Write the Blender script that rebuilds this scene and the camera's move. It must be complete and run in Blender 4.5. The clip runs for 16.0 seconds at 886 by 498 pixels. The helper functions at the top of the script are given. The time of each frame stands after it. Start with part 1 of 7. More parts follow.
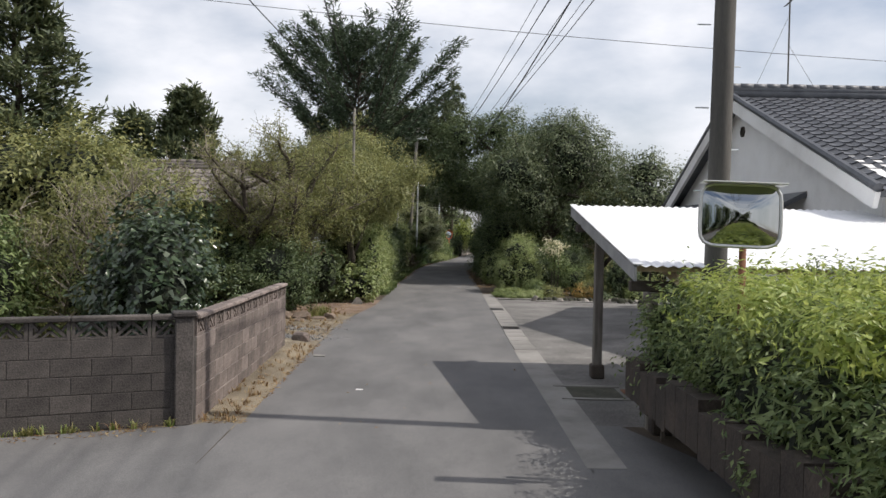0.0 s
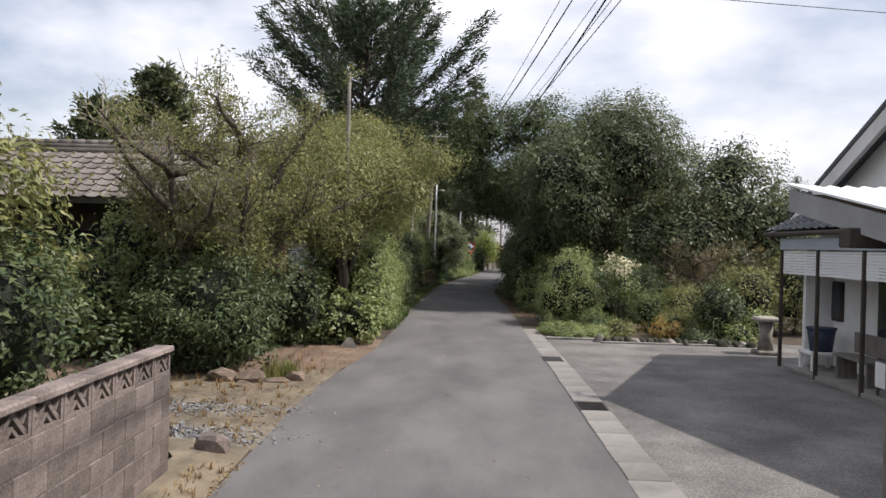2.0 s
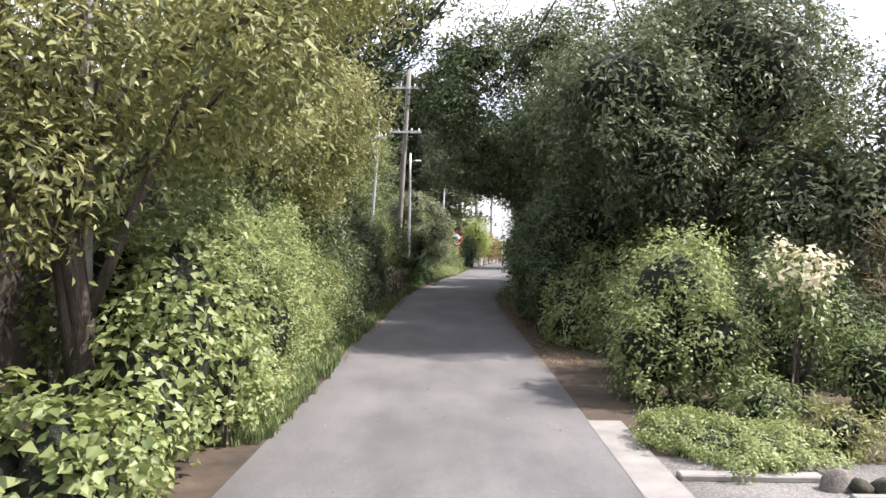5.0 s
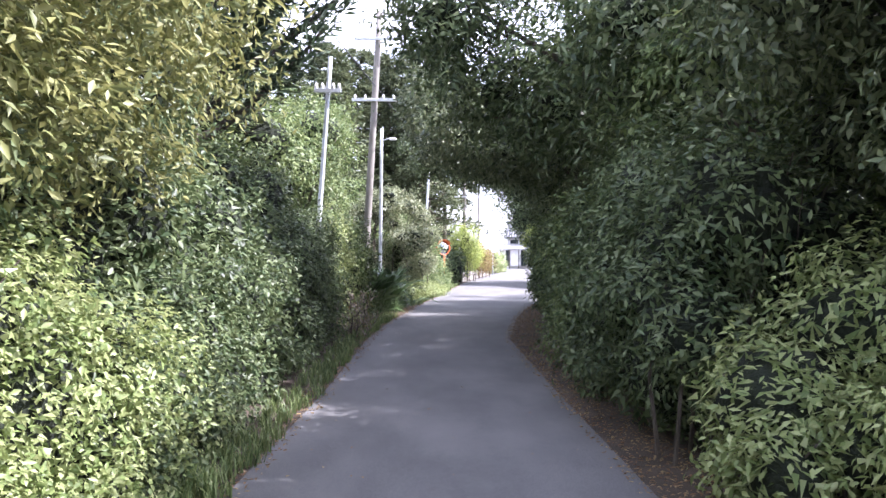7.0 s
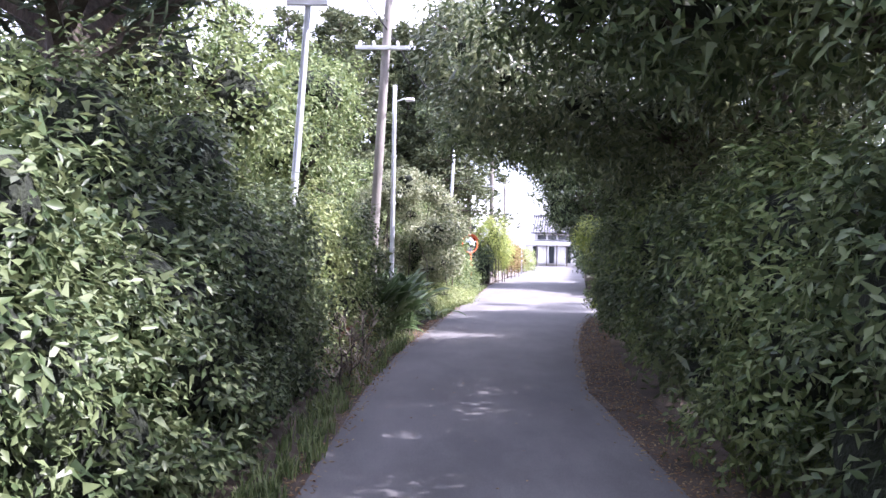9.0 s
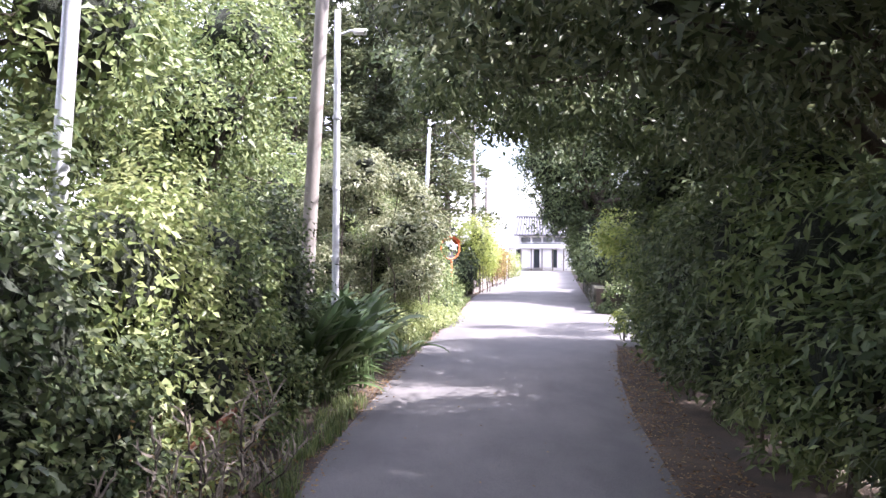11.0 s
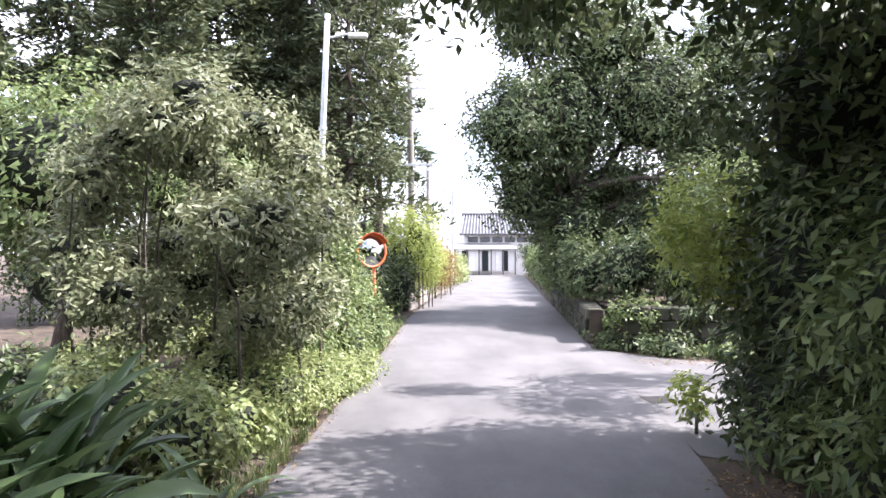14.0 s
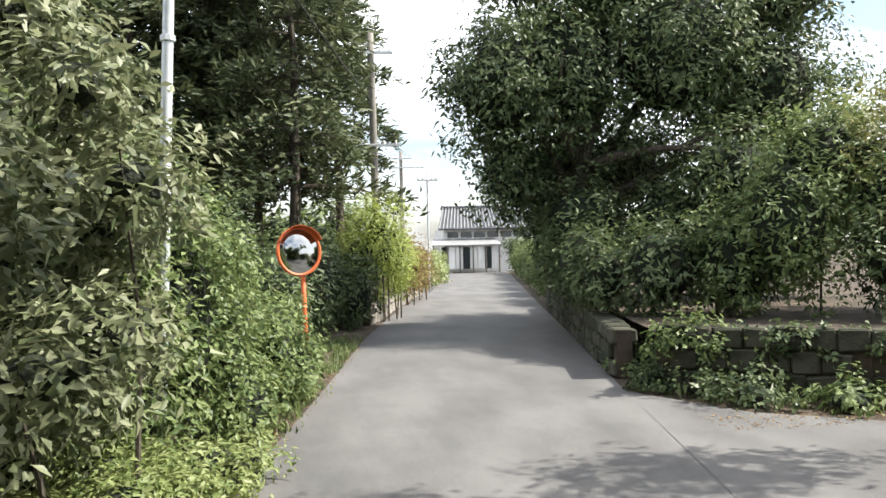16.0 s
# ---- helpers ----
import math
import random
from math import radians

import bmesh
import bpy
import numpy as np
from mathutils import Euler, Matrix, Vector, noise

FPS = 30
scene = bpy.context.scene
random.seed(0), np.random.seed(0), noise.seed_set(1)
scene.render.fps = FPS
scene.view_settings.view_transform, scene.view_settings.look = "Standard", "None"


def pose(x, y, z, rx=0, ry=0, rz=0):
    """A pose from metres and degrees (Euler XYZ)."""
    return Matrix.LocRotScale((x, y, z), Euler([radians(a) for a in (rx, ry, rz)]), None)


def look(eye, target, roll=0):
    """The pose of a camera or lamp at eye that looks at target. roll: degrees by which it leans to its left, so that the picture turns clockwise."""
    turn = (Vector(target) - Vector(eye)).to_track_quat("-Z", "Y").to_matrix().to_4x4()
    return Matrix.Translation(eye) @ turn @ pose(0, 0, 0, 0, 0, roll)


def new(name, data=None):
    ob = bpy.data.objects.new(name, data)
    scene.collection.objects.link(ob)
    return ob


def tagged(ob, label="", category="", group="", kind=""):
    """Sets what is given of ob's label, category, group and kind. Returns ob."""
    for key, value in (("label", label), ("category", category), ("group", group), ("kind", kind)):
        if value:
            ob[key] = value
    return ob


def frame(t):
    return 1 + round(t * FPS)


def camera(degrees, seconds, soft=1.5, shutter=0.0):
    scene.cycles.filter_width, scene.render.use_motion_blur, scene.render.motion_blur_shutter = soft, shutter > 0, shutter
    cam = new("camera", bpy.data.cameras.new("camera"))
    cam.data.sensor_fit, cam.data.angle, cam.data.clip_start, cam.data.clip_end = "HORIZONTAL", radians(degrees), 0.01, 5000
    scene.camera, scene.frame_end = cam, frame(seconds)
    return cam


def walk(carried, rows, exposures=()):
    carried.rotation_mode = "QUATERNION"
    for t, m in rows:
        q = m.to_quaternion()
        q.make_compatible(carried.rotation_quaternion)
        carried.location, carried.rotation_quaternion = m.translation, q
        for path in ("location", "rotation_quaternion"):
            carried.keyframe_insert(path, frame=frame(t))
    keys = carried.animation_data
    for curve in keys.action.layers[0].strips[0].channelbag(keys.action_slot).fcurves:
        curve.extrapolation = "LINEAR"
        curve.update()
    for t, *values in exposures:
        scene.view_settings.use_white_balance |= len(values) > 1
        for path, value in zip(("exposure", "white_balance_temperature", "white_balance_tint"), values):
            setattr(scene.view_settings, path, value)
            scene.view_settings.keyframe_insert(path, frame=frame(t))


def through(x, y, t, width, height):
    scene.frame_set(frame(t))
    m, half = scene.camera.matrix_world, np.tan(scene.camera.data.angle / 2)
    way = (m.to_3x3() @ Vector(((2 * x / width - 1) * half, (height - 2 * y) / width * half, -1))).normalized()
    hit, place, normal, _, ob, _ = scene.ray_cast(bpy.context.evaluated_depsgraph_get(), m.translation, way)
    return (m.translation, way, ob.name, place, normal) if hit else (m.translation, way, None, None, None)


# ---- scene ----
cam = camera(58.9, 16.0)
PATH = [
    (0, (0.08, -0.091, 2.178), (0.068, 1.908, 2.139), 1.1),
    (0.5, (0.0, 1.684, 2.158), (-0.042, 3.683, 2.118), 1.1),
    (1, (-0.03, 3.455, 2.155), (-0.091, 5.454, 2.12), 0.9),
    (1.5, (-0.158, 5.272, 2.189), (-0.223, 7.271, 2.154), 1.0),
    (2, (-0.219, 7.193, 2.191), (-0.277, 9.192, 2.182), 1.5),
    (2.5, (-0.231, 9.026, 2.159), (-0.284, 11.025, 2.141), 0.5),
    (3, (-0.288, 10.979, 2.096), (-0.326, 12.979, 2.079), 0.9),
    (3.5, (-0.267, 12.832, 2.18), (-0.299, 14.831, 2.13), 1.3),
    (4, (-0.184, 14.727, 2.009), (-0.215, 16.727, 1.976), 1.2),
    (4.2, (-0.13, 15.49, 2.045), (-0.166, 17.49, 2.009), 1.0),
    (6.3, (-0.329, 26.332, 1.987), (-0.316, 28.332, 1.987), -0.0),
    (6.5, (-0.345, 27.136, 1.98), (-0.325, 29.136, 1.98), 0.1),
    (7, (-0.426, 29.086, 1.932), (-0.399, 31.085, 1.938), 0.3),
    (7.5, (-0.501, 30.712, 1.92), (-0.5, 32.712, 1.928), 0.2),
    (8, (-0.594, 32.241, 1.927), (-0.624, 34.241, 1.931), 0.4),
    (8.2, (-0.62, 32.814, 1.977), (-0.653, 34.814, 1.969), 0.7),
    (10.5, (-0.676, 40.157, 2.051), (-0.662, 42.157, 2.043), 0.1),
    (11, (-0.613, 41.601, 2.078), (-0.577, 43.601, 2.079), 0.2),
    (11.5, (-0.532, 43.083, 2.101), (-0.476, 45.082, 2.106), 0.6),
    (12, (-0.475, 44.658, 2.091), (-0.393, 46.657, 2.091), 0.5),
    (12.5, (-0.367, 46.251, 2.076), (-0.258, 48.248, 2.07), 0.3),
    (13, (-0.228, 47.744, 2.072), (-0.089, 49.739, 2.076), 0.3),
    (13.5, (-0.051, 49.149, 2.064), (0.108, 51.143, 2.071), 0.3),
    (14, (0.127, 50.684, 2.119), (0.308, 52.675, 2.123), -0.1),
    (14.5, (0.37, 52.141, 2.099), (0.566, 54.131, 2.102), -0.6),
    (15, (0.557, 53.558, 2.112), (0.769, 55.547, 2.115), -0.9),
    (15.5, (0.792, 54.932, 2.09), (1.012, 56.92, 2.095), -1.0),
    (16, (0.995, 56.184, 2.145), (1.221, 58.171, 2.139), -1.3),
]
walk(cam, [(t, look(eye, goal, roll)) for t, eye, goal, roll in PATH], [(0.0, 0.1, 6500, 12), (2.5, 0.38, 6500, 15), (4.2, 0.84, 6500, 18), (6.3, 2.15, 6050, 20), (7.4, 2.3, 5650, 30), (8.2, 2.3, 5600, 34), (10.3, 2.6, 6000, 31), (12.0, 2.4, 6050, 29), (13.0, 2.25, 5950, 28), (14.2, 2.05, 6150, 20), (14.8, 1.9, 6350, 13), (16.0, 1.32, 6600, 8)])

# ---- world, sun ----
SUN_EL, SUN_AZ = 50.0, -6.0          # elevation; degrees ahead of the east side
sun_dir = Vector((math.cos(radians(SUN_EL)) * math.cos(radians(SUN_AZ)), math.cos(radians(SUN_EL)) * math.sin(radians(SUN_AZ)), math.sin(radians(SUN_EL))))
world = bpy.data.worlds.new("world")
scene.world = world
world.use_nodes = True
wn, wl = world.node_tree.nodes, world.node_tree.links
wn.clear()
sky = wn.new("ShaderNodeTexSky")
sky.sky_type = "NISHITA"
sky.sun_disc = False
sky.sun_elevation = radians(SUN_EL)
sky.sun_rotation = math.atan2(sun_dir.x, sun_dir.y)
sky.dust_density = 2.5
wtc = wn.new("ShaderNodeTexCoord")
wmap = wn.new("ShaderNodeMapping")
wmap.inputs["Scale"].default_value = (1.0, 1.0, 2.2)
cloud = wn.new("ShaderNodeTexNoise")
cloud.inputs["Scale"].default_value = 2.3
cloud.inputs["Detail"].default_value = 7.0
cloud.inputs["Roughness"].default_value = 0.52
cramp = wn.new("ShaderNodeValToRGB")
cramp.color_ramp.elements[0].position, cramp.color_ramp.elements[1].position = 0.36, 0.62
wmix = wn.new("ShaderNodeMixRGB")
wmix.inputs["Color2"].default_value = (8.3, 8.5, 8.9, 1)
wbg = wn.new("ShaderNodeBackground")
wbg.inputs["Strength"].default_value = 0.11
wout = wn.new("ShaderNodeOutputWorld")
wl.new(wtc.outputs["Generated"], wmap.inputs["Vector"])
wl.new(wmap.outputs["Vector"], cloud.inputs["Vector"])
wl.new(cloud.outputs["Fac"], cramp.inputs["Fac"])
wl.new(cramp.outputs["Color"], wmix.inputs["Fac"])
wl.new(sky.outputs["Color"], wmix.inputs["Color1"])
wl.new(wmix.outputs["Color"], wbg.inputs["Color"])
wl.new(wbg.outputs["Background"], wout.inputs["Surface"])
lamp = bpy.data.lights.new("sun", "SUN")
lamp.energy, lamp.angle, lamp.color = 3.9, radians(0.6), (1.0, 0.95, 0.87)
sun = new("sun", lamp)
sun.matrix_world = look(sun_dir * 80, (0, 0, 0))


# ---- materials ----
def material(name, stops, scale=4.0, fine=60.0, rough=(0.7, 0.95), bump=0.3, metal=0.0, stretch=(1, 1, 1), fine_mix=0.35, dist=0.01, island=0.0):
    """A surface whose colour runs through stops with a broad noise, with fine grain and relief."""
    m = bpy.data.materials.new(name)
    m.use_nodes = True
    n, l = m.node_tree.nodes, m.node_tree.links
    b = n["Principled BSDF"]
    tc = n.new("ShaderNodeTexCoord")
    mp = n.new("ShaderNodeMapping")
    mp.inputs["Scale"].default_value = stretch
    l.new(tc.outputs["Object"], mp.inputs["Vector"])
    n1 = n.new("ShaderNodeTexNoise")
    n1.inputs["Scale"].default_value, n1.inputs["Detail"].default_value, n1.inputs["Roughness"].default_value = scale, 6.0, 0.6
    n2 = n.new("ShaderNodeTexNoise")
    n2.inputs["Scale"].default_value, n2.inputs["Detail"].default_value = fine, 4.0
    l.new(mp.outputs["Vector"], n1.inputs["Vector"])
    l.new(mp.outputs["Vector"], n2.inputs["Vector"])
    mx = n.new("ShaderNodeMath")
    mx.operation = "MULTIPLY_ADD"
    mx.inputs[1].default_value = fine_mix
    sub = n.new("ShaderNodeMath")
    sub.operation = "SUBTRACT"
    sub.inputs[1].default_value = 0.5
    l.new(n2.outputs["Fac"], sub.inputs[0])
    l.new(sub.outputs[0], mx.inputs[0])
    l.new(n1.outputs["Fac"], mx.inputs[2])
    last = mx.outputs[0]
    if island:
        oi = n.new("ShaderNodeObjectInfo")
        ma = n.new("ShaderNodeMath")
        ma.operation = "MULTIPLY_ADD"
        ma.inputs[1].default_value = island
        l.new(oi.outputs["Random"], ma.inputs[0])
        l.new(last, ma.inputs[2])
        mb = n.new("ShaderNodeMath")
        mb.operation = "SUBTRACT"
        mb.inputs[1].default_value = island / 2
        l.new(ma.outputs[0], mb.inputs[0])
        last = mb.outputs[0]
    ramp = n.new("ShaderNodeValToRGB")
    e = ramp.color_ramp.elements
    e[0].position, e[0].color = 0.28, (*stops[0], 1)
    e[1].position, e[1].color = 0.72, (*stops[-1], 1)
    for i, c in enumerate(stops[1:-1]):
        x = e.new(0.28 + 0.44 * (i + 1) / (len(stops) - 1))
        x.color = (*c, 1)
    l.new(last, ramp.inputs["Fac"])
    l.new(ramp.outputs["Color"], b.inputs["Base Color"])
    rr = n.new("ShaderNodeMapRange")
    rr.inputs["To Min"].default_value, rr.inputs["To Max"].default_value = rough
    l.new(n1.outputs["Fac"], rr.inputs["Value"])
    l.new(rr.outputs["Result"], b.inputs["Roughness"])
    b.inputs["Metallic"].default_value = metal
    if bump:
        bp = n.new("ShaderNodeBump")
        bp.inputs["Strength"].default_value, bp.inputs["Distance"].default_value = bump, dist
        l.new(n2.outputs["Fac"], bp.inputs["Height"])
        l.new(bp.outputs["Normal"], b.inputs["Normal"])
    return m


def leaf_material(name, stops, rough=0.42, through=0.3, glossy=0.4):
    """Leaves: each takes its own green; some light passes through them."""
    m = bpy.data.materials.new(name)
    m.use_nodes = True
    n, l = m.node_tree.nodes, m.node_tree.links
    b = n["Principled BSDF"]
    geo = n.new("ShaderNodeNewGeometry")
    tc = n.new("ShaderNodeTexCoord")
    nz = n.new("ShaderNodeTexNoise")
    nz.inputs["Scale"].default_value, nz.inputs["Detail"].default_value = 1.9, 3.0
    l.new(tc.outputs["Object"], nz.inputs["Vector"])
    ad = n.new("ShaderNodeMath")
    ad.operation = "MULTIPLY_ADD"
    ad.inputs[1].default_value = 0.75
    l.new(geo.outputs["Random Per Island"], ad.inputs[0])
    l.new(nz.outputs["Fac"], ad.inputs[2])
    ramp = n.new("ShaderNodeValToRGB")
    e = ramp.color_ramp.elements
    e[0].position, e[0].color = 0.3, (*stops[0], 1)
    e[1].position, e[1].color = 1.2, (*stops[-1], 1)
    e[1].position = 1.0
    for i, c in enumerate(stops[1:-1]):
        x = e.new(0.3 + 0.7 * (i + 1) / (len(stops) - 1))
        x.color = (*c, 1)
    l.new(ad.outputs[0], ramp.inputs["Fac"])
    l.new(ramp.outputs["Color"], b.inputs["Base Color"])
    b.inputs["Roughness"].default_value = rough
    b.inputs["Specular IOR Level"].default_value = glossy
    tr = n.new("ShaderNodeBsdfTranslucent")
    hs = n.new("ShaderNodeHueSaturation")
    hs.inputs["Hue"].default_value, hs.inputs["Saturation"].default_value, hs.inputs["Value"].default_value = 0.485, 1.0, 1.5
    l.new(ramp.outputs["Color"], hs.inputs["Color"])
    l.new(hs.outputs["Color"], tr.inputs["Color"])
    ms = n.new("ShaderNodeMixShader")
    ms.inputs["Fac"].default_value = through
    l.new(b.outputs["BSDF"], ms.inputs[1])
    l.new(tr.outputs["BSDF"], ms.inputs[2])
    l.new(ms.outputs["Shader"], n["Material Output"].inputs["Surface"])
    return m


def plain(name, colour, rough=0.5, metal=0.0):
    m = material(name, [tuple(c * 0.9 for c in colour), tuple(min(1, c * 1.08) for c in colour)], 6, 90, (rough * 0.85, min(1, rough * 1.15)), 0.1, metal)
    return m


asphalt = material("worn_asphalt", [(0.078, 0.077, 0.077), (0.118, 0.116, 0.115), (0.168, 0.164, 0.16)], 0.6, 130, (0.75, 0.95), 0.6, fine_mix=1.0, stretch=(1.6, 0.7, 1), dist=0.004)
concrete = material("old_concrete", [(0.14, 0.135, 0.125), (0.22, 0.21, 0.195), (0.29, 0.28, 0.26)], 1.4, 150, (0.8, 0.98), 0.3, fine_mix=0.45, dist=0.004, island=0.18)
yard_concrete = material("weathered_yard_concrete", [(0.07, 0.066, 0.062), (0.138, 0.132, 0.124), (0.235, 0.226, 0.212)], 0.8, 55, (0.8, 0.98), 0.6, fine_mix=1.1, dist=0.004)
block_mat = material("stained_concrete_block", [(0.055, 0.045, 0.04), (0.165, 0.135, 0.12), (0.31, 0.255, 0.23)], 1.6, 45, (0.85, 1.0), 0.5, fine_mix=0.5, dist=0.006, island=0.16)
# about half the value of block_mat; for the front wall and pillar
dark_block = material("dark_concrete_block", [(0.022, 0.019, 0.018), (0.075, 0.066, 0.06), (0.15, 0.13, 0.118)], 1.1, 60, (0.85, 1.0), 0.6, fine_mix=0.6, dist=0.008, island=0.12)
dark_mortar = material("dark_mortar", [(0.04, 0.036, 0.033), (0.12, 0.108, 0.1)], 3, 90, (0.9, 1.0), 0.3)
mortar_mat = material("mortar", [(0.1, 0.09, 0.08), (0.4, 0.37, 0.34)], 2.2, 90, (0.9, 1.0), 0.3)
stone_mat = material("field_stone", [(0.12, 0.11, 0.1), (0.24, 0.22, 0.19), (0.36, 0.33, 0.3)], 4, 50, (0.8, 1.0), 0.6, fine_mix=0.5, dist=0.01, island=0.3)
mossy_stone = material("mossy_stone", [(0.018, 0.022, 0.012), (0.04, 0.042, 0.026), (0.085, 0.08, 0.06)], 3, 40, (0.85, 1.0), 0.6, fine_mix=0.5, dist=0.01, island=0.3)
tan_stone = material("tan_stone", [(0.1, 0.075, 0.055), (0.19, 0.145, 0.11), (0.29, 0.23, 0.18)], 5, 60, (0.85, 1.0), 0.6, fine_mix=0.5, dist=0.01, island=0.2)
salmon_paint = material("faded_salmon_paint", [(0.2, 0.085, 0.06), (0.3, 0.14, 0.105), (0.38, 0.2, 0.155)], 3, 60, (0.7, 0.9), 0.3, stretch=(3, 3, 0.5))
gravel_mat = material("grey_gravel", [(0.16, 0.165, 0.17), (0.3, 0.305, 0.31), (0.42, 0.42, 0.42)], 20, 60, (0.8, 1.0), 0.2, island=0.4)
dark_wall = material("dark_stained_wall", [(0.022, 0.017, 0.014), (0.045, 0.035, 0.028), (0.08, 0.062, 0.048)], 3, 50, (0.85, 1.0), 0.6, fine_mix=0.5, dist=0.01)
soil = material("soil_with_litter", [(0.032, 0.026, 0.019), (0.07, 0.053, 0.038), (0.13, 0.098, 0.066)], 1.8, 90, (0.95, 1.0), 0.7, fine_mix=0.7, dist=0.02)
verge_mat = material("straw_covered_gravel", [(0.1, 0.082, 0.058), (0.18, 0.15, 0.105), (0.28, 0.235, 0.165)], 1.4, 130, (0.95, 1.0), 0.7, fine_mix=0.8, dist=0.012)
red_soil = material("red_soil", [(0.115, 0.078, 0.056), (0.185, 0.13, 0.094), (0.25, 0.19, 0.145)], 1.2, 110, (0.95, 1.0), 0.6, fine_mix=0.6, dist=0.012)
bark = material("bark", [(0.035, 0.028, 0.022), (0.08, 0.065, 0.05), (0.14, 0.12, 0.095)], 5, 40, (0.9, 1.0), 0.9, stretch=(3, 3, 0.5), dist=0.02)
pale_bark = material("pale_twigs", [(0.13, 0.11, 0.085), (0.24, 0.21, 0.165), (0.33, 0.29, 0.23)], 6, 60, (0.85, 1.0), 0.4)
# near-black colour that stands for the shade deep inside foliage
core_mat = material("shade_core", [(0.006, 0.009, 0.005), (0.014, 0.02, 0.01), (0.026, 0.034, 0.016)], 9, 30, (0.9, 1.0), 0.8, dist=0.05)
white_wall = material("white_plaster", [(0.6, 0.59, 0.57), (0.74, 0.735, 0.72), (0.8, 0.8, 0.79)], 0.8, 60, (0.8, 0.95), 0.1)
tile_mat = material("grey_roof_tile", [(0.05, 0.053, 0.06), (0.085, 0.09, 0.1), (0.13, 0.135, 0.145)], 2.5, 50, (0.35, 0.6), 0.15, island=0.25)
brown_tile = material("brown_roof_tile", [(0.1, 0.085, 0.075), (0.17, 0.15, 0.135), (0.25, 0.225, 0.2)], 2.5, 50, (0.6, 0.85), 0.2, island=0.25)
white_metal = material("white_corrugated_sheet", [(0.7, 0.71, 0.72), (0.78, 0.79, 0.8), (0.83, 0.83, 0.84)], 1.0, 60, (0.35, 0.6), 0.05)
grey_wood = material("weathered_wood", [(0.09, 0.08, 0.07), (0.16, 0.145, 0.125), (0.24, 0.22, 0.195)], 3, 50, (0.8, 0.95), 0.4, stretch=(6, 6, 0.6))
pale_wood = material("pale_timber", [(0.26, 0.19, 0.115), (0.38, 0.29, 0.18), (0.46, 0.37, 0.25)], 3, 50, (0.7, 0.9), 0.3, stretch=(5, 1, 5))
dark_wood = material("dark_timber", [(0.025, 0.02, 0.016), (0.05, 0.04, 0.03), (0.075, 0.06, 0.05)], 3, 50, (0.7, 0.9), 0.3)
rust = material("rusty_steel", [(0.09, 0.035, 0.018), (0.17, 0.07, 0.035), (0.24, 0.11, 0.06)], 8, 70, (0.75, 0.95), 0.3)
pole_grey = material("concrete_pole", [(0.16, 0.15, 0.135), (0.23, 0.215, 0.19), (0.29, 0.27, 0.245)], 2.5, 60, (0.8, 0.95), 0.2, stretch=(2, 2, 0.5))
pole_dark = material("creosoted_pole", [(0.05, 0.05, 0.045), (0.085, 0.08, 0.072), (0.125, 0.118, 0.105)], 2.5, 60, (0.7, 0.9), 0.3, stretch=(3, 3, 0.3))
pale_steel = material("galvanised_steel", [(0.45, 0.48, 0.5), (0.56, 0.59, 0.61), (0.65, 0.67, 0.69)], 3, 60, (0.4, 0.6), 0.05, metal=0.35)
orange_paint = material("orange_paint", [(0.5, 0.09, 0.02), (0.62, 0.13, 0.035), (0.66, 0.17, 0.06)], 4, 60, (0.4, 0.6), 0.1)
black_rubber = plain("black_cable", (0.015, 0.015, 0.016), 0.6)
steel_rim = plain("steel_rim", (0.55, 0.55, 0.53), 0.35, 0.8)
mirror_mat = bpy.data.materials.new("mirror_glass")
mirror_mat.use_nodes = True
mirror_mat.node_tree.nodes["Principled BSDF"].inputs["Metallic"].default_value = 1.0
mirror_mat.node_tree.nodes["Principled BSDF"].inputs["Roughness"].default_value = 0.04
mirror_mat.node_tree.nodes["Principled BSDF"].inputs["Base Color"].default_value = (0.4, 0.41, 0.4, 1)
dark_glass = bpy.data.materials.new("window_glass")
dark_glass.use_nodes = True
dark_glass.node_tree.nodes["Principled BSDF"].inputs["Base Color"].default_value = (0.03, 0.035, 0.04, 1)
dark_glass.node_tree.nodes["Principled BSDF"].inputs["Roughness"].default_value = 0.06

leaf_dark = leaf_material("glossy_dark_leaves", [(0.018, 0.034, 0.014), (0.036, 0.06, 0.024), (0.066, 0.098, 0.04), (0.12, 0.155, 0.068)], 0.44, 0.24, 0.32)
leaf_mid = leaf_material("green_leaves", [(0.03, 0.055, 0.018), (0.064, 0.102, 0.034), (0.108, 0.156, 0.054), (0.18, 0.228, 0.09)], 0.46, 0.28, 0.32)
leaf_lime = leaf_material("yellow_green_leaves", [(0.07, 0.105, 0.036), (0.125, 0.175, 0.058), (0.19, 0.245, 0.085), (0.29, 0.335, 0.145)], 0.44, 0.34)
leaf_bright = leaf_material("bright_lime_leaves", [(0.1, 0.15, 0.03), (0.17, 0.235, 0.05), (0.25, 0.32, 0.075), (0.35, 0.41, 0.12)], 0.44, 0.36)
leaf_oak = leaf_material("leathery_oak_leaves", [(0.018, 0.03, 0.014), (0.04, 0.062, 0.028), (0.08, 0.108, 0.05), (0.15, 0.178, 0.09)], 0.44, 0.24, 0.36)
leaf_mixed = leaf_material("grey_green_leaves", [(0.042, 0.06, 0.028), (0.09, 0.118, 0.054), (0.145, 0.168, 0.084), (0.23, 0.25, 0.145)], 0.46, 0.25, 0.36)
leaf_camellia = leaf_material("glossy_camellia_leaves", [(0.01, 0.022, 0.01), (0.02, 0.038, 0.017), (0.036, 0.06, 0.027), (0.06, 0.09, 0.042)], 0.28, 0.15, 0.65)
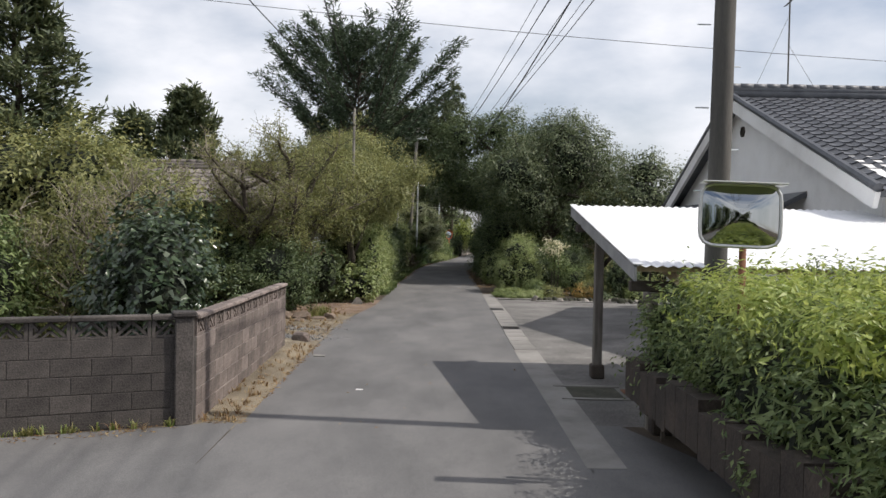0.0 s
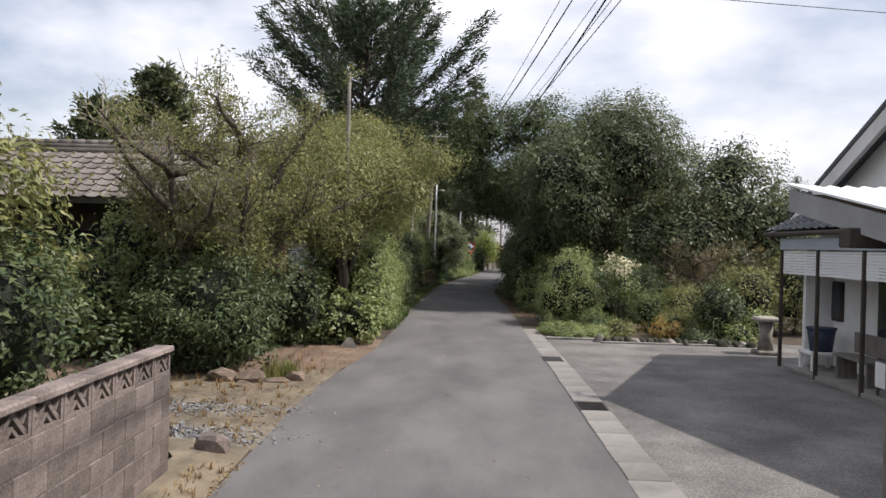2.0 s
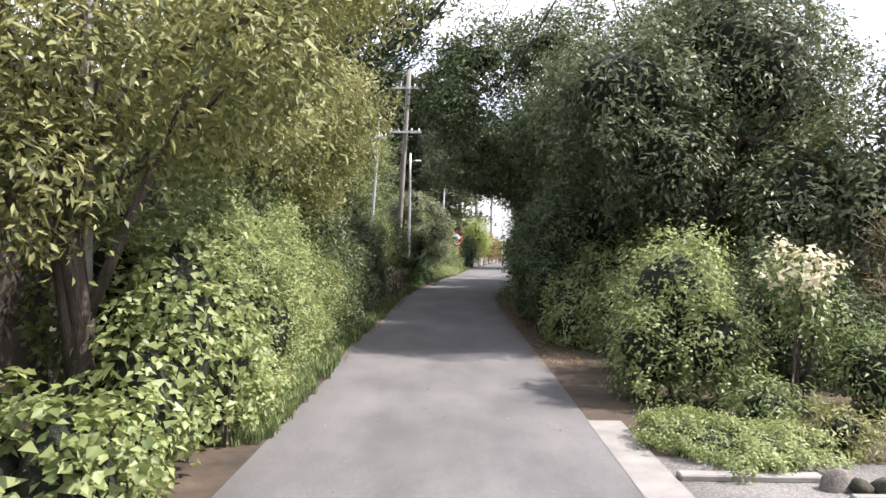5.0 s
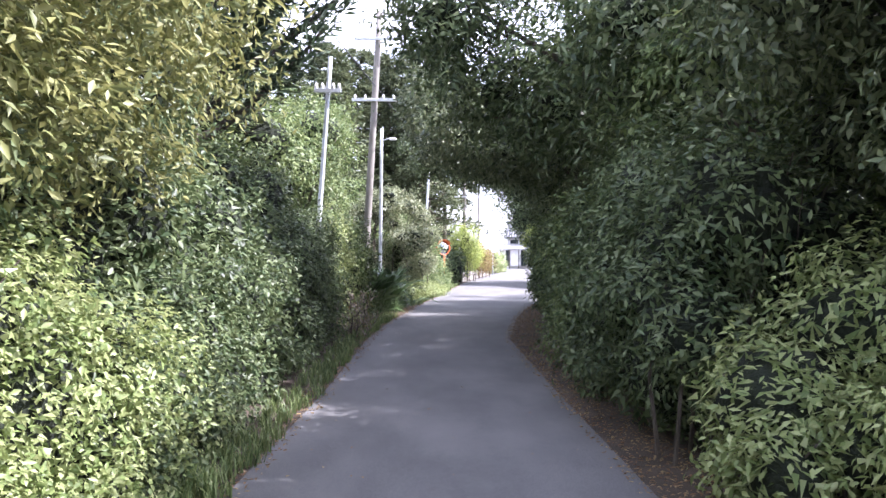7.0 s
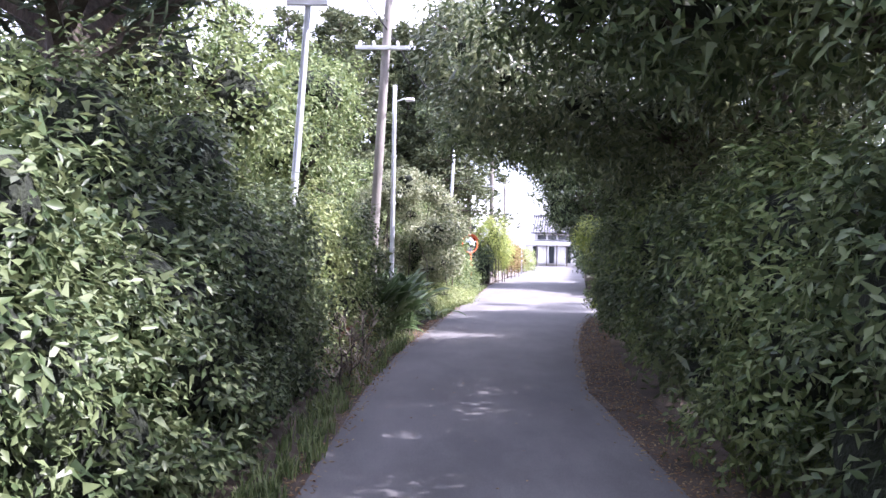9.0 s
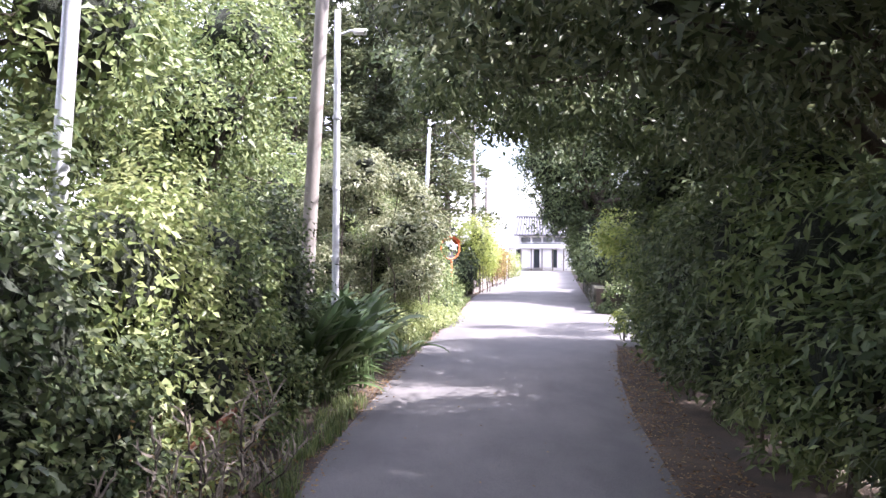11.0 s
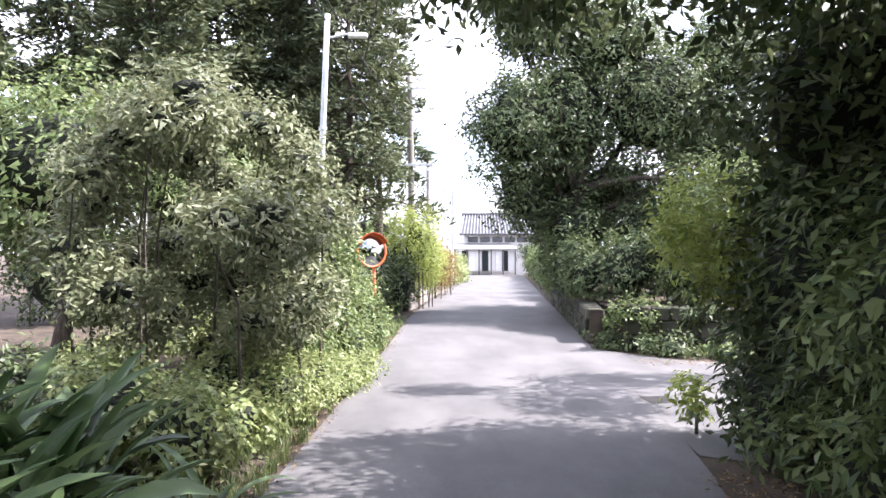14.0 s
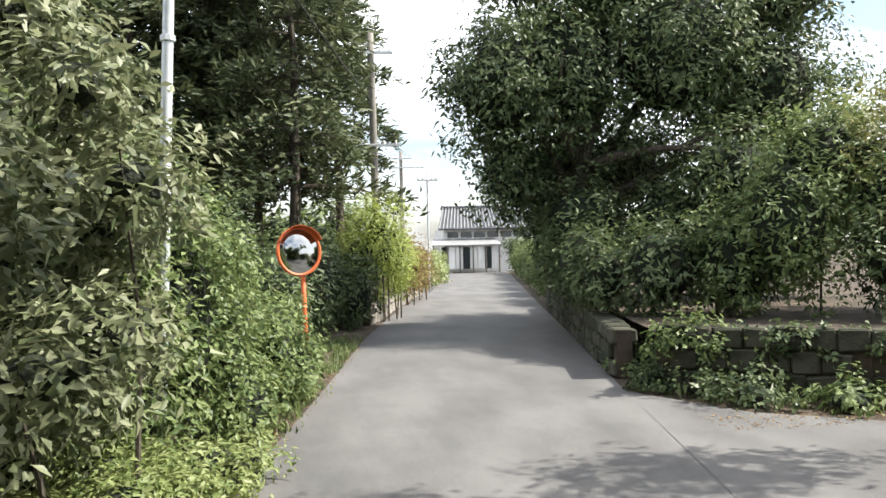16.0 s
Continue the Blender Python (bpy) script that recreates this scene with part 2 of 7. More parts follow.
leaf_strap = leaf_material("strap_leaves", [(0.02, 0.043, 0.016), (0.038, 0.074, 0.026), (0.064, 0.115, 0.04), (0.105, 0.165, 0.064)], 0.42, 0.22, 0.42)
leaf_olive = leaf_material("olive_leaves", [(0.055, 0.07, 0.026), (0.105, 0.125, 0.045), (0.165, 0.185, 0.066), (0.25, 0.255, 0.095)], 0.5, 0.3)
leaf_fir = leaf_material("conifer_needles", [(0.02, 0.034, 0.022), (0.036, 0.058, 0.034), (0.058, 0.088, 0.05), (0.085, 0.12, 0.068)], 0.5, 0.15, 0.3)
leaf_cedar = leaf_material("cedar_sprays", [(0.025, 0.036, 0.02), (0.042, 0.06, 0.03), (0.065, 0.088, 0.042), (0.11, 0.13, 0.062)], 0.55, 0.2, 0.3)
leaf_brown = leaf_material("withered_leaves", [(0.09, 0.05, 0.025), (0.17, 0.11, 0.05), (0.25, 0.18, 0.09), (0.2, 0.18, 0.06)], 0.7, 0.3, 0.2)
leaf_orange = leaf_material("orange_flowers", [(0.16, 0.14, 0.04), (0.34, 0.2, 0.05), (0.46, 0.29, 0.08), (0.2, 0.19, 0.06)], 0.6, 0.3)
leaf_pink = leaf_material("pink_maple_leaves", [(0.36, 0.13, 0.1), (0.48, 0.2, 0.16), (0.54, 0.27, 0.22), (0.45, 0.22, 0.18)], 0.6, 0.3)
leaf_white = leaf_material("white_flowers", [(0.3, 0.32, 0.16), (0.5, 0.48, 0.3), (0.62, 0.58, 0.42)], 0.6, 0.3)
grass_mat = leaf_material("grass_blades", [(0.05, 0.09, 0.02), (0.1, 0.15, 0.03), (0.16, 0.2, 0.05), (0.24, 0.22, 0.09)], 0.5, 0.35)
straw_mat = leaf_material("straw_and_dead_leaves", [(0.12, 0.07, 0.035), (0.25, 0.17, 0.08), (0.36, 0.28, 0.15), (0.2, 0.12, 0.06)], 0.8, 0.2, 0.2)


# ---- plan ----
STEP = 1.285                        # metres along the lane for one unit of the plan's y


def bend(y):
    """How far the lane swings to the west, in metres, at a y of the plan."""
    d = np.clip(y, 28, 62) - 28
    return -0.0009 * d * d - 0.061 * np.maximum(y - 62, 0)


def lane(x, y, z=0.0):
    """A place of the plan in metres."""
    return Vector((x + float(bend(y)), y * STEP, z))


def along(spots):
    """Rows of x, y, z of the plan in metres."""
    p = np.array(spots, float)
    p[:, 0] += bend(p[:, 1])
    p[:, 1] *= STEP
    return p


def longer(blobs, k):
    """Lobes of a plant set apart along the lane and lengthened by k."""
    return [((c[0], c[1] * STEP, c[2]), (r[0], r[1] * k, r[2])) for c, r in blobs]


# ---- builders ----
def thing(name, place=(0, 0, 0), label="", category="", group="", turn=0.0, kind=""):
    ob = new(name)
    ob.empty_display_size = 0.1
    ob.matrix_basis = pose(*lane(*place), 0, 0, turn)
    return tagged(ob, label, category, group, kind)


def part(name, bm, mat, parent=None, label="", smooth=False):
    me = bpy.data.meshes.new(name)
    bm.to_mesh(me)
    bm.free()
    me.materials.append(mat)
    if smooth:
        me.polygons.foreach_set("use_smooth", [True] * len(me.polygons))
    ob = new(name, me)
    ob.parent = parent
    return tagged(ob, label)


def share(name, mesh, parent, m):
    ob = new(name, mesh)
    ob.parent = parent
    ob.matrix_basis = m
    return ob


def box(bm, lo, hi, bevel=0.0, jitter=0.0, rng=random):
    """A box between two corners, its edges rounded off."""
    lo, hi = Vector(lo), Vector(hi)
    out = bmesh.ops.create_cube(bm, size=1.0)["verts"]
    for v in out:
        v.co = Vector([(lo[i] + hi[i]) / 2 + v.co[i] * (hi[i] - lo[i]) for i in range(3)])
        if jitter:
            v.co += Vector([rng.uniform(-jitter, jitter) for _ in range(3)])
    if bevel:
        edges = list({e for v in out for e in v.link_edges})
        bmesh.ops.bevel(bm, geom=edges, offset=bevel, segments=1, affect="EDGES", clamp_overlap=True)
    return bm


def boxed(lo, hi, bevel=0.0, jitter=0.0):
    return box(bmesh.new(), lo, hi, bevel, jitter)


def tube(bm, pts, radii, sides=6, cap=True):
    """A tapered pipe along points."""
    pts = [Vector(p) for p in pts]
    rings = []
    ref = Vector((0.31, 0.77, 0.55))
    for i, p in enumerate(pts):
        d = (pts[min(i + 1, len(pts) - 1)] - pts[max(i - 1, 0)])
        d = d.normalized() if d.length > 1e-6 else Vector((0, 0, 1))
        r0 = ref if abs(d.dot(ref)) < 0.93 else Vector((1, 0, 0))
        a = d.cross(r0).normalized()
        b = d.cross(a)
        r = radii[i] if hasattr(radii, "__len__") else radii
        rings.append([bm.verts.new(p + (a * math.cos(2 * math.pi * k / sides) + b * math.sin(2 * math.pi * k / sides)) * r) for k in range(sides)])
    for q, w in zip(rings, rings[1:]):
        for k in range(sides):
            bm.faces.new((q[k], q[(k + 1) % sides], w[(k + 1) % sides], w[k]))
    if cap and sides > 2:
        bm.faces.new(rings[0][::-1])
        bm.faces.new(rings[-1])
    return bm


def piped(pts, radii, sides=8):
    return tube(bmesh.new(), pts, radii, sides)


def mesh_from(name, verts, faces, mat):
    """A mesh straight from arrays; faces all have the same number of corners."""
    me = bpy.data.meshes.new(name)
    k = faces.shape[1]
    me.vertices.add(len(verts))
    me.vertices.foreach_set("co", np.ascontiguousarray(verts, np.float32).ravel())
    me.loops.add(faces.size)
    me.loops.foreach_set("vertex_index", np.ascontiguousarray(faces, np.int32).ravel())
    me.polygons.add(len(faces))
    me.polygons.foreach_set("loop_start", np.arange(0, faces.size, k, dtype=np.int32))
    me.update(calc_edges=True)
    me.materials.append(mat)
    return me


def unit(v):
    return v / np.maximum(np.linalg.norm(v, axis=-1, keepdims=True), 1e-9)


def leaf_mesh(name, p, out, length, width, mat, rng, spread=0.8, droop=0.15, along=0.35, simple=0):
    """Small folded leaves at points p that grow along out; the last ones, deep inside, are plain triangles."""
    n = len(p)
    face = unit(out * 0.9 + (0, 0, 0.45) + rng.normal(0, 0.36 * spread + 0.1, (n, 3)))
    a = unit(np.cross(face, rng.normal(0, 1, (n, 3))) + out * along + (0, 0, -1.6 * droop))
    s = unit(np.cross(a, face))
    up = np.cross(s, a)
    ln = (length * rng.uniform(0.6, 1.25, n))[:, None]
    wd = (width * rng.uniform(0.7, 1.2, n))[:, None]
    mid = p + a * ln * 0.45 + up * wd * 0.18
    m = n - simple
    v = np.stack([p, mid + s * wd / 2, p + a * ln - up * ln * 0.08, mid - s * wd / 2], 1)[:m].reshape(-1, 3)
    i = np.arange(m)[:, None] * 4
    f = np.stack([i + (0, 1, 2), i + (0, 2, 3)], 1).reshape(-1, 3)
    if simple:
        w = np.stack([p - s * wd * 0.45, p + s * wd * 0.45, p + a * ln], 1)[m:].reshape(-1, 3)
        k = 4 * m + np.arange(simple)[:, None] * 3 + (0, 1, 2)
        v, f = np.concatenate([v, w]), np.concatenate([f, k])
    return mesh_from(name, v, f, mat)


def shell_points(blobs, clumps, per, clump, rng, floor=0.03, inner=0.25, keep=None, puff=0.4):
    """Points in small clumps over the outside of lumpy blobs ((centre, radii), ...), and the way out at each."""
    area = np.array([(r[0] * r[1] + r[0] * r[2] + r[1] * r[2]) for _, r in blobs])
    count = np.maximum(3, (clumps * area / area.sum()).astype(int))
    allp, allo = [], []
    for j, ((c, r), k) in enumerate(zip(blobs, count)):
        c, r = np.array(c, float), np.array(r, float)
        mean = float(r.prod()) ** (1 / 3)
        tufts_ = max(10, int(0.85 * 4 * math.pi * mean * mean / puff ** 2))
        heart = unit(rng.normal(0, 1, (tufts_, 3)))
        lift = rng.normal(0, 0.2 * puff / mean + 0.03, tufts_)
        idx = rng.integers(0, tufts_, k)
        off = rng.normal(0, 1, (k, 3)) * (0.33 * puff / mean)
        u = unit(heart[idx] + off)
        ph = rng.uniform(0, 6.28, 6)
        lump = np.sin(u[:, 0] * 5 + ph[0] + 2 * np.sin(u[:, 2] * 4 + ph[3])) * np.sin(u[:, 1] * 6 + ph[1])
        away = np.linalg.norm(off, axis=1) / (0.33 * puff / mean)
        bump = 1 + 0.09 * lump + lift[idx] + (0.28 - 0.17 * away) * puff / mean + rng.normal(0, 0.03, k) + np.where(rng.uniform(0, 1, k) < 0.08, rng.uniform(0.03, 0.16, k), 0)
        deep = np.where(rng.uniform(0, 1, k) < inner, rng.uniform(0.65, 0.95, k), 1.0)
        q = c + u * r * (bump * deep)[:, None]
        o = unit(unit(u / r) * 0.7 + (q - (c + heart[idx] * r * 0.86)) / puff * 1.1)
        ok = q[:, 2] > floor
        for i2, (c2, r2) in enumerate(blobs):
            if i2 != j:
                ok &= (((q - np.array(c2)) / (np.array(r2) * 0.86)) ** 2).sum(1) > 1
        if keep is not None:
            ok &= keep(q)
        allp.append(q[ok]), allo.append(o[ok])
    p, o = np.concatenate(allp), np.concatenate(allo)
    size = clump * rng.uniform(0.55, 1.35, len(p))
    pp = (p[:, None, :] + rng.normal(0, 1, (len(p), per, 3)) * size[:, None, None] * 0.55).reshape(-1, 3)
    oo = unit(np.repeat(o, per, 0) * 0.9 + unit(pp - np.repeat(p, per, 0)) * 0.6 + (0, 0, 0.25))
    ok = pp[:, 2] > floor * 0.5
    return pp[ok], oo[ok]


def lobed(blobs, rng, size=0.46, count=8):
    """Breaks large blobs up into a heart and several uneven lobes round it."""
    out = []
    for c, r in blobs:
        c, r = np.array(c, float), np.array(r, float)
        mean = float(r.prod()) ** (1 / 3)
        if mean < 0.42:
            out.append((tuple(c), tuple(r)))
            continue
        out.append((tuple(c), tuple(r * 0.74)))
        n = count + (4 if mean > 1.2 else 0)
        k = np.arange(n) + 0.5
        z = 1 - 2 * k / n
        az = k * 2.39996 + rng.uniform(0, 6.28)
        u = unit(np.stack([np.cos(az) * np.sqrt(1 - z * z), np.sin(az) * np.sqrt(1 - z * z), z], 1) + rng.normal(0, 0.22, (n, 3)))
        for v in u:
            s = size * rng.uniform(0.62, 1.1) * (0.85 if mean > 1.2 else 1.0)
            q = c + v * r * (1.02 - 0.72 * s) * rng.uniform(0.9, 1.08)
            if q[2] > 0.1:
                out.append((tuple(q), tuple(r * s * np.array([rng.uniform(0.85, 1.15), rng.uniform(0.85, 1.15), rng.uniform(0.7, 1.0)]))))
    return out


def deep_points(blobs, leaf, cover, rng, lo=0.5, hi=0.84, keep=None):
    """Points for the shaded leaves inside the blobs, behind the outer clumps."""
    P, O = [], []
    for j, (c, r) in enumerate(blobs):
        c, r = np.array(c, float), np.array(r, float)
        mean = float(r.prod()) ** (1 / 3)
        k = int(cover * 4 * math.pi * (0.7 * mean) ** 2 / (0.5 * leaf[0] * leaf[1]))
        u = unit(rng.normal(0, 1, (k, 3)))
        q = c + u * r * rng.uniform(lo, hi, k)[:, None]
        ok = q[:, 2] > 0.03
        for i2, (c2, r2) in enumerate(blobs):
            if i2 != j:
                ok &= (((q - np.array(c2)) / (np.array(r2) * 0.6)) ** 2).sum(1) > 1
        if keep is not None:
            ok &= keep(q)
        P.append(q[ok]), O.append(u[ok])
    return np.concatenate(P), np.concatenate(O)


def leafage(blobs, leaf, cover, per, clump, rng, inner, puff, keep=None, depth=0.85):
    """Outer clumps and larger inner leaves: points, ways out and leaf lengths and widths."""
    n = clump_count(blobs, leaf, per, cover)
    lobes = lobed(blobs, rng)
    p, o = shell_points(lobes, int(n * 1.05), per, clump, rng, inner=inner * 0.5, keep=keep, puff=puff * 0.8)
    big = 1.5
    q, u = deep_points(blobs, (leaf[0] * big * 1.3, leaf[1] * big * 1.3), depth * 0.8, rng, keep=keep)
    k = np.concatenate([np.full(len(p), 1.3), np.full(len(q), 1.3 * big)])
    return np.concatenate([p, q]), np.concatenate([o, u]), leaf[0] * k, leaf[1] * k, len(q)


def clump_count(blobs, leaf, per, cover):
    """How many clumps of leaves cover the blobs that many times over."""
    area = sum(4 * math.pi * (((r[0] * r[1]) ** 1.6 + (r[0] * r[2]) ** 1.6 + (r[1] * r[2]) ** 1.6) / 3) ** 0.625 for _, r in blobs)
    return int(0.33 * cover * area / (0.45 * 1.4 * leaf[0] * leaf[1]) / per)


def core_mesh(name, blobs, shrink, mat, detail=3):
    # lumps behind the leaves; their dark colour paints the shade in the gaps
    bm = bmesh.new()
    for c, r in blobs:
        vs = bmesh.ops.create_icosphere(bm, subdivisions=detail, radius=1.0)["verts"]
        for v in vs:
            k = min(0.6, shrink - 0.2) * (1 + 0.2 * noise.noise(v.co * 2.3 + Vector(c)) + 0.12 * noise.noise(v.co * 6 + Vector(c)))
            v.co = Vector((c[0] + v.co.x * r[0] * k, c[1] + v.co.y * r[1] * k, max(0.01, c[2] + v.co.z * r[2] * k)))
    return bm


def bush(name, place, blobs, label, category="bush", mat=None, leaf=(0.07, 0.035), cover=1.6, per=14, clump=0.14, seed=1, group="", shrink=0.82, inner=0.35, stems=5, droop=0.15, turn=0.0, spread=0.8, keep=None, depth=0.85):
    """A bush or hedge: stems, a near-black core painted as inner shade and thousands of leaves."""
    rng = np.random.default_rng(seed)
    t = thing(name, place, label, category, group, turn)
    blobs = longer(blobs, 1.22)
    p, o, ln, wd, deep = leafage(blobs, leaf, cover, per, clump, rng, inner, 0.2 + 1.1 * clump, keep, depth)
    ob = new("leaves", leaf_mesh("leaves", p, o, ln, wd, mat or leaf_mid, rng, spread, droop, 0.35, deep))
    ob.parent = t
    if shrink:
        part("shade_core", core_mesh("shade_core", blobs, shrink, core_mat, 2), core_mat, t, smooth=True)
    rr = random.Random(seed)
    for _ in range(stems):
        bm = bmesh.new()
        c, r = rr.choice(blobs)
        x, y = c[0] + rr.uniform(-0.4, 0.4) * r[0], c[1] + rr.uniform(-0.4, 0.4) * r[1]
        tube(bm, [(x, y, 0), (x + rr.uniform(-0.1, 0.1), y + rr.uniform(-0.1, 0.1), c[2] * 0.6), (c[0] + rr.uniform(-0.6, 0.6) * r[0], c[1] + rr.uniform(-0.6, 0.6) * r[1], c[2] + r[2] * 0.6)], [0.025, 0.018, 0.006], 5)
        part("stem", bm, bark, t)
    return t


def crown_tree(name, place, height, trunk_r, blobs, label, mat, leaf=(0.09, 0.045), cover=1.5, per=14, clump=0.26, seed=1, category="tree", limbs=9, shrink=0.68, lean=(0, 0), bark_mat=None, inner=0.35, group="", droop=0.2, spread=0.8, fork=0.35, depth=0.85):
    """A broad-leaved tree: tapered trunk, limbs out to each lobe of the crown, leaves in clumps."""
    rng, rr = np.random.default_rng(seed), random.Random(seed)
    t = thing(name, place, label, category, group)
    blobs = longer(blobs, 1.12)
    bm = bmesh.new()
    top = Vector((lean[0], lean[1], height * 0.8))
    pts = [Vector((0, 0, -0.1)) + (top * (i / 6)) + Vector((rr.uniform(-1, 1), rr.uniform(-1, 1), 0)) * trunk_r * (0.8 if i else 0) for i in range(7)]
    tube(bm, pts, [trunk_r * (1.35 if i == 0 else 1 - 0.13 * i) for i in range(7)], 9)
    part("trunk", bm, bark_mat or bark, t, smooth=True)
    for k in range(limbs):
        c, r = blobs[k % len(blobs)]
        i = min(5, max(1, int(6 * (fork + rr.uniform(0, 0.5)))))
        a = pts[i]
        b = Vector(c) + Vector([rr.uniform(-0.55, 0.55) * q for q in r])
        mid = a.lerp(b, 0.5) + Vector((rr.uniform(-0.2, 0.2), rr.uniform(-0.2, 0.2), rr.uniform(0, 0.3))) * (b - a).length * 0.4
        bm = bmesh.new()
        tube(bm, [a, a.lerp(mid, 0.5) + Vector((0, 0, 0.05)), mid, mid.lerp(b, 0.6), b], [trunk_r * f for f in (0.5, 0.4, 0.28, 0.18, 0.06)], 6)
        for _ in range(3):
            e = b + Vector([rr.uniform(-0.5, 0.5) * q for q in r])
            tube(bm, [mid.lerp(b, rr.uniform(0.1, 0.7)), mid.lerp(e, 0.6), e], [trunk_r * 0.16, trunk_r * 0.1, 0.006], 5)
        part("limb", bm, bark_mat or bark, t, smooth=True)
    p, o, ln, wd, deep = leafage(blobs, leaf, cover, per, clump, rng, inner, 0.25 + 1.2 * clump, None, depth)
    ob = new("crown", leaf_mesh("crown", p, o, ln, wd, mat, rng, spread, droop, 0.35, deep))
    ob.parent = t
    # the crown's inner shade, painted as a dark solid core
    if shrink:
        part("shade_core", core_mesh("shade_core", blobs, shrink, core_mat, 2), core_mat, t, smooth=True)
    return t


def conifer(name, place, height, trunk_r, radius, label, mat, seed=1, start=0.2, rise=0.5, tiers=34, tuft=(0.2, 0.05), per=90, category="tree", power=0.8, group="", droop_tip=0.0, width_fn=None, fan=0.24, rep=5, fuzz=0.05):
    """A conifer: straight trunk, tiers of rising or drooping boughs, needle sprays along each."""
    rng, rr = np.random.default_rng(seed), random.Random(seed)
    t = thing(name, place, label, category, group)
    bm = bmesh.new()
    tube(bm, [(rr.uniform(-0.04, 0.04) * i, rr.uniform(-0.04, 0.04) * i, height * i / 8 - 0.1) for i in range(9)], [trunk_r * (1.2 if i == 0 else 1.02 - i / 8.4) for i in range(9)], 9)
    part("trunk", bm, bark, t, smooth=True)
    P, O = [], []
    for k in range(tiers):
        f = start + (1 - start) * (k + rr.random()) / tiers
        z = height * f
        rel = (1 - (f - start) / (1 - start))
        reach = radius * (width_fn(f) if width_fn else rel ** power) * rr.uniform(0.7, 1.15) + 0.15
        az = k * 2.4 + rr.uniform(-0.5, 0.5)
        d = np.array((math.cos(az), math.sin(az), rise + rr.uniform(-0.15, 0.15)))
        pts = []
        for i in range(6):
            s = i / 5
            q = np.array((0, 0, z)) + d * reach * s + np.array((0, 0, -droop_tip * reach * s * s))
            pts.append(q)
        bm = bmesh.new()
        tube(bm, [tuple(q) for q in pts], [trunk_r * 0.28 * (0.4 + rel) * (1 - 0.17 * i) for i in range(6)], 4)
        part("bough", bm, bark, t)
        m = int(per * (0.35 + reach / radius))
        s = rng.uniform(0.18, 1.0, m) ** 0.8
        base = np.array([[np.interp(v, np.linspace(0, 1, 6), [q[a] for q in pts]) for a in range(3)] for v in s])
        side = unit(np.cross(np.broadcast_to(d, (m, 3)), (0, 0, 1)))
        off = rng.normal(0, 1, m)[:, None] * side * (fan * reach * (1.15 - s))[:, None] + rng.normal(0, fuzz * reach + 0.03, (m, 3))
        P.append(base + off)
        O.append(unit(np.broadcast_to(d, (m, 3)) * 0.7 + side * np.sign((off * side).sum(1))[:, None] * 0.6))
    p, o = np.concatenate(P), np.concatenate(O)
    pp = (p[:, None] + rng.normal(0, tuft[0] * 0.35, (len(p), rep, 3))).reshape(-1, 3)
    ob = new("needles", leaf_mesh("needles", pp, np.repeat(o, rep, 0), tuft[0], tuft[1], mat, rng, 0.45, 0.02, 1.7))
    ob.parent = t
    return t


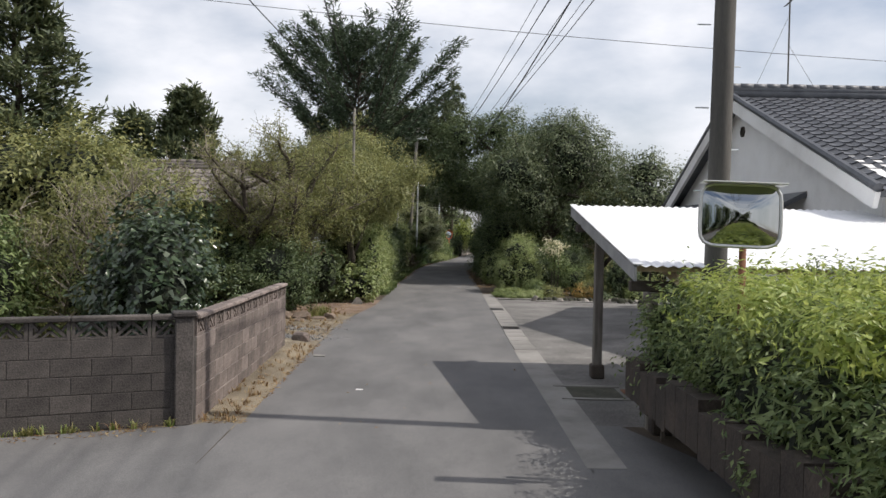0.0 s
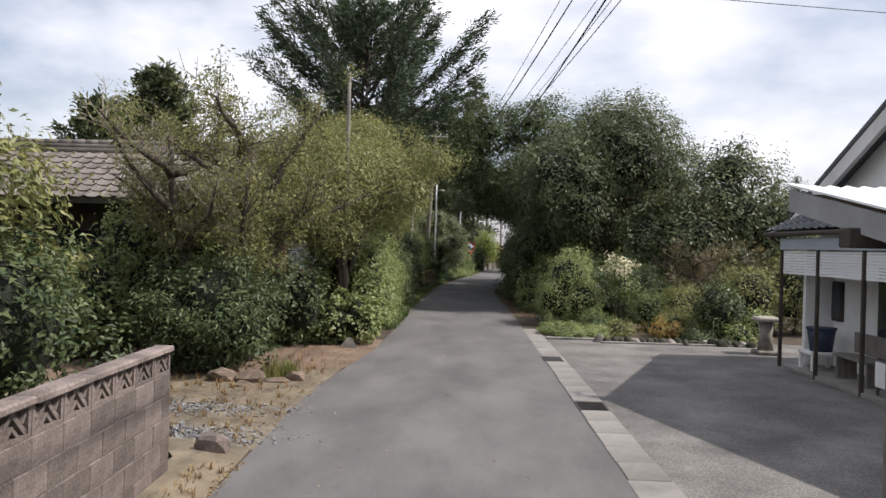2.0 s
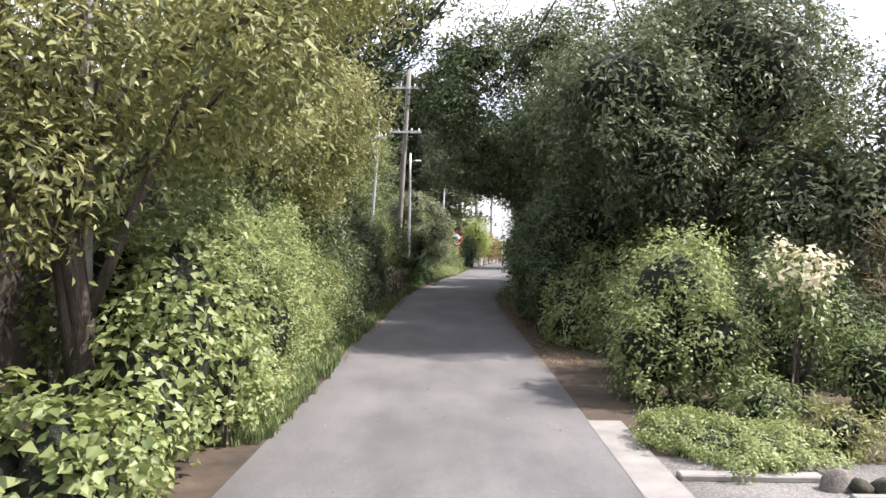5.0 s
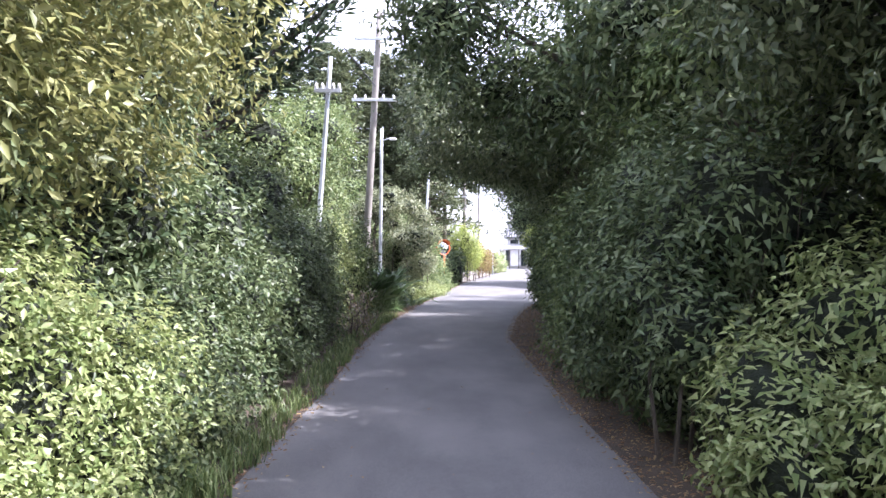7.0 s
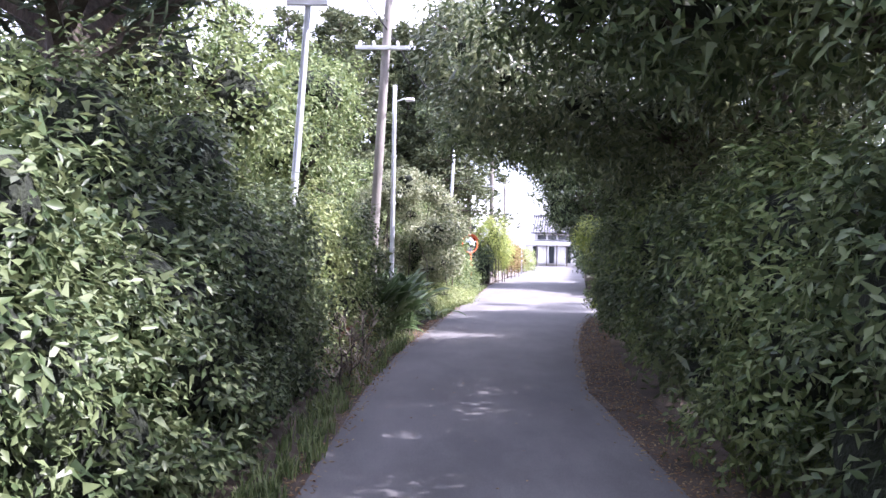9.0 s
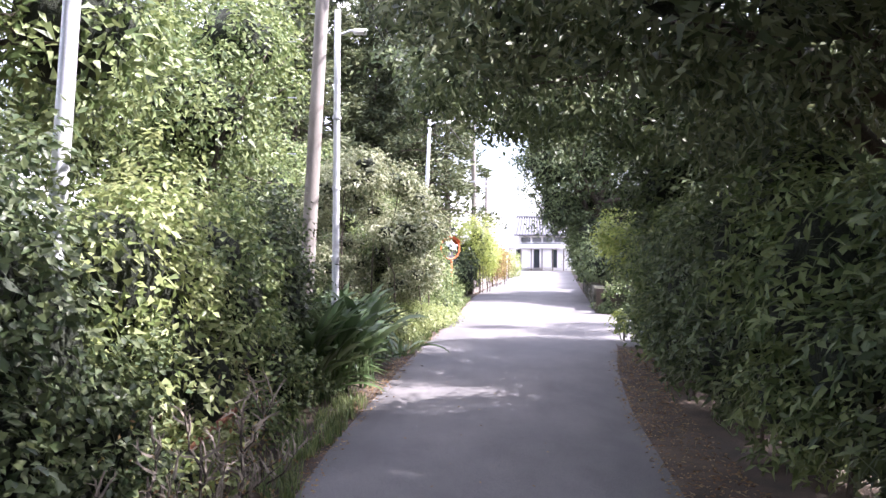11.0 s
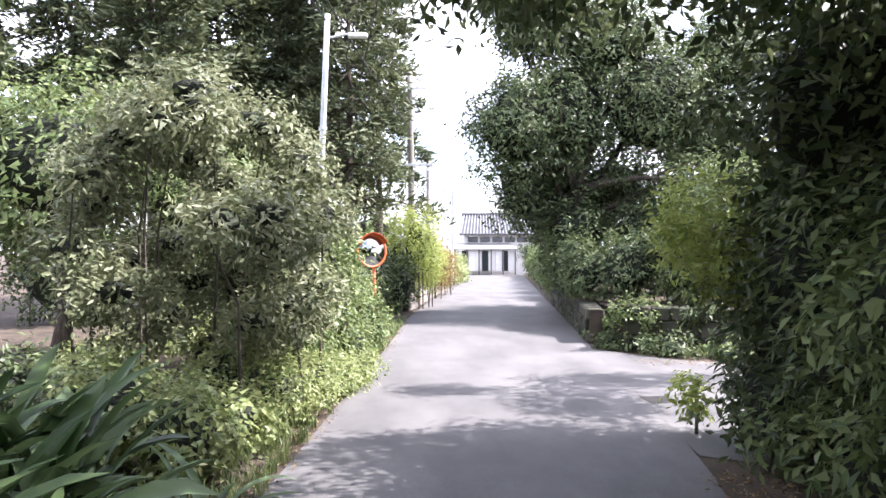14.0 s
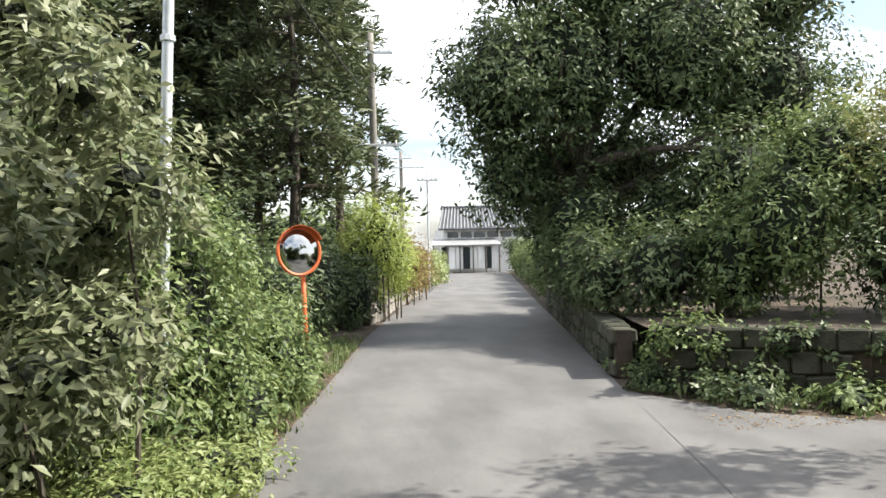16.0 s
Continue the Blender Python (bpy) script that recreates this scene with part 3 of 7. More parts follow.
def twiggy_tree(name, place, height, trunk_r, label, mat, seed=1, reach=3.0, leaves=9000, leaf=(0.06, 0.025), lean=(0, 0), arms=7, twig_up=0.6, twigs=26, bark_mat=None, twig_mat=None, category="tree", first=0.3, flat=1.0, leaf_spread=0.22):
    """An open tree whose bent limbs and thin twigs stay visible between sparse leaves."""
    rng, rr = np.random.default_rng(seed), random.Random(seed)
    t = thing(name, place, label, category)
    top = Vector((lean[0], lean[1], height * 0.62))
    trunk = [Vector((0, 0, -0.1)).lerp(top, i / 6) + Vector((rr.uniform(-1, 1), rr.uniform(-1, 1), 0)) * (0.1 * height / 6 if i else 0) for i in range(7)]
    part("trunk", piped(trunk, [trunk_r * (1.3 if i == 0 else 1 - 0.11 * i) for i in range(7)], 9), bark_mat or bark, t, smooth=True)
    tips, twig_bm = [], bmesh.new()
    for k in range(arms):
        a = trunk[min(6, max(1, int(6 * (first + (1 - first) * k / arms))))]
        az = k * 2.4 + rr.uniform(-0.5, 0.5)
        ln = reach * rr.uniform(0.65, 1.1)
        pts = [a]
        d = Vector((math.cos(az), math.sin(az) * flat, 0.35))
        for i in range(5):
            d = (d + Vector((rr.uniform(-0.45, 0.45), rr.uniform(-0.45, 0.45), rr.uniform(-0.1, 0.4)))).normalized()
            pts.append(pts[-1] + d * ln / 5)
        part("limb", piped(pts, [trunk_r * f for f in (0.55, 0.45, 0.36, 0.27, 0.18, 0.09)], 6), bark_mat or bark, t, smooth=True)
        for _ in range(twigs):
            s = rr.uniform(0.8, 4.99)
            q = pts[int(s)].lerp(pts[int(s) + 1], s % 1)
            dd = Vector((rr.gauss(0, 1), rr.gauss(0, 1), twig_up + rr.gauss(0, 0.5))).normalized()
            tl = rr.uniform(0.35, 1.0) * reach * 0.4
            e1 = q + dd * tl * 0.5 + Vector((0, 0, rr.uniform(-0.05, 0.08)))
            e2 = e1 + (dd + Vector((rr.gauss(0, 0.3), rr.gauss(0, 0.3), rr.gauss(0.1, 0.3)))).normalized() * tl * 0.5
            tube(twig_bm, [q, e1, e2], [0.013, 0.008, 0.003], 3, False)
            tips.append((q, e1, e2))
            for _ in range(2):
                w = e1.lerp(e2, rr.uniform(0, 0.7))
                e3 = w + (dd + Vector((rr.gauss(0, 0.7), rr.gauss(0, 0.7), rr.gauss(0, 0.5)))).normalized() * tl * 0.35
                tube(twig_bm, [w, e3], [0.006, 0.002], 3, False)
                tips.append((w, w.lerp(e3, 0.5), e3))
    tagged(part("twig", twig_bm, twig_mat or pale_bark, t), kind="stuff")
    if leaves:
        arr = np.array([[tuple(x) for x in tip] for tip in tips])
        w = rng.gamma(0.45, 1.0, len(arr))
        i = rng.choice(len(arr), leaves, p=w / w.sum())
        s = rng.uniform(0, 1, leaves)[:, None]
        p = np.where(s < 0.5, arr[i, 0] + (arr[i, 1] - arr[i, 0]) * s * 2, arr[i, 1] + (arr[i, 2] - arr[i, 1]) * (s * 2 - 1))
        p = p + rng.normal(0, leaf_spread * 0.4, p.shape)
        ob = new("leaves", leaf_mesh("leaves", p, unit(rng.normal(0, 1, p.shape)), leaf[0], leaf[1], mat, rng, 0.5, 0.3))
        ob.parent = t
    return t


def tufts(name, spots, label, mat, blade=(0.35, 0.02), per=18, seed=1, lean=0.5, category="grass"):
    """Grass or strap leaves as bent blades in tufts at (x, y, z) spots; one object of kind stuff."""
    rng = np.random.default_rng(seed)
    base = np.repeat(along(spots), per, 0)
    n = len(base)
    base[:, :2] += rng.normal(0, blade[0] * 0.16, (n, 2))
    az = rng.uniform(0, 6.28, n)
    d = np.stack([np.cos(az), np.sin(az), 0 * az], 1)
    s = np.stack([-np.sin(az), np.cos(az), 0 * az], 1)
    ln = (blade[0] * rng.uniform(0.5, 1.2, n))[:, None]
    k = (lean * rng.uniform(0.3, 1.3, n))[:, None]
    m = base + d * ln * k * 0.35 + (0, 0, 1) * ln * 0.6
    tip = base + d * ln * k + (0, 0, 1) * ln * (1 - k * 0.35)
    w = blade[1] / 2
    v = np.stack([base - s * w, base + s * w, m + s * w * 0.9, m - s * w * 0.9, tip], 1).reshape(-1, 3)
    i = np.arange(n)[:, None] * 5
    f = np.stack([i + (0, 1, 2), i + (0, 2, 3), i + (3, 2, 4)], 1).reshape(-1, 3)
    return tagged(new(name, mesh_from(name, v, f, mat)), label, category, kind="stuff")


def arching_leaves(name, spots, label, mat, size=(0.9, 0.09), per=12, seed=1, rise=(0.5, 1.15), stalk=0.0, category="plants"):
    """Long arching leaves in clumps at (x, y, z) spots: each a keeled ribbon that widens and ends in a point."""
    rng = np.random.default_rng(seed)
    base = np.repeat(along(spots), per, 0)
    n = len(base)
    base[:, :2] += rng.normal(0, 0.07, (n, 2))
    az = rng.uniform(0, 6.28, n)
    d = np.stack([np.cos(az), np.sin(az), 0 * az], 1)
    side = np.stack([-np.sin(az), np.cos(az), 0 * az], 1)
    side = unit(side + rng.normal(0, 0.25, (n, 3)))
    ln = (size[0] * rng.uniform(0.55, 1.15, n))[:, None]
    pitch = rng.uniform(rise[0], rise[1], n)[:, None]
    fall = rng.uniform(0.9, 1.9, n)[:, None]
    rows, q = [], base
    steps = 9 if stalk else 6
    for i in range(steps + 1):
        f = i / steps
        g = max(0.0, (f - stalk) / (1 - stalk))
        w = size[1] * ((0.12 + 0.88 * math.sin(math.pi * g) ** 0.8 if g < 1 else 0.0) if stalk else (0.3 + 1.9 * f * (1 - f) * (1.6 - f)) * (0.0 if i == steps else 1.0))
        keel = np.array((0, 0, -0.22 * w))
        rows.append(np.stack([q - side * w / 2, q + keel, q + side * w / 2], 1))
        tilt = pitch - fall * (f * f if stalk else f)
        q = q + (d * np.cos(tilt) + np.array((0, 0, 1.0)) * np.sin(tilt)) * ln / steps
        q[:, 2] = np.maximum(q[:, 2], 0.03)
    v = np.stack(rows, 1).reshape(-1, 3)
    i = (np.arange(n) * 3 * (steps + 1))[:, None]
    f = np.concatenate([np.concatenate([i + 3 * k + c + (0, 1, 4, 3) for c in (0, 1)], 0) for k in range(steps)], 0)
    me = mesh_from(name, v, f, mat)
    return tagged(new(name, me), label, category, kind="stuff")


def litter(name, spots, label, mat, size=(0.05, 0.025), seed=1):
    rng = np.random.default_rng(seed)
    p = along(spots)
    flat = rng.normal(0, 1, p.shape)
    flat[:, 2] *= 0.2
    me = leaf_mesh(name, p, unit(flat * 0.3 + (0, 0, 1)), size[0], size[1], mat, rng, 0.1, 0.0, 0.1)
    return tagged(new(name, me), label, "litter", kind="stuff")


def rock(bm, place, size, rr):
    vs = bmesh.ops.create_icosphere(bm, subdivisions=2, radius=1.0)["verts"]
    ph = Vector((rr.uniform(0, 50), rr.uniform(0, 50), 0))
    cuts = [(Vector((rr.gauss(0, 1), rr.gauss(0, 1), rr.gauss(0.3, 0.7))).normalized(), rr.uniform(0.5, 0.8)) for _ in range(9)]
    for v in vs:
        for n_, d_ in cuts:
            over = v.co.dot(n_) - d_
            if over > 0:
                v.co -= n_ * over * 0.9
        k = 1.15 + 0.25 * noise.noise(v.co * 2.3 + ph)
        v.co = Vector([place[i] + v.co[i] * size[i] * k for i in range(3)])
    return bm


# ---- ground ----
LEFT = [(5.5, -2.2), (8.9, -2.3), (14.6, -2.45), (18, -2.05), (24.5, -1.95), (26, -2.1), (31, -1.88), (36, -1.78), (39, -1.5), (43.7, -0.78), (49, 0.24), (52.5, 0.95), (58.6, 2.1), (72, 5.6), (95, 11.1), (130, 19)]
RIGHT = [(5.5, 1.47), (11, 1.37), (21.5, 1.38), (27, 1.36), (31, 1.3), (36, 1.34), (38, 1.72), (40.3, 2.15), (43.2, 2.95), (45.5, 3.75), (52.2, 5.35), (63, 8.2), (93, 16.4), (130, 26)]


def edge(side, y):
    return float(np.interp(y, [a for a, _ in side], [b for _, b in side]))


def sheet(name, rings, z, mat, label, category):
    """A flat piece of ground from outlines; its upper face has the given height."""
    bm = bmesh.new()
    for pts in rings:
        bm.faces.new([bm.verts.new(lane(p[0], p[1], p[2] if len(p) > 2 else z)) for p in pts])
    return tagged(part(name, bm, mat), label, category, kind="structure")


sheet("ground", [[(-400, -300), (400, -300), (400, 500), (-400, 500)]], 0, soil, "brown soil with leaf litter under the hedges", "ground")
ys = [5.5] + [6 + k for k in range(0, 40)] + [46 + 2 * k for k in range(43)]
strip = [[(edge(LEFT, a), a), (edge(RIGHT, a), a), (edge(RIGHT, b), b), (edge(LEFT, b), b)] for a, b in zip(ys, ys[1:])]
junction = [[(-14, -9), (9, -9), (5.7, -0.6), (2.1, 6.9), (1.8, 6.9), (1.44, 6.5), (1.455, 5.5), (-2.205, 5.5), (-2.26, 6.95), (-2.75, 6.62), (-14, 3.1)]]
side_road = [[(edge(RIGHT, 45.5), 45.5), (9, 42.6), (24, 36), (24, 43.2), (7.9, 50.1), (6.3, 50.9), (edge(RIGHT, 52.2), 52.2)]]
sheet("road", strip + junction + side_road, 0.012, asphalt, "worn grey asphalt lane with a side turning", "road")

# verge and yard
sheet("verge", [[(-2.95, 6.7), (-2.15, 6.5), (-2.28, 9), (-2.42, 12), (-3.6, 12.2, 0.04), (-2.98, 11.4, 0.1)]], 0.008, verge_mat, "gravel verge littered with straw", "verge")
sheet("forecourt", [[(-9, 12.4), (-2.3, 11.9), (-2.4, 14.8), (-2.3, 16.3), (-9, 14.2)]], 0.006, verge_mat, "gravel forecourt with dry grass", "ground")
sheet("soil_bank", [[(-7, 14.3), (-2.2, 16.3), (-2.0, 18.2), (-2.05, 19.5), (-3.4, 18.9), (-7, 17.5)]], 0.009, red_soil, "reddish bare soil beside the lane", "ground")
sheet("yard", [[(1.78, 6.9), (12, 6.9), (12, 20.2), (1.74, 20.9)]], 0.006, yard_concrete, "weathered concrete yard", "pavement")
sheet("gutter", [[(1.42, 5.6), (1.8, 5.6), (1.8, 11.4), (1.36, 11.4)], [(1.37, 17.3), (1.79, 17.3), (1.74, 22), (1.36, 22)]], 0.016, concrete, "pale concrete roadside gutter", "gutter")
sheet("lawn", [[(-14, 4.5), (-3.1, 7.3), (-3.1, 11.0), (-14, 12)]], 0.02, material("dry_lawn", [(0.1, 0.09, 0.04), (0.16, 0.15, 0.06), (0.24, 0.2, 0.11)], 2, 80, (0.95, 1.0), 0.6, fine_mix=0.7), "patchy dry lawn behind the block wall", "lawn")

# ---- block wall ----
UNIT, COURSE = 0.4, 0.195


def block_mesh(length, height, depth, mat):
    bm = box(bmesh.new(), (0.0025, 0, 0.003), (length - 0.0025, depth, height - 0.003), 0.005)
    me = bpy.data.meshes.new("block")
    bm.to_mesh(me)
    bm.free()
    me.materials.append(mat)
    return me


def screen_block_mesh(mat):
    """An openwork block: a frame with two nested gables of bars."""
    bm = bmesh.new()
    L, H, D = UNIT, COURSE, 0.09
    box(bm, (0.004, 0, 0.003), (L - 0.004, D, 0.028))
    box(bm, (0.004, 0, 0.028), (0.04, D, H - 0.004))
    box(bm, (L - 0.04, 0, 0.028), (L - 0.004, D, H - 0.004))
    for pts, w in ((((0.03, 0.02), (0.2, 0.178), (0.37, 0.02)), 0.032), (((0.12, 0.02), (0.2, 0.095), (0.28, 0.02)), 0.024), (((0.03, 0.178), (0.085, 0.1)), 0.024), (((0.37, 0.178), (0.315, 0.1)), 0.024)):
        for (x0, z0), (x1, z1) in zip(pts, pts[1:]):
            k = w / 2 / math.hypot(x1 - x0, z1 - z0)
            nx, nz = (z0 - z1) * k, (x1 - x0) * k
            q = [(x0 - nx, z0 - nz), (x1 - nx, z1 - nz), (x1 + nx, z1 + nz), (x0 + nx, z0 + nz)]
            lo = [bm.verts.new((x, 0.012, z)) for x, z in q]
            hi = [bm.verts.new((x, D - 0.012, z)) for x, z in q]
            bm.faces.new(lo)
            bm.faces.new(hi[::-1])
            for i in range(4):
                bm.faces.new((lo[i], hi[i], hi[(i + 1) % 4], lo[(i + 1) % 4]))
    me = bpy.data.meshes.new("screen_block")
    bm.to_mesh(me)
    bm.free()
    me.materials.append(mat)
    return me


def block_wall(place, turn, units, courses, label, mat, mortar, base=0.0):
    """Courses of blocks in running bond on a mortar bed, one course of openwork blocks and a coping."""
    full, half, screen_ = block_mesh(UNIT, COURSE, 0.1, mat), block_mesh(UNIT / 2, COURSE, 0.1, mat), screen_block_mesh(mat)
    t = thing("block_wall", place, label, "wall", turn=turn)
    n = units * UNIT
    part("mortar", boxed((0.002, 0.008, -0.15), (n - 0.002, 0.092, courses * COURSE)), mortar, t)
    for c in range(courses):
        x = 0.0
        if c % 2:
            share("block", half, t, pose(0, 0, base + c * COURSE))
            x = UNIT / 2
        while x < n - 0.01:
            if n - x > UNIT * 0.75:
                share("block", full, t, pose(x, random.uniform(-0.003, 0.003), base + c * COURSE))
                x += UNIT
            else:
                share("block", half, t, pose(x, 0, base + c * COURSE))
                x += UNIT / 2
    for k in range(units):
        share("screen_block", screen_, t, pose(k * UNIT, 0.004, base + courses * COURSE))
    bm = bmesh.new()
    z = base + (courses + 1) * COURSE
    for k in range(units // 2 + 1):
        x0, x1 = k * 0.8, min((k + 1) * 0.8, n + 0.02)
        if x1 - x0 > 0.1:
            box(bm, (x0, -0.035, z), (x1 - 0.006, 0.135, z + 0.055), 0.012, 0.003)
    part("coping", bm, mat, t, "weathered concrete coping")
    return t


block_wall((-2.7, 6.72, 0), 91.7, 14, 5, "weathered pinkish concrete block wall with openwork top course", block_mat, mortar_mat)
block_wall((-12.0, 3.7, 0), 22.7, 25, 5, "dark concrete block wall with openwork top course", dark_block, dark_mortar)
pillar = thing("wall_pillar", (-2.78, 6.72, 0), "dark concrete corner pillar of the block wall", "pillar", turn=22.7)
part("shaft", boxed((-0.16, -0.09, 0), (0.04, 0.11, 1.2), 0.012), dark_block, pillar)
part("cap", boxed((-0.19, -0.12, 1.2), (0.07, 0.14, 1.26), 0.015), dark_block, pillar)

# ---- drain covers along the lane ----
drain = thing("roadside_drain", (1.37, 11.4, 0), "concrete slab covers over the roadside drain", "drain")
slab = bpy.data.meshes.new("cover_slab")
bm = boxed((0, 0.006, -0.03), (0.42, 0.62, 0.026), 0.01)
bm.to_mesh(slab)
bm.free()
slab.materials.append(concrete)
steel_dark = material("dark_grating", [(0.03, 0.03, 0.03), (0.06, 0.055, 0.05)], 5, 60, (0.5, 0.8), 0.2, metal=0.4)
for k in range(12):
    if k == 5:
        bm = bmesh.new()
        box(bm, (0.0, 0.01, -0.02), (0.03, 0.62, 0.02))
        box(bm, (0.39, 0.01, -0.02), (0.42, 0.62, 0.02))
        for j in range(14):
            box(bm, (0.03, 0.02 + j * 0.043, -0.02), (0.39, 0.034 + j * 0.043, 0.018))
        g = part("grating", bm, steel_dark, drain, "dark steel grating")
        g.matrix_basis = pose(0, k * 0.63, 0)
    else:
        share("cover_slab", slab, drain, pose(random.uniform(-0.006, 0.006), k * 0.63, random.uniform(-0.004, 0.004), 0, random.uniform(-0.8, 0.8), random.uniform(-0.8, 0.8)))
far_grate = thing("manhole_cover", (1.35, 17.4, 0.017), "dark steel grating set into the gutter", "drain cover")
part("cover", boxed((0, 0, 0), (0.38, 0.62, 0.006), 0.002), steel_dark, far_grate)
sg = thing("manhole_cover", (4.3, 47.6, 0.013), "rectangular iron cover set into the asphalt", "drain cover")
part("cover", boxed((0, 0, 0), (0.42, 0.5, 0.005), 0.002), steel_dark, sg)

pit = thing("drain_pit", (1.72, 8.05, 0.009), "dark damp drain pit with a concrete rim", "drain")
part("basin", boxed((0, 0, 0), (0.78, 0.8, 0.006), 0.002), mossy_stone, pit)
part("rim", boxed((-0.08, 0.8, 0), (0.86, 0.87, 0.022), 0.006), concrete, pit)
part("rim", boxed((-0.08, -0.06, 0), (0.86, 0.0, 0.022), 0.006), concrete, pit)
plate = thing("iron_plate", (2.56, 8.36, 0.009), "rusty red iron plate lying on the yard", "plate")
part("plate", boxed((0, 0, 0), (0.42, 0.26, 0.012), 0.003), rust, plate)

# ---- carport ----
port = thing("carport", (2.14, 10.0, 0), "white corrugated carport roof on weathered wooden posts", "carport")
W, DROP, RUN, TOP = 8.2, 0.79, 4.43, 2.66
nx = 8 * 34
xs = np.linspace(0, W, nx + 1)
wave = 0.012 * np.sin(np.arange(nx + 1) * math.pi / 2)
v = np.concatenate([np.stack([xs, np.full(nx + 1, yy), zz + wave + off], 1) for off in (0.0, -0.004) for yy, zz in ((0.12, TOP + 0.03), (-RUN, TOP - DROP))])
q = np.arange(nx)[:, None]
n1 = nx + 1
f = np.concatenate([np.concatenate([q + b * n1, q + 1 + b * n1, q + 1 + (b + 1) * n1, q + (b + 1) * n1], 1) for b in (0, 2)])
rf = new("roof_sheet", mesh_from("roof_sheet", v, f, white_metal))
rf.parent = port


def sloped(x0, x1, y0, y1, dz0, dz1, bevel=0.004):
    """A board that follows the roof's slope."""
    bm = boxed((x0, y0, 0), (x1, y1, 1), bevel)
    for vv in bm.verts:
        base = TOP + DROP * (vv.co.y / RUN)
        vv.co.z = base + dz0 + (dz1 - dz0) * vv.co.z
    return bm


grey_paint = material("grey_painted_wood", [(0.2, 0.2, 0.2), (0.27, 0.27, 0.27), (0.33, 0.33, 0.325)], 2, 60, (0.6, 0.85), 0.2)
part("barge_board", sloped(-0.03, 0.0, -RUN + 0.02, 0.1, -0.17, -0.015), grey_paint, port, "grey painted barge board")
part("flashing", sloped(-0.045, 0.06, -RUN, 0.12, 0.012, 0.026), white_metal, port)
for k in range(9):
    part("purlin", boxed((0.0 if k else 0.02, -RUN * k / 8.4 - 0.1, 0), (W, -RUN * k / 8.4 - 0.04, 0.06)), pale_wood, port).location.z = TOP - DROP * (k / 8.4) - 0.105
for x in (0.5, 2.9, 5.3, 7.7):
    part("rafter", sloped(x - 0.05, x + 0.05, -RUN + 0.05, 0.28, -0.22, -0.11), pale_wood, port, "pale timber rafter")
part("beam", boxed((-0.1, -0.95, TOP - 0.42), (W, -0.82, TOP - 0.3), 0.01), dark_wood, port, "dark timber beam")
part("beam", boxed((0.0, -RUN + 0.3, TOP - DROP - 0.3), (W, -RUN + 0.42, TOP - DROP - 0.18), 0.01), dark_wood, port, "dark timber beam")
for x in (0.27, 4.0, 7.8):
    p = part("post", boxed((x - 0.065, -0.95, 0.0), (x + 0.065, -0.81, TOP - 0.42), 0.012), grey_wood, port, "weathered square wooden post")
    part("foot", boxed((x - 0.1, -0.99, 0.0), (x + 0.1, -0.77, 0.22), 0.02), dark_wood, p, "dark stained post foot")
    for s in (-1, 1):
        if 0 < x + s * 0.5 < W:
            part("brace", piped([(x + s * 0.05, -0.88, TOP - 0.95), (x + s * 0.5, -0.88, TOP - 0.4)], 0.035, 6), dark_wood, p)
    part("post", boxed((x - 0.05, -RUN + 0.31, 0.0), (x + 0.05, -RUN + 0.41, TOP - DROP - 0.3), 0.012), grey_wood, port, "weathered square wooden post")


# ---- tiled roofs ----
def tile_mesh(mat, w=0.3, d=0.28):
    """A curved interlocking tile: a shallow trough with a raised roll at one side, open below."""
    prof = [(0, 0.012), (0.06, 0.0), (0.17, 0.0), (0.22, 0.02), (0.255, 0.04), (0.285, 0.03), (0.3, 0.008)]
    bm = bmesh.new()
    a = [bm.verts.new((x * w / 0.3, 0, z + 0.028)) for x, z in prof]
    b = [bm.verts.new((x * w / 0.3, d * 1.06, z)) for x, z in prof]
    c = [bm.verts.new((x * w / 0.3, 0, z + 0.006)) for x, z in prof]
    for i in range(len(prof) - 1):
        bm.faces.new((a[i], a[i + 1], b[i + 1], b[i]))
        bm.faces.new((c[i], c[i + 1], a[i + 1], a[i]))
    me = bpy.data.meshes.new("tile")
    bm.to_mesh(me)
    bm.free()
    me.materials.append(mat)
    return me


def tile_field(parent, mesh, origin, across, up, width, length, w=0.3, d=0.28, single=True):
    """Rows of tiles over a slope from its lower corner; single: each tile an object, else one joined mesh."""
    across, up = Vector(across).normalized(), Vector(up).normalized()
    nrm = across.cross(up)
    rot = Matrix((across, up, nrm)).transposed().to_4x4()
    nx_, ny_ = int(width / w), int(length / d)
    if single:
        for j in range(ny_):
            for i in range(nx_):
                m = Matrix.Translation(Vector(origin) + across * i * w + up * j * d + nrm * 0.02) @ rot
                share("tile", mesh, parent, m)
        return
    bm = bmesh.new()
    for j in range(ny_):
        for i in range(nx_):
            m = Matrix.Translation(Vector(origin) + across * i * w + up * j * d + nrm * 0.02) @ rot
            for poly in mesh.polygons:
                bm.faces.new([bm.verts.new(m @ mesh.vertices[k].co) for k in poly.vertices])
    tagged(part("tiles", bm, mesh.materials[0], parent), kind="stuff")


def slab_between(bm, pts, thick):
    """A plate whose upper face is the given quad."""
    n = (Vector(pts[1]) - Vector(pts[0])).cross(Vector(pts[3]) - Vector(pts[0])).normalized()
    a = [bm.verts.new(p) for p in pts]
    b = [bm.verts.new(Vector(p) - n * thick) for p in pts]
    bm.faces.new(a)
    bm.faces.new(b[::-1])
    for i in range(len(pts)):
        bm.faces.new((a[i], b[i], b[(i + 1) % len(pts)], a[(i + 1) % len(pts)]))
    return bm


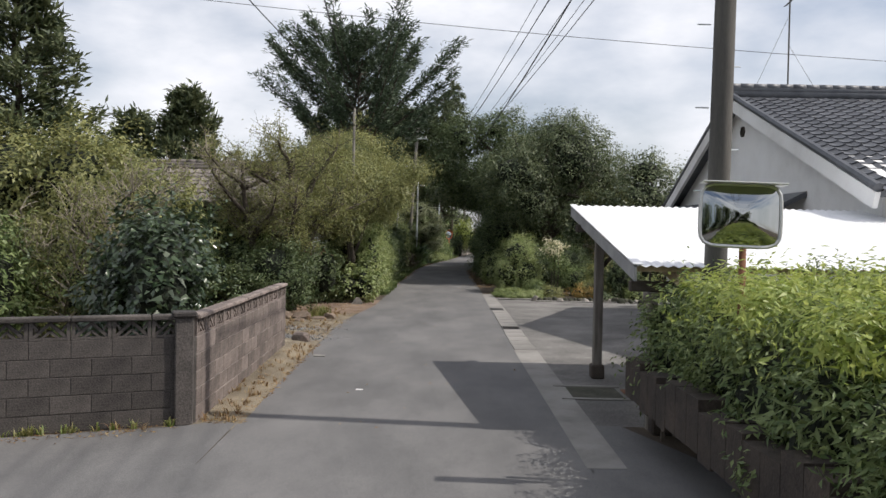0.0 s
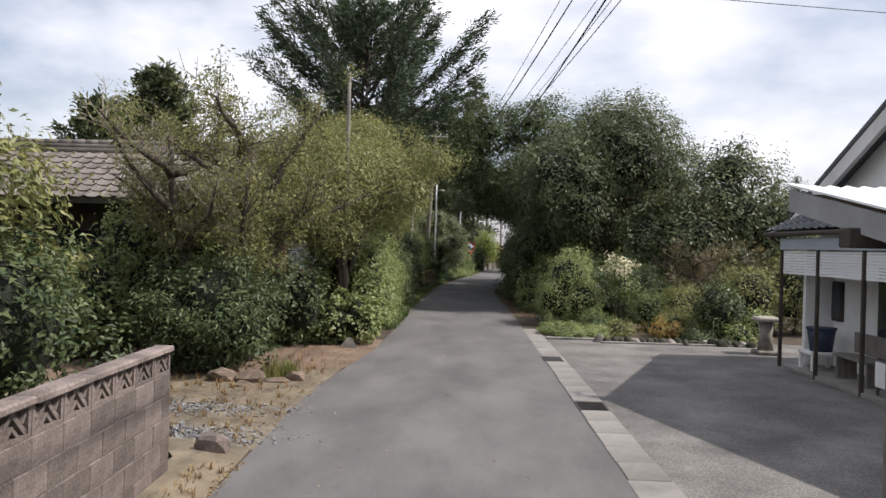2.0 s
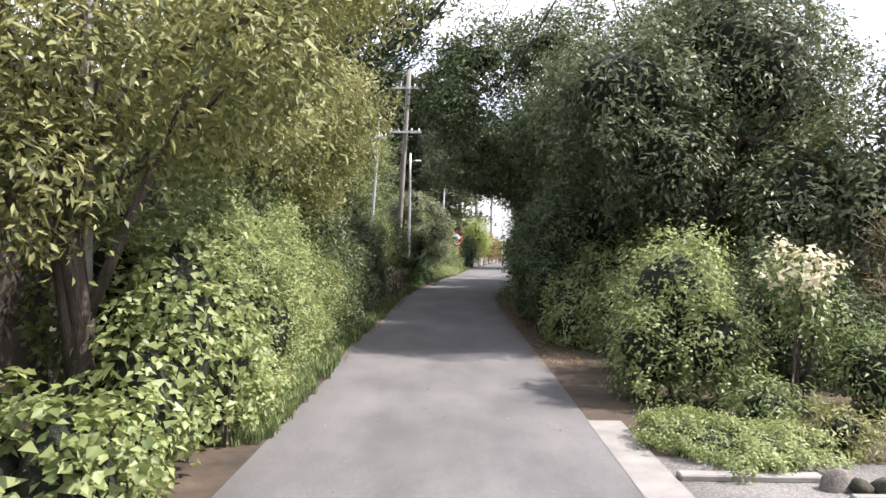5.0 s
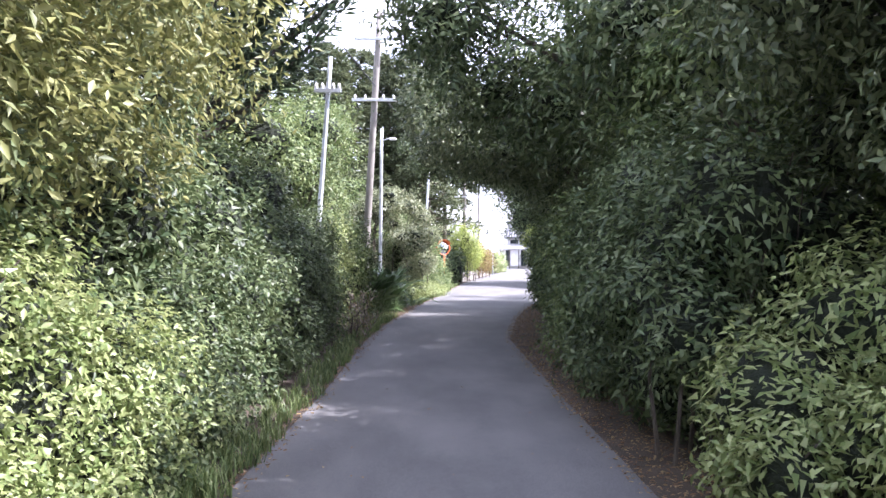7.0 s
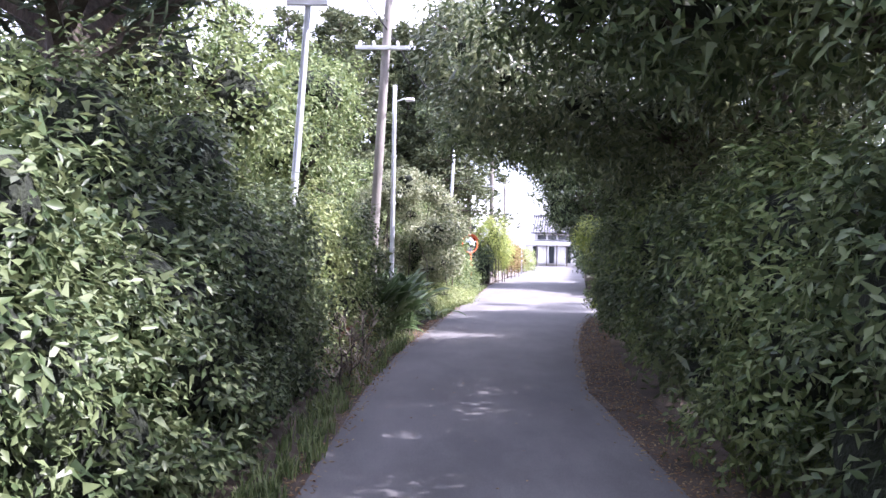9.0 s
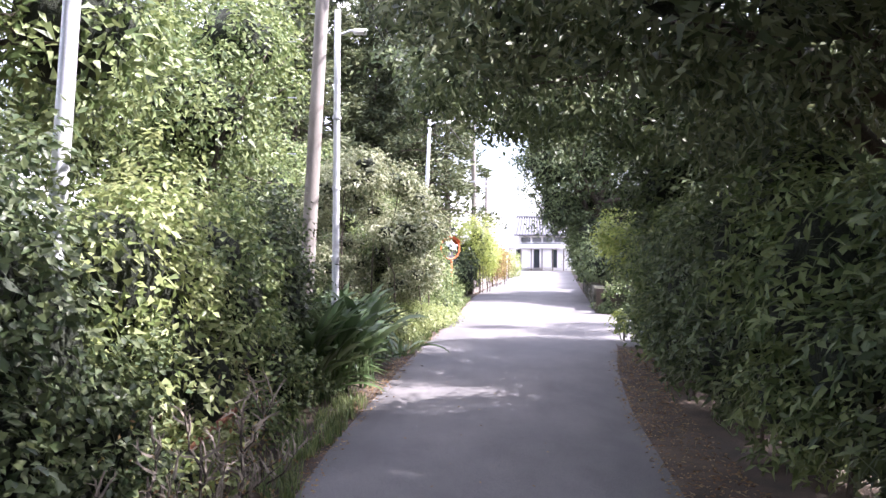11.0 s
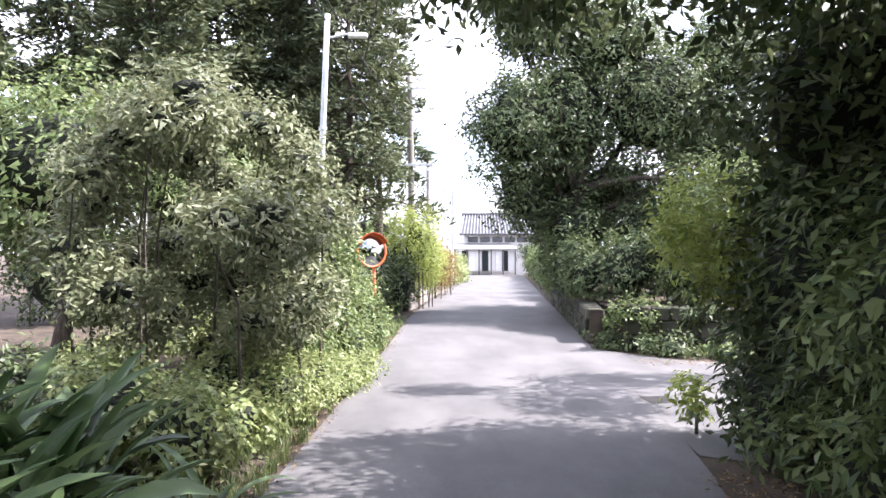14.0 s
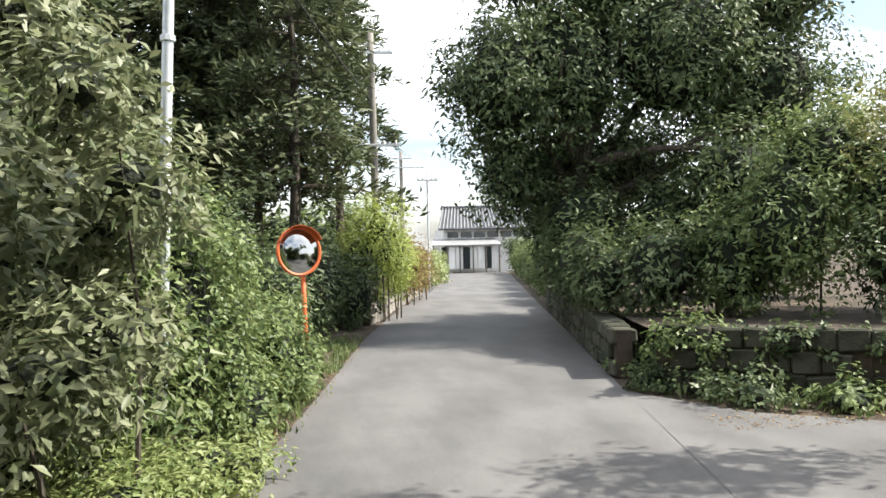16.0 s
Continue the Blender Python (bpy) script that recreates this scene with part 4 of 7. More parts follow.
def ridge_cap(parent, a, b, mat, r=0.09):
    a, b = Vector(a), Vector(b)
    bm = bmesh.new()
    n = int((b - a).length / 0.3)
    for lift, k in ((0.0, 1.25), (0.09, 1.1)):
        tube(bm, [a + Vector((0, 0, lift)), b + Vector((0, 0, lift))], r * k, 8)
    for i in range(n):
        tube(bm, [a.lerp(b, (i + 0.05) / n) + Vector((0, 0, 0.17)), a.lerp(b, (i + 0.95) / n) + Vector((0, 0, 0.17))], r * (0.95 if i % 2 else 0.9), 8)
    part("ridge", bm, mat, parent, "stacked ridge tiles", True)
    part("ridge_end", piped([a + Vector((0, 0, -0.1)), a + Vector((0, 0, 0.12)), a + Vector((0, 0, 0.3))], [0.13, 0.12, 0.06], 8), mat, parent, "round ridge-end tile")


# white house with its gable to the lane
HX, AY, AZ, E0, E1, EZ = 6.9, 18.25, 5.5, 11.8, 23.75, 2.95
house = thing("white_house", (0, 0, 0), "white plastered house with a grey tiled gable roof", "house")
bm = bmesh.new()
gable = [(HX, E0 + 0.5, 0), (HX, E0 + 0.5, EZ + 0.25), (HX, AY, AZ - 0.1), (HX, E1 - 0.5, EZ + 0.25), (HX, E1 - 0.5, 0)]
a = [bm.verts.new(p) for p in gable]
b = [bm.verts.new((p[0] + 8.5, p[1], p[2])) for p in gable]
bm.faces.new(a)
bm.faces.new(b[::-1])
for i in range(5):
    bm.faces.new((a[i], b[i], b[(i + 1) % 5], a[(i + 1) % 5]))
part("wall", bm, white_wall, house)
roof = part("roof_deck", slab_between(slab_between(bmesh.new(), [(HX - 0.35, E0, EZ), (HX + 9, E0, EZ), (HX + 9, AY, AZ), (HX - 0.35, AY, AZ)], 0.1), [(HX - 0.35, AY, AZ), (HX + 9, AY, AZ), (HX + 9, E1, EZ), (HX - 0.35, E1, EZ)], 0.1), tile_mat, house)
slope_up = Vector((0, AY - E0, AZ - EZ))
TILE = tile_mesh(tile_mat)
tile_field(roof, TILE, (HX - 0.3, E0 - 0.06, EZ - 0.03), (1, 0, 0), slope_up, 5.4, slope_up.length)
ridge_cap(house, (HX - 0.4, AY, AZ + 0.05), (HX + 9, AY, AZ + 0.05), tile_mat)
for y0, y1, z0, z1 in ((E0, AY, EZ, AZ), (E1, AY, EZ, AZ)):
    bm = bmesh.new()
    slab_between(bm, [(HX - 0.38, y0, z0 - 0.02), (HX - 0.3, y0, z0 - 0.02), (HX - 0.3, y1, z1 - 0.02), (HX - 0.38, y1, z1 - 0.02)] if y0 < y1 else [(HX - 0.3, y0, z0 - 0.02), (HX - 0.38, y0, z0 - 0.02), (HX - 0.38, y1, z1 - 0.02), (HX - 0.3, y1, z1 - 0.02)], 0.26)
    part("barge_board", bm, white_wall, house, "white plastered barge board")
    part("verge_tiles", piped([(HX - 0.34, y0, z0 + 0.05), (HX - 0.34, y1, z1 + 0.05)], 0.075, 8), tile_mat, house, "grey verge tiles")
bm = bmesh.new()
for k in range(6):
    a_ = k * math.pi / 3
    tube(bm, [(HX - 0.03, AY + 0.07 * math.cos(a_), AZ - 0.82 + 0.07 * math.sin(a_)), (HX + 0.01, AY + 0.07 * math.cos(a_), AZ - 0.82 + 0.07 * math.sin(a_))], 0.06, 8)
part("gable_vent", bm, dark_wood, house, "dark flower-shaped gable vent")
# lean-to roof below the gable, over the porch
lean = part("lean_to_roof", slab_between(bmesh.new(), [(HX - 1.0, 23.3, 2.62), (HX - 1.0, 14.91, 2.62), (HX, 14.91, 3.12), (HX, 23.3, 3.12)], 0.09), tile_mat, house)
up2 = Vector((1.0, 0, 0.5))
tile_field(lean, TILE, (HX - 1.03, 23.24, 2.63), (0, -1, 0), up2, 7.6, up2.length - 0.05)
part("fascia", boxed((HX - 0.98, 18.50, 2.28), (HX - 0.92, 22.72, 2.5), 0.01), plain("blue_grey_fascia", (0.34, 0.38, 0.42), 0.6), house, "blue-grey fascia over the shutters")
part("gutter_pipe", piped([(HX - 1.06, 14.91, 2.58), (HX - 1.06, 23.3, 2.58)], 0.045, 8), dark_wood, house)
part("downpipe", piped([(HX - 1.02, 23.24, 2.58), (HX - 0.8, 23.2, 2.4), (HX - 0.1, 22.6, 2.3)], 0.03, 6), dark_wood, house)
shut = thing("shutter_porch", (0, 0, 0), "half-lowered slatted white roller shutters on the porch", "shutter")
for y0, y1 in ((18.0, 19.5), (19.6, 21.1), (21.2, 22.66)):
    for k in range(9):
        part("slat", boxed((HX - 0.93, y0, 1.82 + k * 0.05), (HX - 0.915, y1, 1.862 + k * 0.05), 0.004), white_metal, shut)
for y in (17.95, 19.55, 21.15, 22.72):
    part("rail", boxed((HX - 0.96, y - 0.03, 0), (HX - 0.9, y + 0.03, 2.3), 0.004), dark_wood, shut, "thin dark porch post")
part("end_wall", boxed((HX - 0.75, 18.44, 0.0), (HX - 0.002, 18.57, 2.5), 0.004), white_wall, house, "white plastered end wall")
part("end_wall", boxed((HX - 0.55, 22.5, 0.0), (HX - 0.002, 22.62, 2.4), 0.004), white_wall, house, "white plastered end wall")
part("plinth", boxed((HX - 0.78, 18.38, 0.0), (HX - 0.004, 18.43, 0.55), 0.004), concrete, house, "grey cement plinth")
part("porch_floor", boxed((HX - 0.95, 18.57, 0.0), (HX - 0.004, 22.48, 0.08), 0.01), concrete, house)
for y0, y1, z0, z1 in ((19.15, 20.82, 0.2, 2.0), (22.10, 23.77, 0.95, 1.7)):
    w_ = part("window", boxed((HX - 0.05, y0, z0), (HX - 0.005, y1, z1), 0.006), dark_wood, house, "dark window frame")
    n_ = 2
    for k in range(n_):
        ya = y0 + 0.05 + k * (y1 - y0 - 0.05) / n_
        part("pane", boxed((HX - 0.06, ya, z0 + 0.05), (HX - 0.052, ya + (y1 - y0 - 0.15) / n_, z1 - 0.05)), dark_glass, w_, "dark reflecting pane")
tub = thing("plastic_tub", (HX - 0.5, 17.05, 0.42), "dark blue plastic tub on a low stand", "tub")
part("tub_body", piped([(0, 0, 0), (0, 0, 0.42)], [0.19, 0.25], 14), plain("navy_plastic", (0.02, 0.03, 0.06), 0.5), tub, "", True)
part("rim", piped([(0, 0, 0.4), (0, 0, 0.44)], 0.265, 14), plain("navy_rim", (0.025, 0.035, 0.07), 0.5), tub)
stand = thing("low_stand", (HX - 0.5, 17.05, 0.08), "white low wooden stand under the tub", "stand")
part("top", boxed((-0.3, -0.3, 0.28), (0.3, 0.3, 0.34), 0.01), white_wall, stand)
for x, y in ((-0.25, -0.25), (0.25, -0.25), (-0.25, 0.25), (0.25, 0.25)):
    part("leg", boxed((x - 0.03, y - 0.03, 0), (x + 0.03, y + 0.03, 0.28)), white_wall, stand)
bench = thing("porch_bench", (HX - 0.5, 15.9, 0.08), "weathered wooden bench on the porch", "bench")
part("seat", boxed((-0.2, -0.6, 0.38), (0.2, 0.6, 0.43), 0.01), grey_wood, bench)
part("backrest", boxed((0.17, -0.6, 0.45), (0.21, 0.6, 0.8), 0.01), grey_wood, bench)
for y in (-0.5, 0.5):
    part("leg", boxed((-0.17, y - 0.03, 0), (0.17, y + 0.03, 0.38), 0.005), grey_wood, bench)
board = thing("notice_board", (HX - 0.85, 14.6, 0.1), "small white board leaning by the porch post", "board")
part("panel", boxed((0, 0, 0.12), (0.03, 0.55, 0.5), 0.006), white_wall, board)
part("leg", boxed((0, 0.05, 0), (0.03, 0.09, 0.12)), dark_wood, board)
part("leg", boxed((0, 0.46, 0), (0.03, 0.5, 0.12)), dark_wood, board)
ant = thing("roof_antenna", (HX + 1.0, AY / STEP, AZ + 0.2), "thin metal television antenna on the roof ridge", "antenna")
part("mast", piped([(0, 0, 0), (0, 0, 2.2)], 0.018, 6), pole_dark, ant)
part("boom", piped([(-0.1, 0, 1.9), (0.35, 0, 2.35)], 0.012, 5), pole_dark, ant)
for k in range(7):
    x = -0.05 + k * 0.06
    part("element", piped([(x, -0.22, 1.95 + k * 0.06), (x, 0.22, 1.95 + k * 0.06)], 0.007, 4), pole_dark, ant)
for z_, dx in ((1.0, 0.7), (1.7, -0.8)):
    part("guy_wire", piped([(0, 0, z_), (dx, 0, -0.1)], 0.005, 3), pole_dark, ant)

# stone lantern and garden edging
lan = thing("stone_pedestal", (6.36, 19.05, 0), "grey stone garden pedestal at the yard's edge", "pedestal")
part("base", boxed((-0.24, -0.24, 0), (0.24, 0.24, 0.1), 0.03), stone_mat, lan)
part("shaft", piped([(0, 0, 0.1), (0, 0, 0.4), (0, 0, 0.72)], [0.17, 0.13, 0.16], 12), stone_mat, lan, "", True)
part("top", boxed((-0.24, -0.24, 0.72), (0.24, 0.24, 0.82), 0.03), stone_mat, lan)
rr = random.Random(5)
for k in range(22):
    x = 3.0 + k * 0.165
    st = thing("edging_stone", (x, 20.15 - 0.05 * (x - 3) + rr.uniform(-0.08, 0.08), 0), "rounded dark stone edging the garden bed", "stone", "garden edging stones")
    part("stone", rock(bmesh.new(), (0, 0, 0.06), (rr.uniform(0.08, 0.16), rr.uniform(0.08, 0.15), rr.uniform(0.05, 0.13)), rr), mossy_stone if k % 5 else stone_mat, st, "", True)
kerb = thing("garden_kerb", (0, 0, 0), "pale concrete kerb at the garden edge", "kerb")
part("kerb_stone", boxed((1.78, 26.09, 0), (3.0, 26.24, 0.06), 0.012), concrete, kerb)
part("kerb_stone", boxed((3.0, 25.60, 0), (6.4, 25.70, 0.05), 0.012), concrete, kerb)
for x, y, sx, sy, sz in ((-3.55, 15.0, 0.26, 0.16, 0.13), (-3.5, 14.68, 0.2, 0.11, 0.06), (-3.12, 15.0, 0.24, 0.09, 0.06), (-3.95, 15.0, 0.24, 0.18, 0.14), (-2.82, 15.15, 0.16, 0.12, 0.1), (-3.35, 15.35, 0.13, 0.12, 0.16)):
    st = thing("garden_rock", (x, y, 0), "tan flat garden rock beside the forecourt", "rock", "forecourt rocks")
    part("stone", rock(bmesh.new(), (0, 0, sz * 0.6), (sx, sy, sz), rr), tan_stone, st)
st = thing("pale_stone", (-2.6, 18.25, 0), "pale triangular stone at the foot of the ivy", "stone")
bm = bmesh.new()
slab_between(bm, [(-0.2, 0, 0), (0.18, 0.02, 0), (0.06, 0.08, 0.2), (-0.05, 0.1, 0.22)], 0.1)
part("stone", bm, stone_mat, st)
st = thing("broken_block", (-2.72, 11.75, 0.0), "broken concrete block lying at the wall's end", "block")
part("block", rock(bmesh.new(), (0, 0, 0.1), (0.19, 0.13, 0.13), rr), block_mat, st)
st = thing("flat_stone", (-2.12, 10.5, 0.012), "flat pale concrete chip at the lane's edge", "stone")
part("stone", box(bmesh.new(), (-0.1, -0.06, 0), (0.1, 0.06, 0.02), 0.006, 0.014), concrete, st)
st = thing("paper_scrap", (-1.1, 8.3, 0.012), "small white scrap lying on the asphalt", "litter")
part("scrap", box(bmesh.new(), (-0.045, -0.03, 0), (0.045, 0.03, 0.006), 0.002, 0.006), white_wall, st)

# ---- hedge with its low wall, convex mirror and pole at the corner ----
low = thing("retaining_wall", (0, 0, 0), "dark brown stained low wall under the hedge", "wall")
bm = bmesh.new()
for k in range(24):
    f0, f1 = k / 24, (k + 1) / 24
    a_, b_ = Vector((2.08, 8.6, 0)).lerp(Vector((2.2, 1.4, 0)), f0), Vector((2.08, 8.6, 0)).lerp(Vector((2.2, 1.4, 0)), f1)
    d_ = (b_ - a_).normalized()
    nrm_ = Vector((-d_.y, d_.x, 0))
    h_ = 0.42 + rr.uniform(-0.03, 0.03)
    slab_between(bm, [a_ + Vector((0, 0, h_)), a_ + nrm_ * 0.25 + Vector((0, 0, h_)), b_ + nrm_ * 0.25 - d_ * 0.01 + Vector((0, 0, h_)), b_ - d_ * 0.01 + Vector((0, 0, h_))], h_)
part("stone_course", bm, dark_wall, low)
part("return", boxed((2.36, 8.5, 0), (4.6, 8.68, 0.34), 0.02), dark_wall, low)


def convex_dish(w_, h_, bulge, round_):
    """A bulging mirror face, round or rounded square, facing -y."""
    bm = bmesh.new()
    rings, n = 10, 40
    prev = None
    for i in range(rings + 1):
        f_ = i / rings
        ring = []
        for k in range(n):
            a_ = 2 * math.pi * k / n
            ca, sa = math.cos(a_), math.sin(a_)
            p_ = 2 if round_ else 6
            m_ = (abs(ca) ** p_ + abs(sa) ** p_) ** (-1 / p_)
            ring.append(bm.verts.new((ca * m_ * f_ * w_ / 2, -bulge * (1 - f_ * f_), sa * m_ * f_ * h_ / 2)) if i else None)
        if i == 0:
            c0 = bm.verts.new((0, -bulge, 0))
        elif prev is None:
            for k in range(n):
                bm.faces.new((c0, ring[k], ring[(k + 1) % n]))
        else:
            for k in range(n):
                bm.faces.new((prev[k], ring[k], ring[(k + 1) % n], prev[(k + 1) % n]))
        if i:
            prev = ring
    bmesh.ops.recalc_face_normals(bm, faces=bm.faces)
    return bm


def rim_ring(w_, h_, r_, round_, y_=0.0):
    pts = []
    for k in range(41):
        a_ = 2 * math.pi * k / 40
        ca, sa = math.cos(a_), math.sin(a_)
        p_ = 2 if round_ else 6
        m_ = (abs(ca) ** p_ + abs(sa) ** p_) ** (-1 / p_)
        pts.append((ca * m_ * w_ / 2, y_, sa * m_ * h_ / 2))
    return piped(pts, r_, 6)


m1 = thing("traffic_mirror", (2.62, 5.2, 0), "rectangular convex traffic mirror on a rusty post", "mirror")
head = part("mirror_glass", convex_dish(0.66, 0.52, 0.06, False), mirror_mat, m1, "convex mirror face", True)
head.matrix_basis = pose(-0.06, -0.09, 2.38, -3, 1.5, -4)
part("rim", rim_ring(0.67, 0.53, 0.016, False), steel_rim, head, "worn steel rim")
bk = convex_dish(0.66, 0.52, -0.05, False)
part("back", bk, grey_paint, head)
part("visor", boxed((-0.35, -0.13, 0.262), (0.35, 0.02, 0.276), 0.004), steel_rim, head, "thin steel visor")
part("post", piped([(0, 0, 0), (0, 0, 2.36)], 0.03, 10), rust, m1, "rusty red-brown post", True)


def utility_pole(place, height, r, mat, label, arms=(), turn=0.0, cat="utility pole", lean=(0, 0)):
    t = thing("utility_pole", place, label, cat, turn=turn)
    part("shaft", piped([(lean[0] * k / 8, lean[1] * k / 8, height * k / 8) for k in range(9)], [r * (1.06 - 0.03 * k) for k in range(9)], 16), mat, t, "", True)
    for z_, half in arms:
        xo = lean[0] * z_ / height
        arm = part("crossarm", boxed((xo - half, -0.05 - r, z_ - 0.045), (xo + half, 0.03 - r, z_ + 0.045), 0.005), pale_steel, t, "galvanised crossarm")
        for k in (-0.85, -0.4, 0.4, 0.85):
            part("insulator", piped([(xo + half * k, -0.01 - r, z_ + 0.04), (xo + half * k, -0.01 - r, z_ + 0.1), (xo + half * k, -0.01 - r, z_ + 0.17)], [0.03, 0.045, 0.02], 8), white_wall, arm, "white porcelain insulator")
    for k in range(int(height / 0.9)):
        z_ = 1.8 + k * 0.45
        if z_ < height - 0.5 and r > 0.09:
            s = 1 if k % 2 else -1
            part("step_bolt", piped([(s * r * 0.8, 0, z_), (s * (r + 0.12), 0, z_)], 0.009, 5), pale_steel, t)
    return t


utility_pole((2.98, 6.6, 0), 9.5, 0.118, pole_dark, "dark weathered utility pole behind the hedge", ((8.4, 0.75), (9.0, 0.75)), lean=(0.12, 0))
utility_pole((-2.47, 42.2, 0), 9.6, 0.115, pole_grey, "grey concrete utility pole beside the lane", ((6.75, 0.72), (8.7, 0.75)), lean=(0.5, 0))
utility_pole((-3.07, 36.3, 0), 6.3, 0.058, pale_steel, "slim white-painted steel pole behind the hedge", ((5.5, 0.3),), lean=(0.41, 0))
utility_pole((3.05, 65.0, 0), 9.6, 0.14, pole_grey, "grey concrete utility pole by the cedars", ((5.7, 0.9), (8.9, 0.75)), lean=(-0.1, 0))
utility_pole((-3.05, 19.9, 0), 6.2, 0.05, pole_grey, "short grey pole among the plum trees")
utility_pole((6.6, 84, 0), 8.5, 0.13, pole_grey, "grey concrete utility pole beside the lane", ((7.4, 1.5), (8.0, 0.7)))
utility_pole((6.2, 72.5, 0), 6.0, 0.05, pale_steel, "slim pale steel pole beside the lane", ((5.3, 0.5),))


def street_lamp(place, height, r, label, lean=0.0, arm=0.45):
    t = thing("street_lamp", place, label, "street lamp")
    part("pole", piped([(lean * k / 6, 0, height * k / 6) for k in range(7)], [r * (1.05 - 0.03 * k) for k in range(7)], 12), pale_steel, t, "", True)
    a_ = part("arm", piped([(lean * 0.93, 0, height - 0.4), (lean * 0.93 + arm * 0.6, 0, height - 0.32), (lean * 0.93 + arm, 0, height - 0.32)], 0.02, 6), pale_steel, t)
    part("lamp_head", boxed((lean * 0.93 + arm * 0.7, -0.06, height - 0.38), (lean * 0.93 + arm * 1.35, 0.06, height - 0.3), 0.02), white_wall, a_, "white lamp head")
    for z_ in (1.9, 3.0, 4.1):
        part("band", piped([(lean * z_ / height, 0, z_), (lean * z_ / height, 0, z_ + 0.05)], r * 1.25, 10), pale_steel, t)
    return t


street_lamp((-1.9, 41.9, 0), 5.8, 0.055, "slim pale blue-grey street lamp among strap-leaved plants", 0.03, 0.35)
street_lamp((-0.42, 49.55, 0), 6.0, 0.055, "slim pale street lamp rising from a bush", 0.25, 0.5)

m2 = thing("traffic_mirror", (0.76, 53.65, 0), "round orange-rimmed convex traffic mirror on an orange post", "mirror")
head = part("mirror_glass", convex_dish(0.68, 0.74, 0.09, True), mirror_mat, m2, "round convex mirror face", True)
head.matrix_basis = pose(-0.04, -0.1, 2.12, -6, 0, 22)
part("rim", rim_ring(0.69, 0.75, 0.028, True), orange_paint, head, "orange rim")
part("back", convex_dish(0.7, 0.76, -0.08, True), orange_paint, head, "orange back", True)
bm = bmesh.new()
rows = []
for k in range(11):
    a0 = radians(25 + 13 * k)
    ca, sa = math.cos(a0), math.sin(a0)
    rows.append([bm.verts.new((r_ * ca, y_, (r_ + 0.03) * sa)) for r_, y_ in ((0.36, 0.02), (0.37, -0.17), (0.376, -0.17), (0.366, 0.02))])
for q_, w_ in zip(rows, rows[1:]):
    for c in range(4):
        bm.faces.new((q_[c], q_[(c + 1) % 4], w_[(c + 1) % 4], w_[c]))
bm.faces.new(rows[0])
bm.faces.new(rows[-1][::-1])
part("visor", bm, orange_paint, head, "orange visor")
part("post", piped([(0.05, 0.02, 0), (0.0, 0.0, 2.1)], 0.038, 10), orange_paint, m2, "orange steel post", True)

# wires along the lane
def wire(a_, b_, sag, r=0.008, name="overhead_wire", label="thin black overhead wire along the lane"):
    a_, b_ = lane(*a_), lane(*b_)
    pts = [a_.lerp(b_, k / 14) - Vector((0, 0, sag * 4 * (k / 14) * (1 - k / 14))) for k in range(15)]
    t = tagged(part(name, piped(pts, r, 4), black_rubber), label, "wire", "overhead wires")
    return t


for k, (dx, z0, z1) in enumerate(((-0.6, 9.1, 9.1), (-0.3, 9.1, 9.1), (0.3, 9.1, 9.1), (0.65, 9.1, 9.1), (-0.6, 8.5, 8.95), (0.5, 8.5, 8.95))):
    wire((3.9 + dx, 6.9, z0), (-0.4 + dx, 63.86, z1), 1.0, 0.009 if k < 4 else 0.012)
    wire((3.9 + dx, 6.9, z0), (9 + dx, -22, z0), 0.6, 0.009)
    wire((-0.4 + dx, 63.86, z1), (6.6 + dx, 83.87, 8.15), 0.4, 0.009)
wire((3.2, 6.9, 8.0), (0.6, 63.86, 7.9), 1.2, 0.018)
wire((-2.1, 42.1, 7.42), (-0.2, 49.55, 5.9), 0.3, 0.014)
wire((-2.1, 42.1, 7.2), (2.85, 63.86, 7.0), 0.4, 0.02)
wire((-2.1, 42.1, 7.2), (-7.5, 12, 10.5), 0.5, 0.02)
wire((-14, 24, 11.6), (40, 26, 9.2), 0.6, 0.012)
wire((-3.05, 19.85, 6.1), (-0.9, -14, 11.5), 0.3, 0.02)

# ---- planting ----
SEED = [100]


def seed():
    SEED[0] += 1
    return SEED[0]


# corner hedge by the carport
blobs = []
for k in range(9):
    y = 6.35 - 0.62 * k
    blobs.append(((2.68 + rr.uniform(-0.05, 0.08), y, 1.0), (0.6, 0.55, 0.72 + 0.07 * math.sin(k * 2.1))))
    blobs.append(((3.5, y - 0.2, 1.1), (0.75, 0.6, 0.74 + 0.06 * math.cos(k * 1.7))))
bush("hedge", (0, 0, 0), blobs[:4] + [((2.5, 6.5, 1.15), (0.38, 0.3, 0.55)), ((2.5, 6.35, 0.75), (0.36, 0.3, 0.5))], "dark green clipped hedge at the corner", "hedge", leaf_mid, (0.055, 0.022), 2.1, 14, 0.1, seed(), "", 0.88, spread=0.6)
bush("hedge", (0, 0, 0), blobs[4:], "green hedge along the lane corner", "hedge", leaf_mid, (0.06, 0.022), 2.0, 14, 0.1, seed(), "", 0.88, spread=0.6)
# brighter leaves over the hedge: its sunlit top, put into the colour
bush("sunlit_hedge_top", (0, 0, 0), [((2.85 + 0.25 * math.sin(k * 2.7), 5.9 - 0.6 * k, 1.62), (0.5, 0.42, 0.26)) for k in range(8)] + [((3.6, 5.4 - 0.8 * k, 1.68), (0.6, 0.5, 0.28)) for k in range(5)], "lime leaf layer that paints sunlight on the hedge top", "hedge", leaf_bright, (0.06, 0.02), 1.5, 12, 0.13, seed(), "", 0, stems=0, spread=0.6)
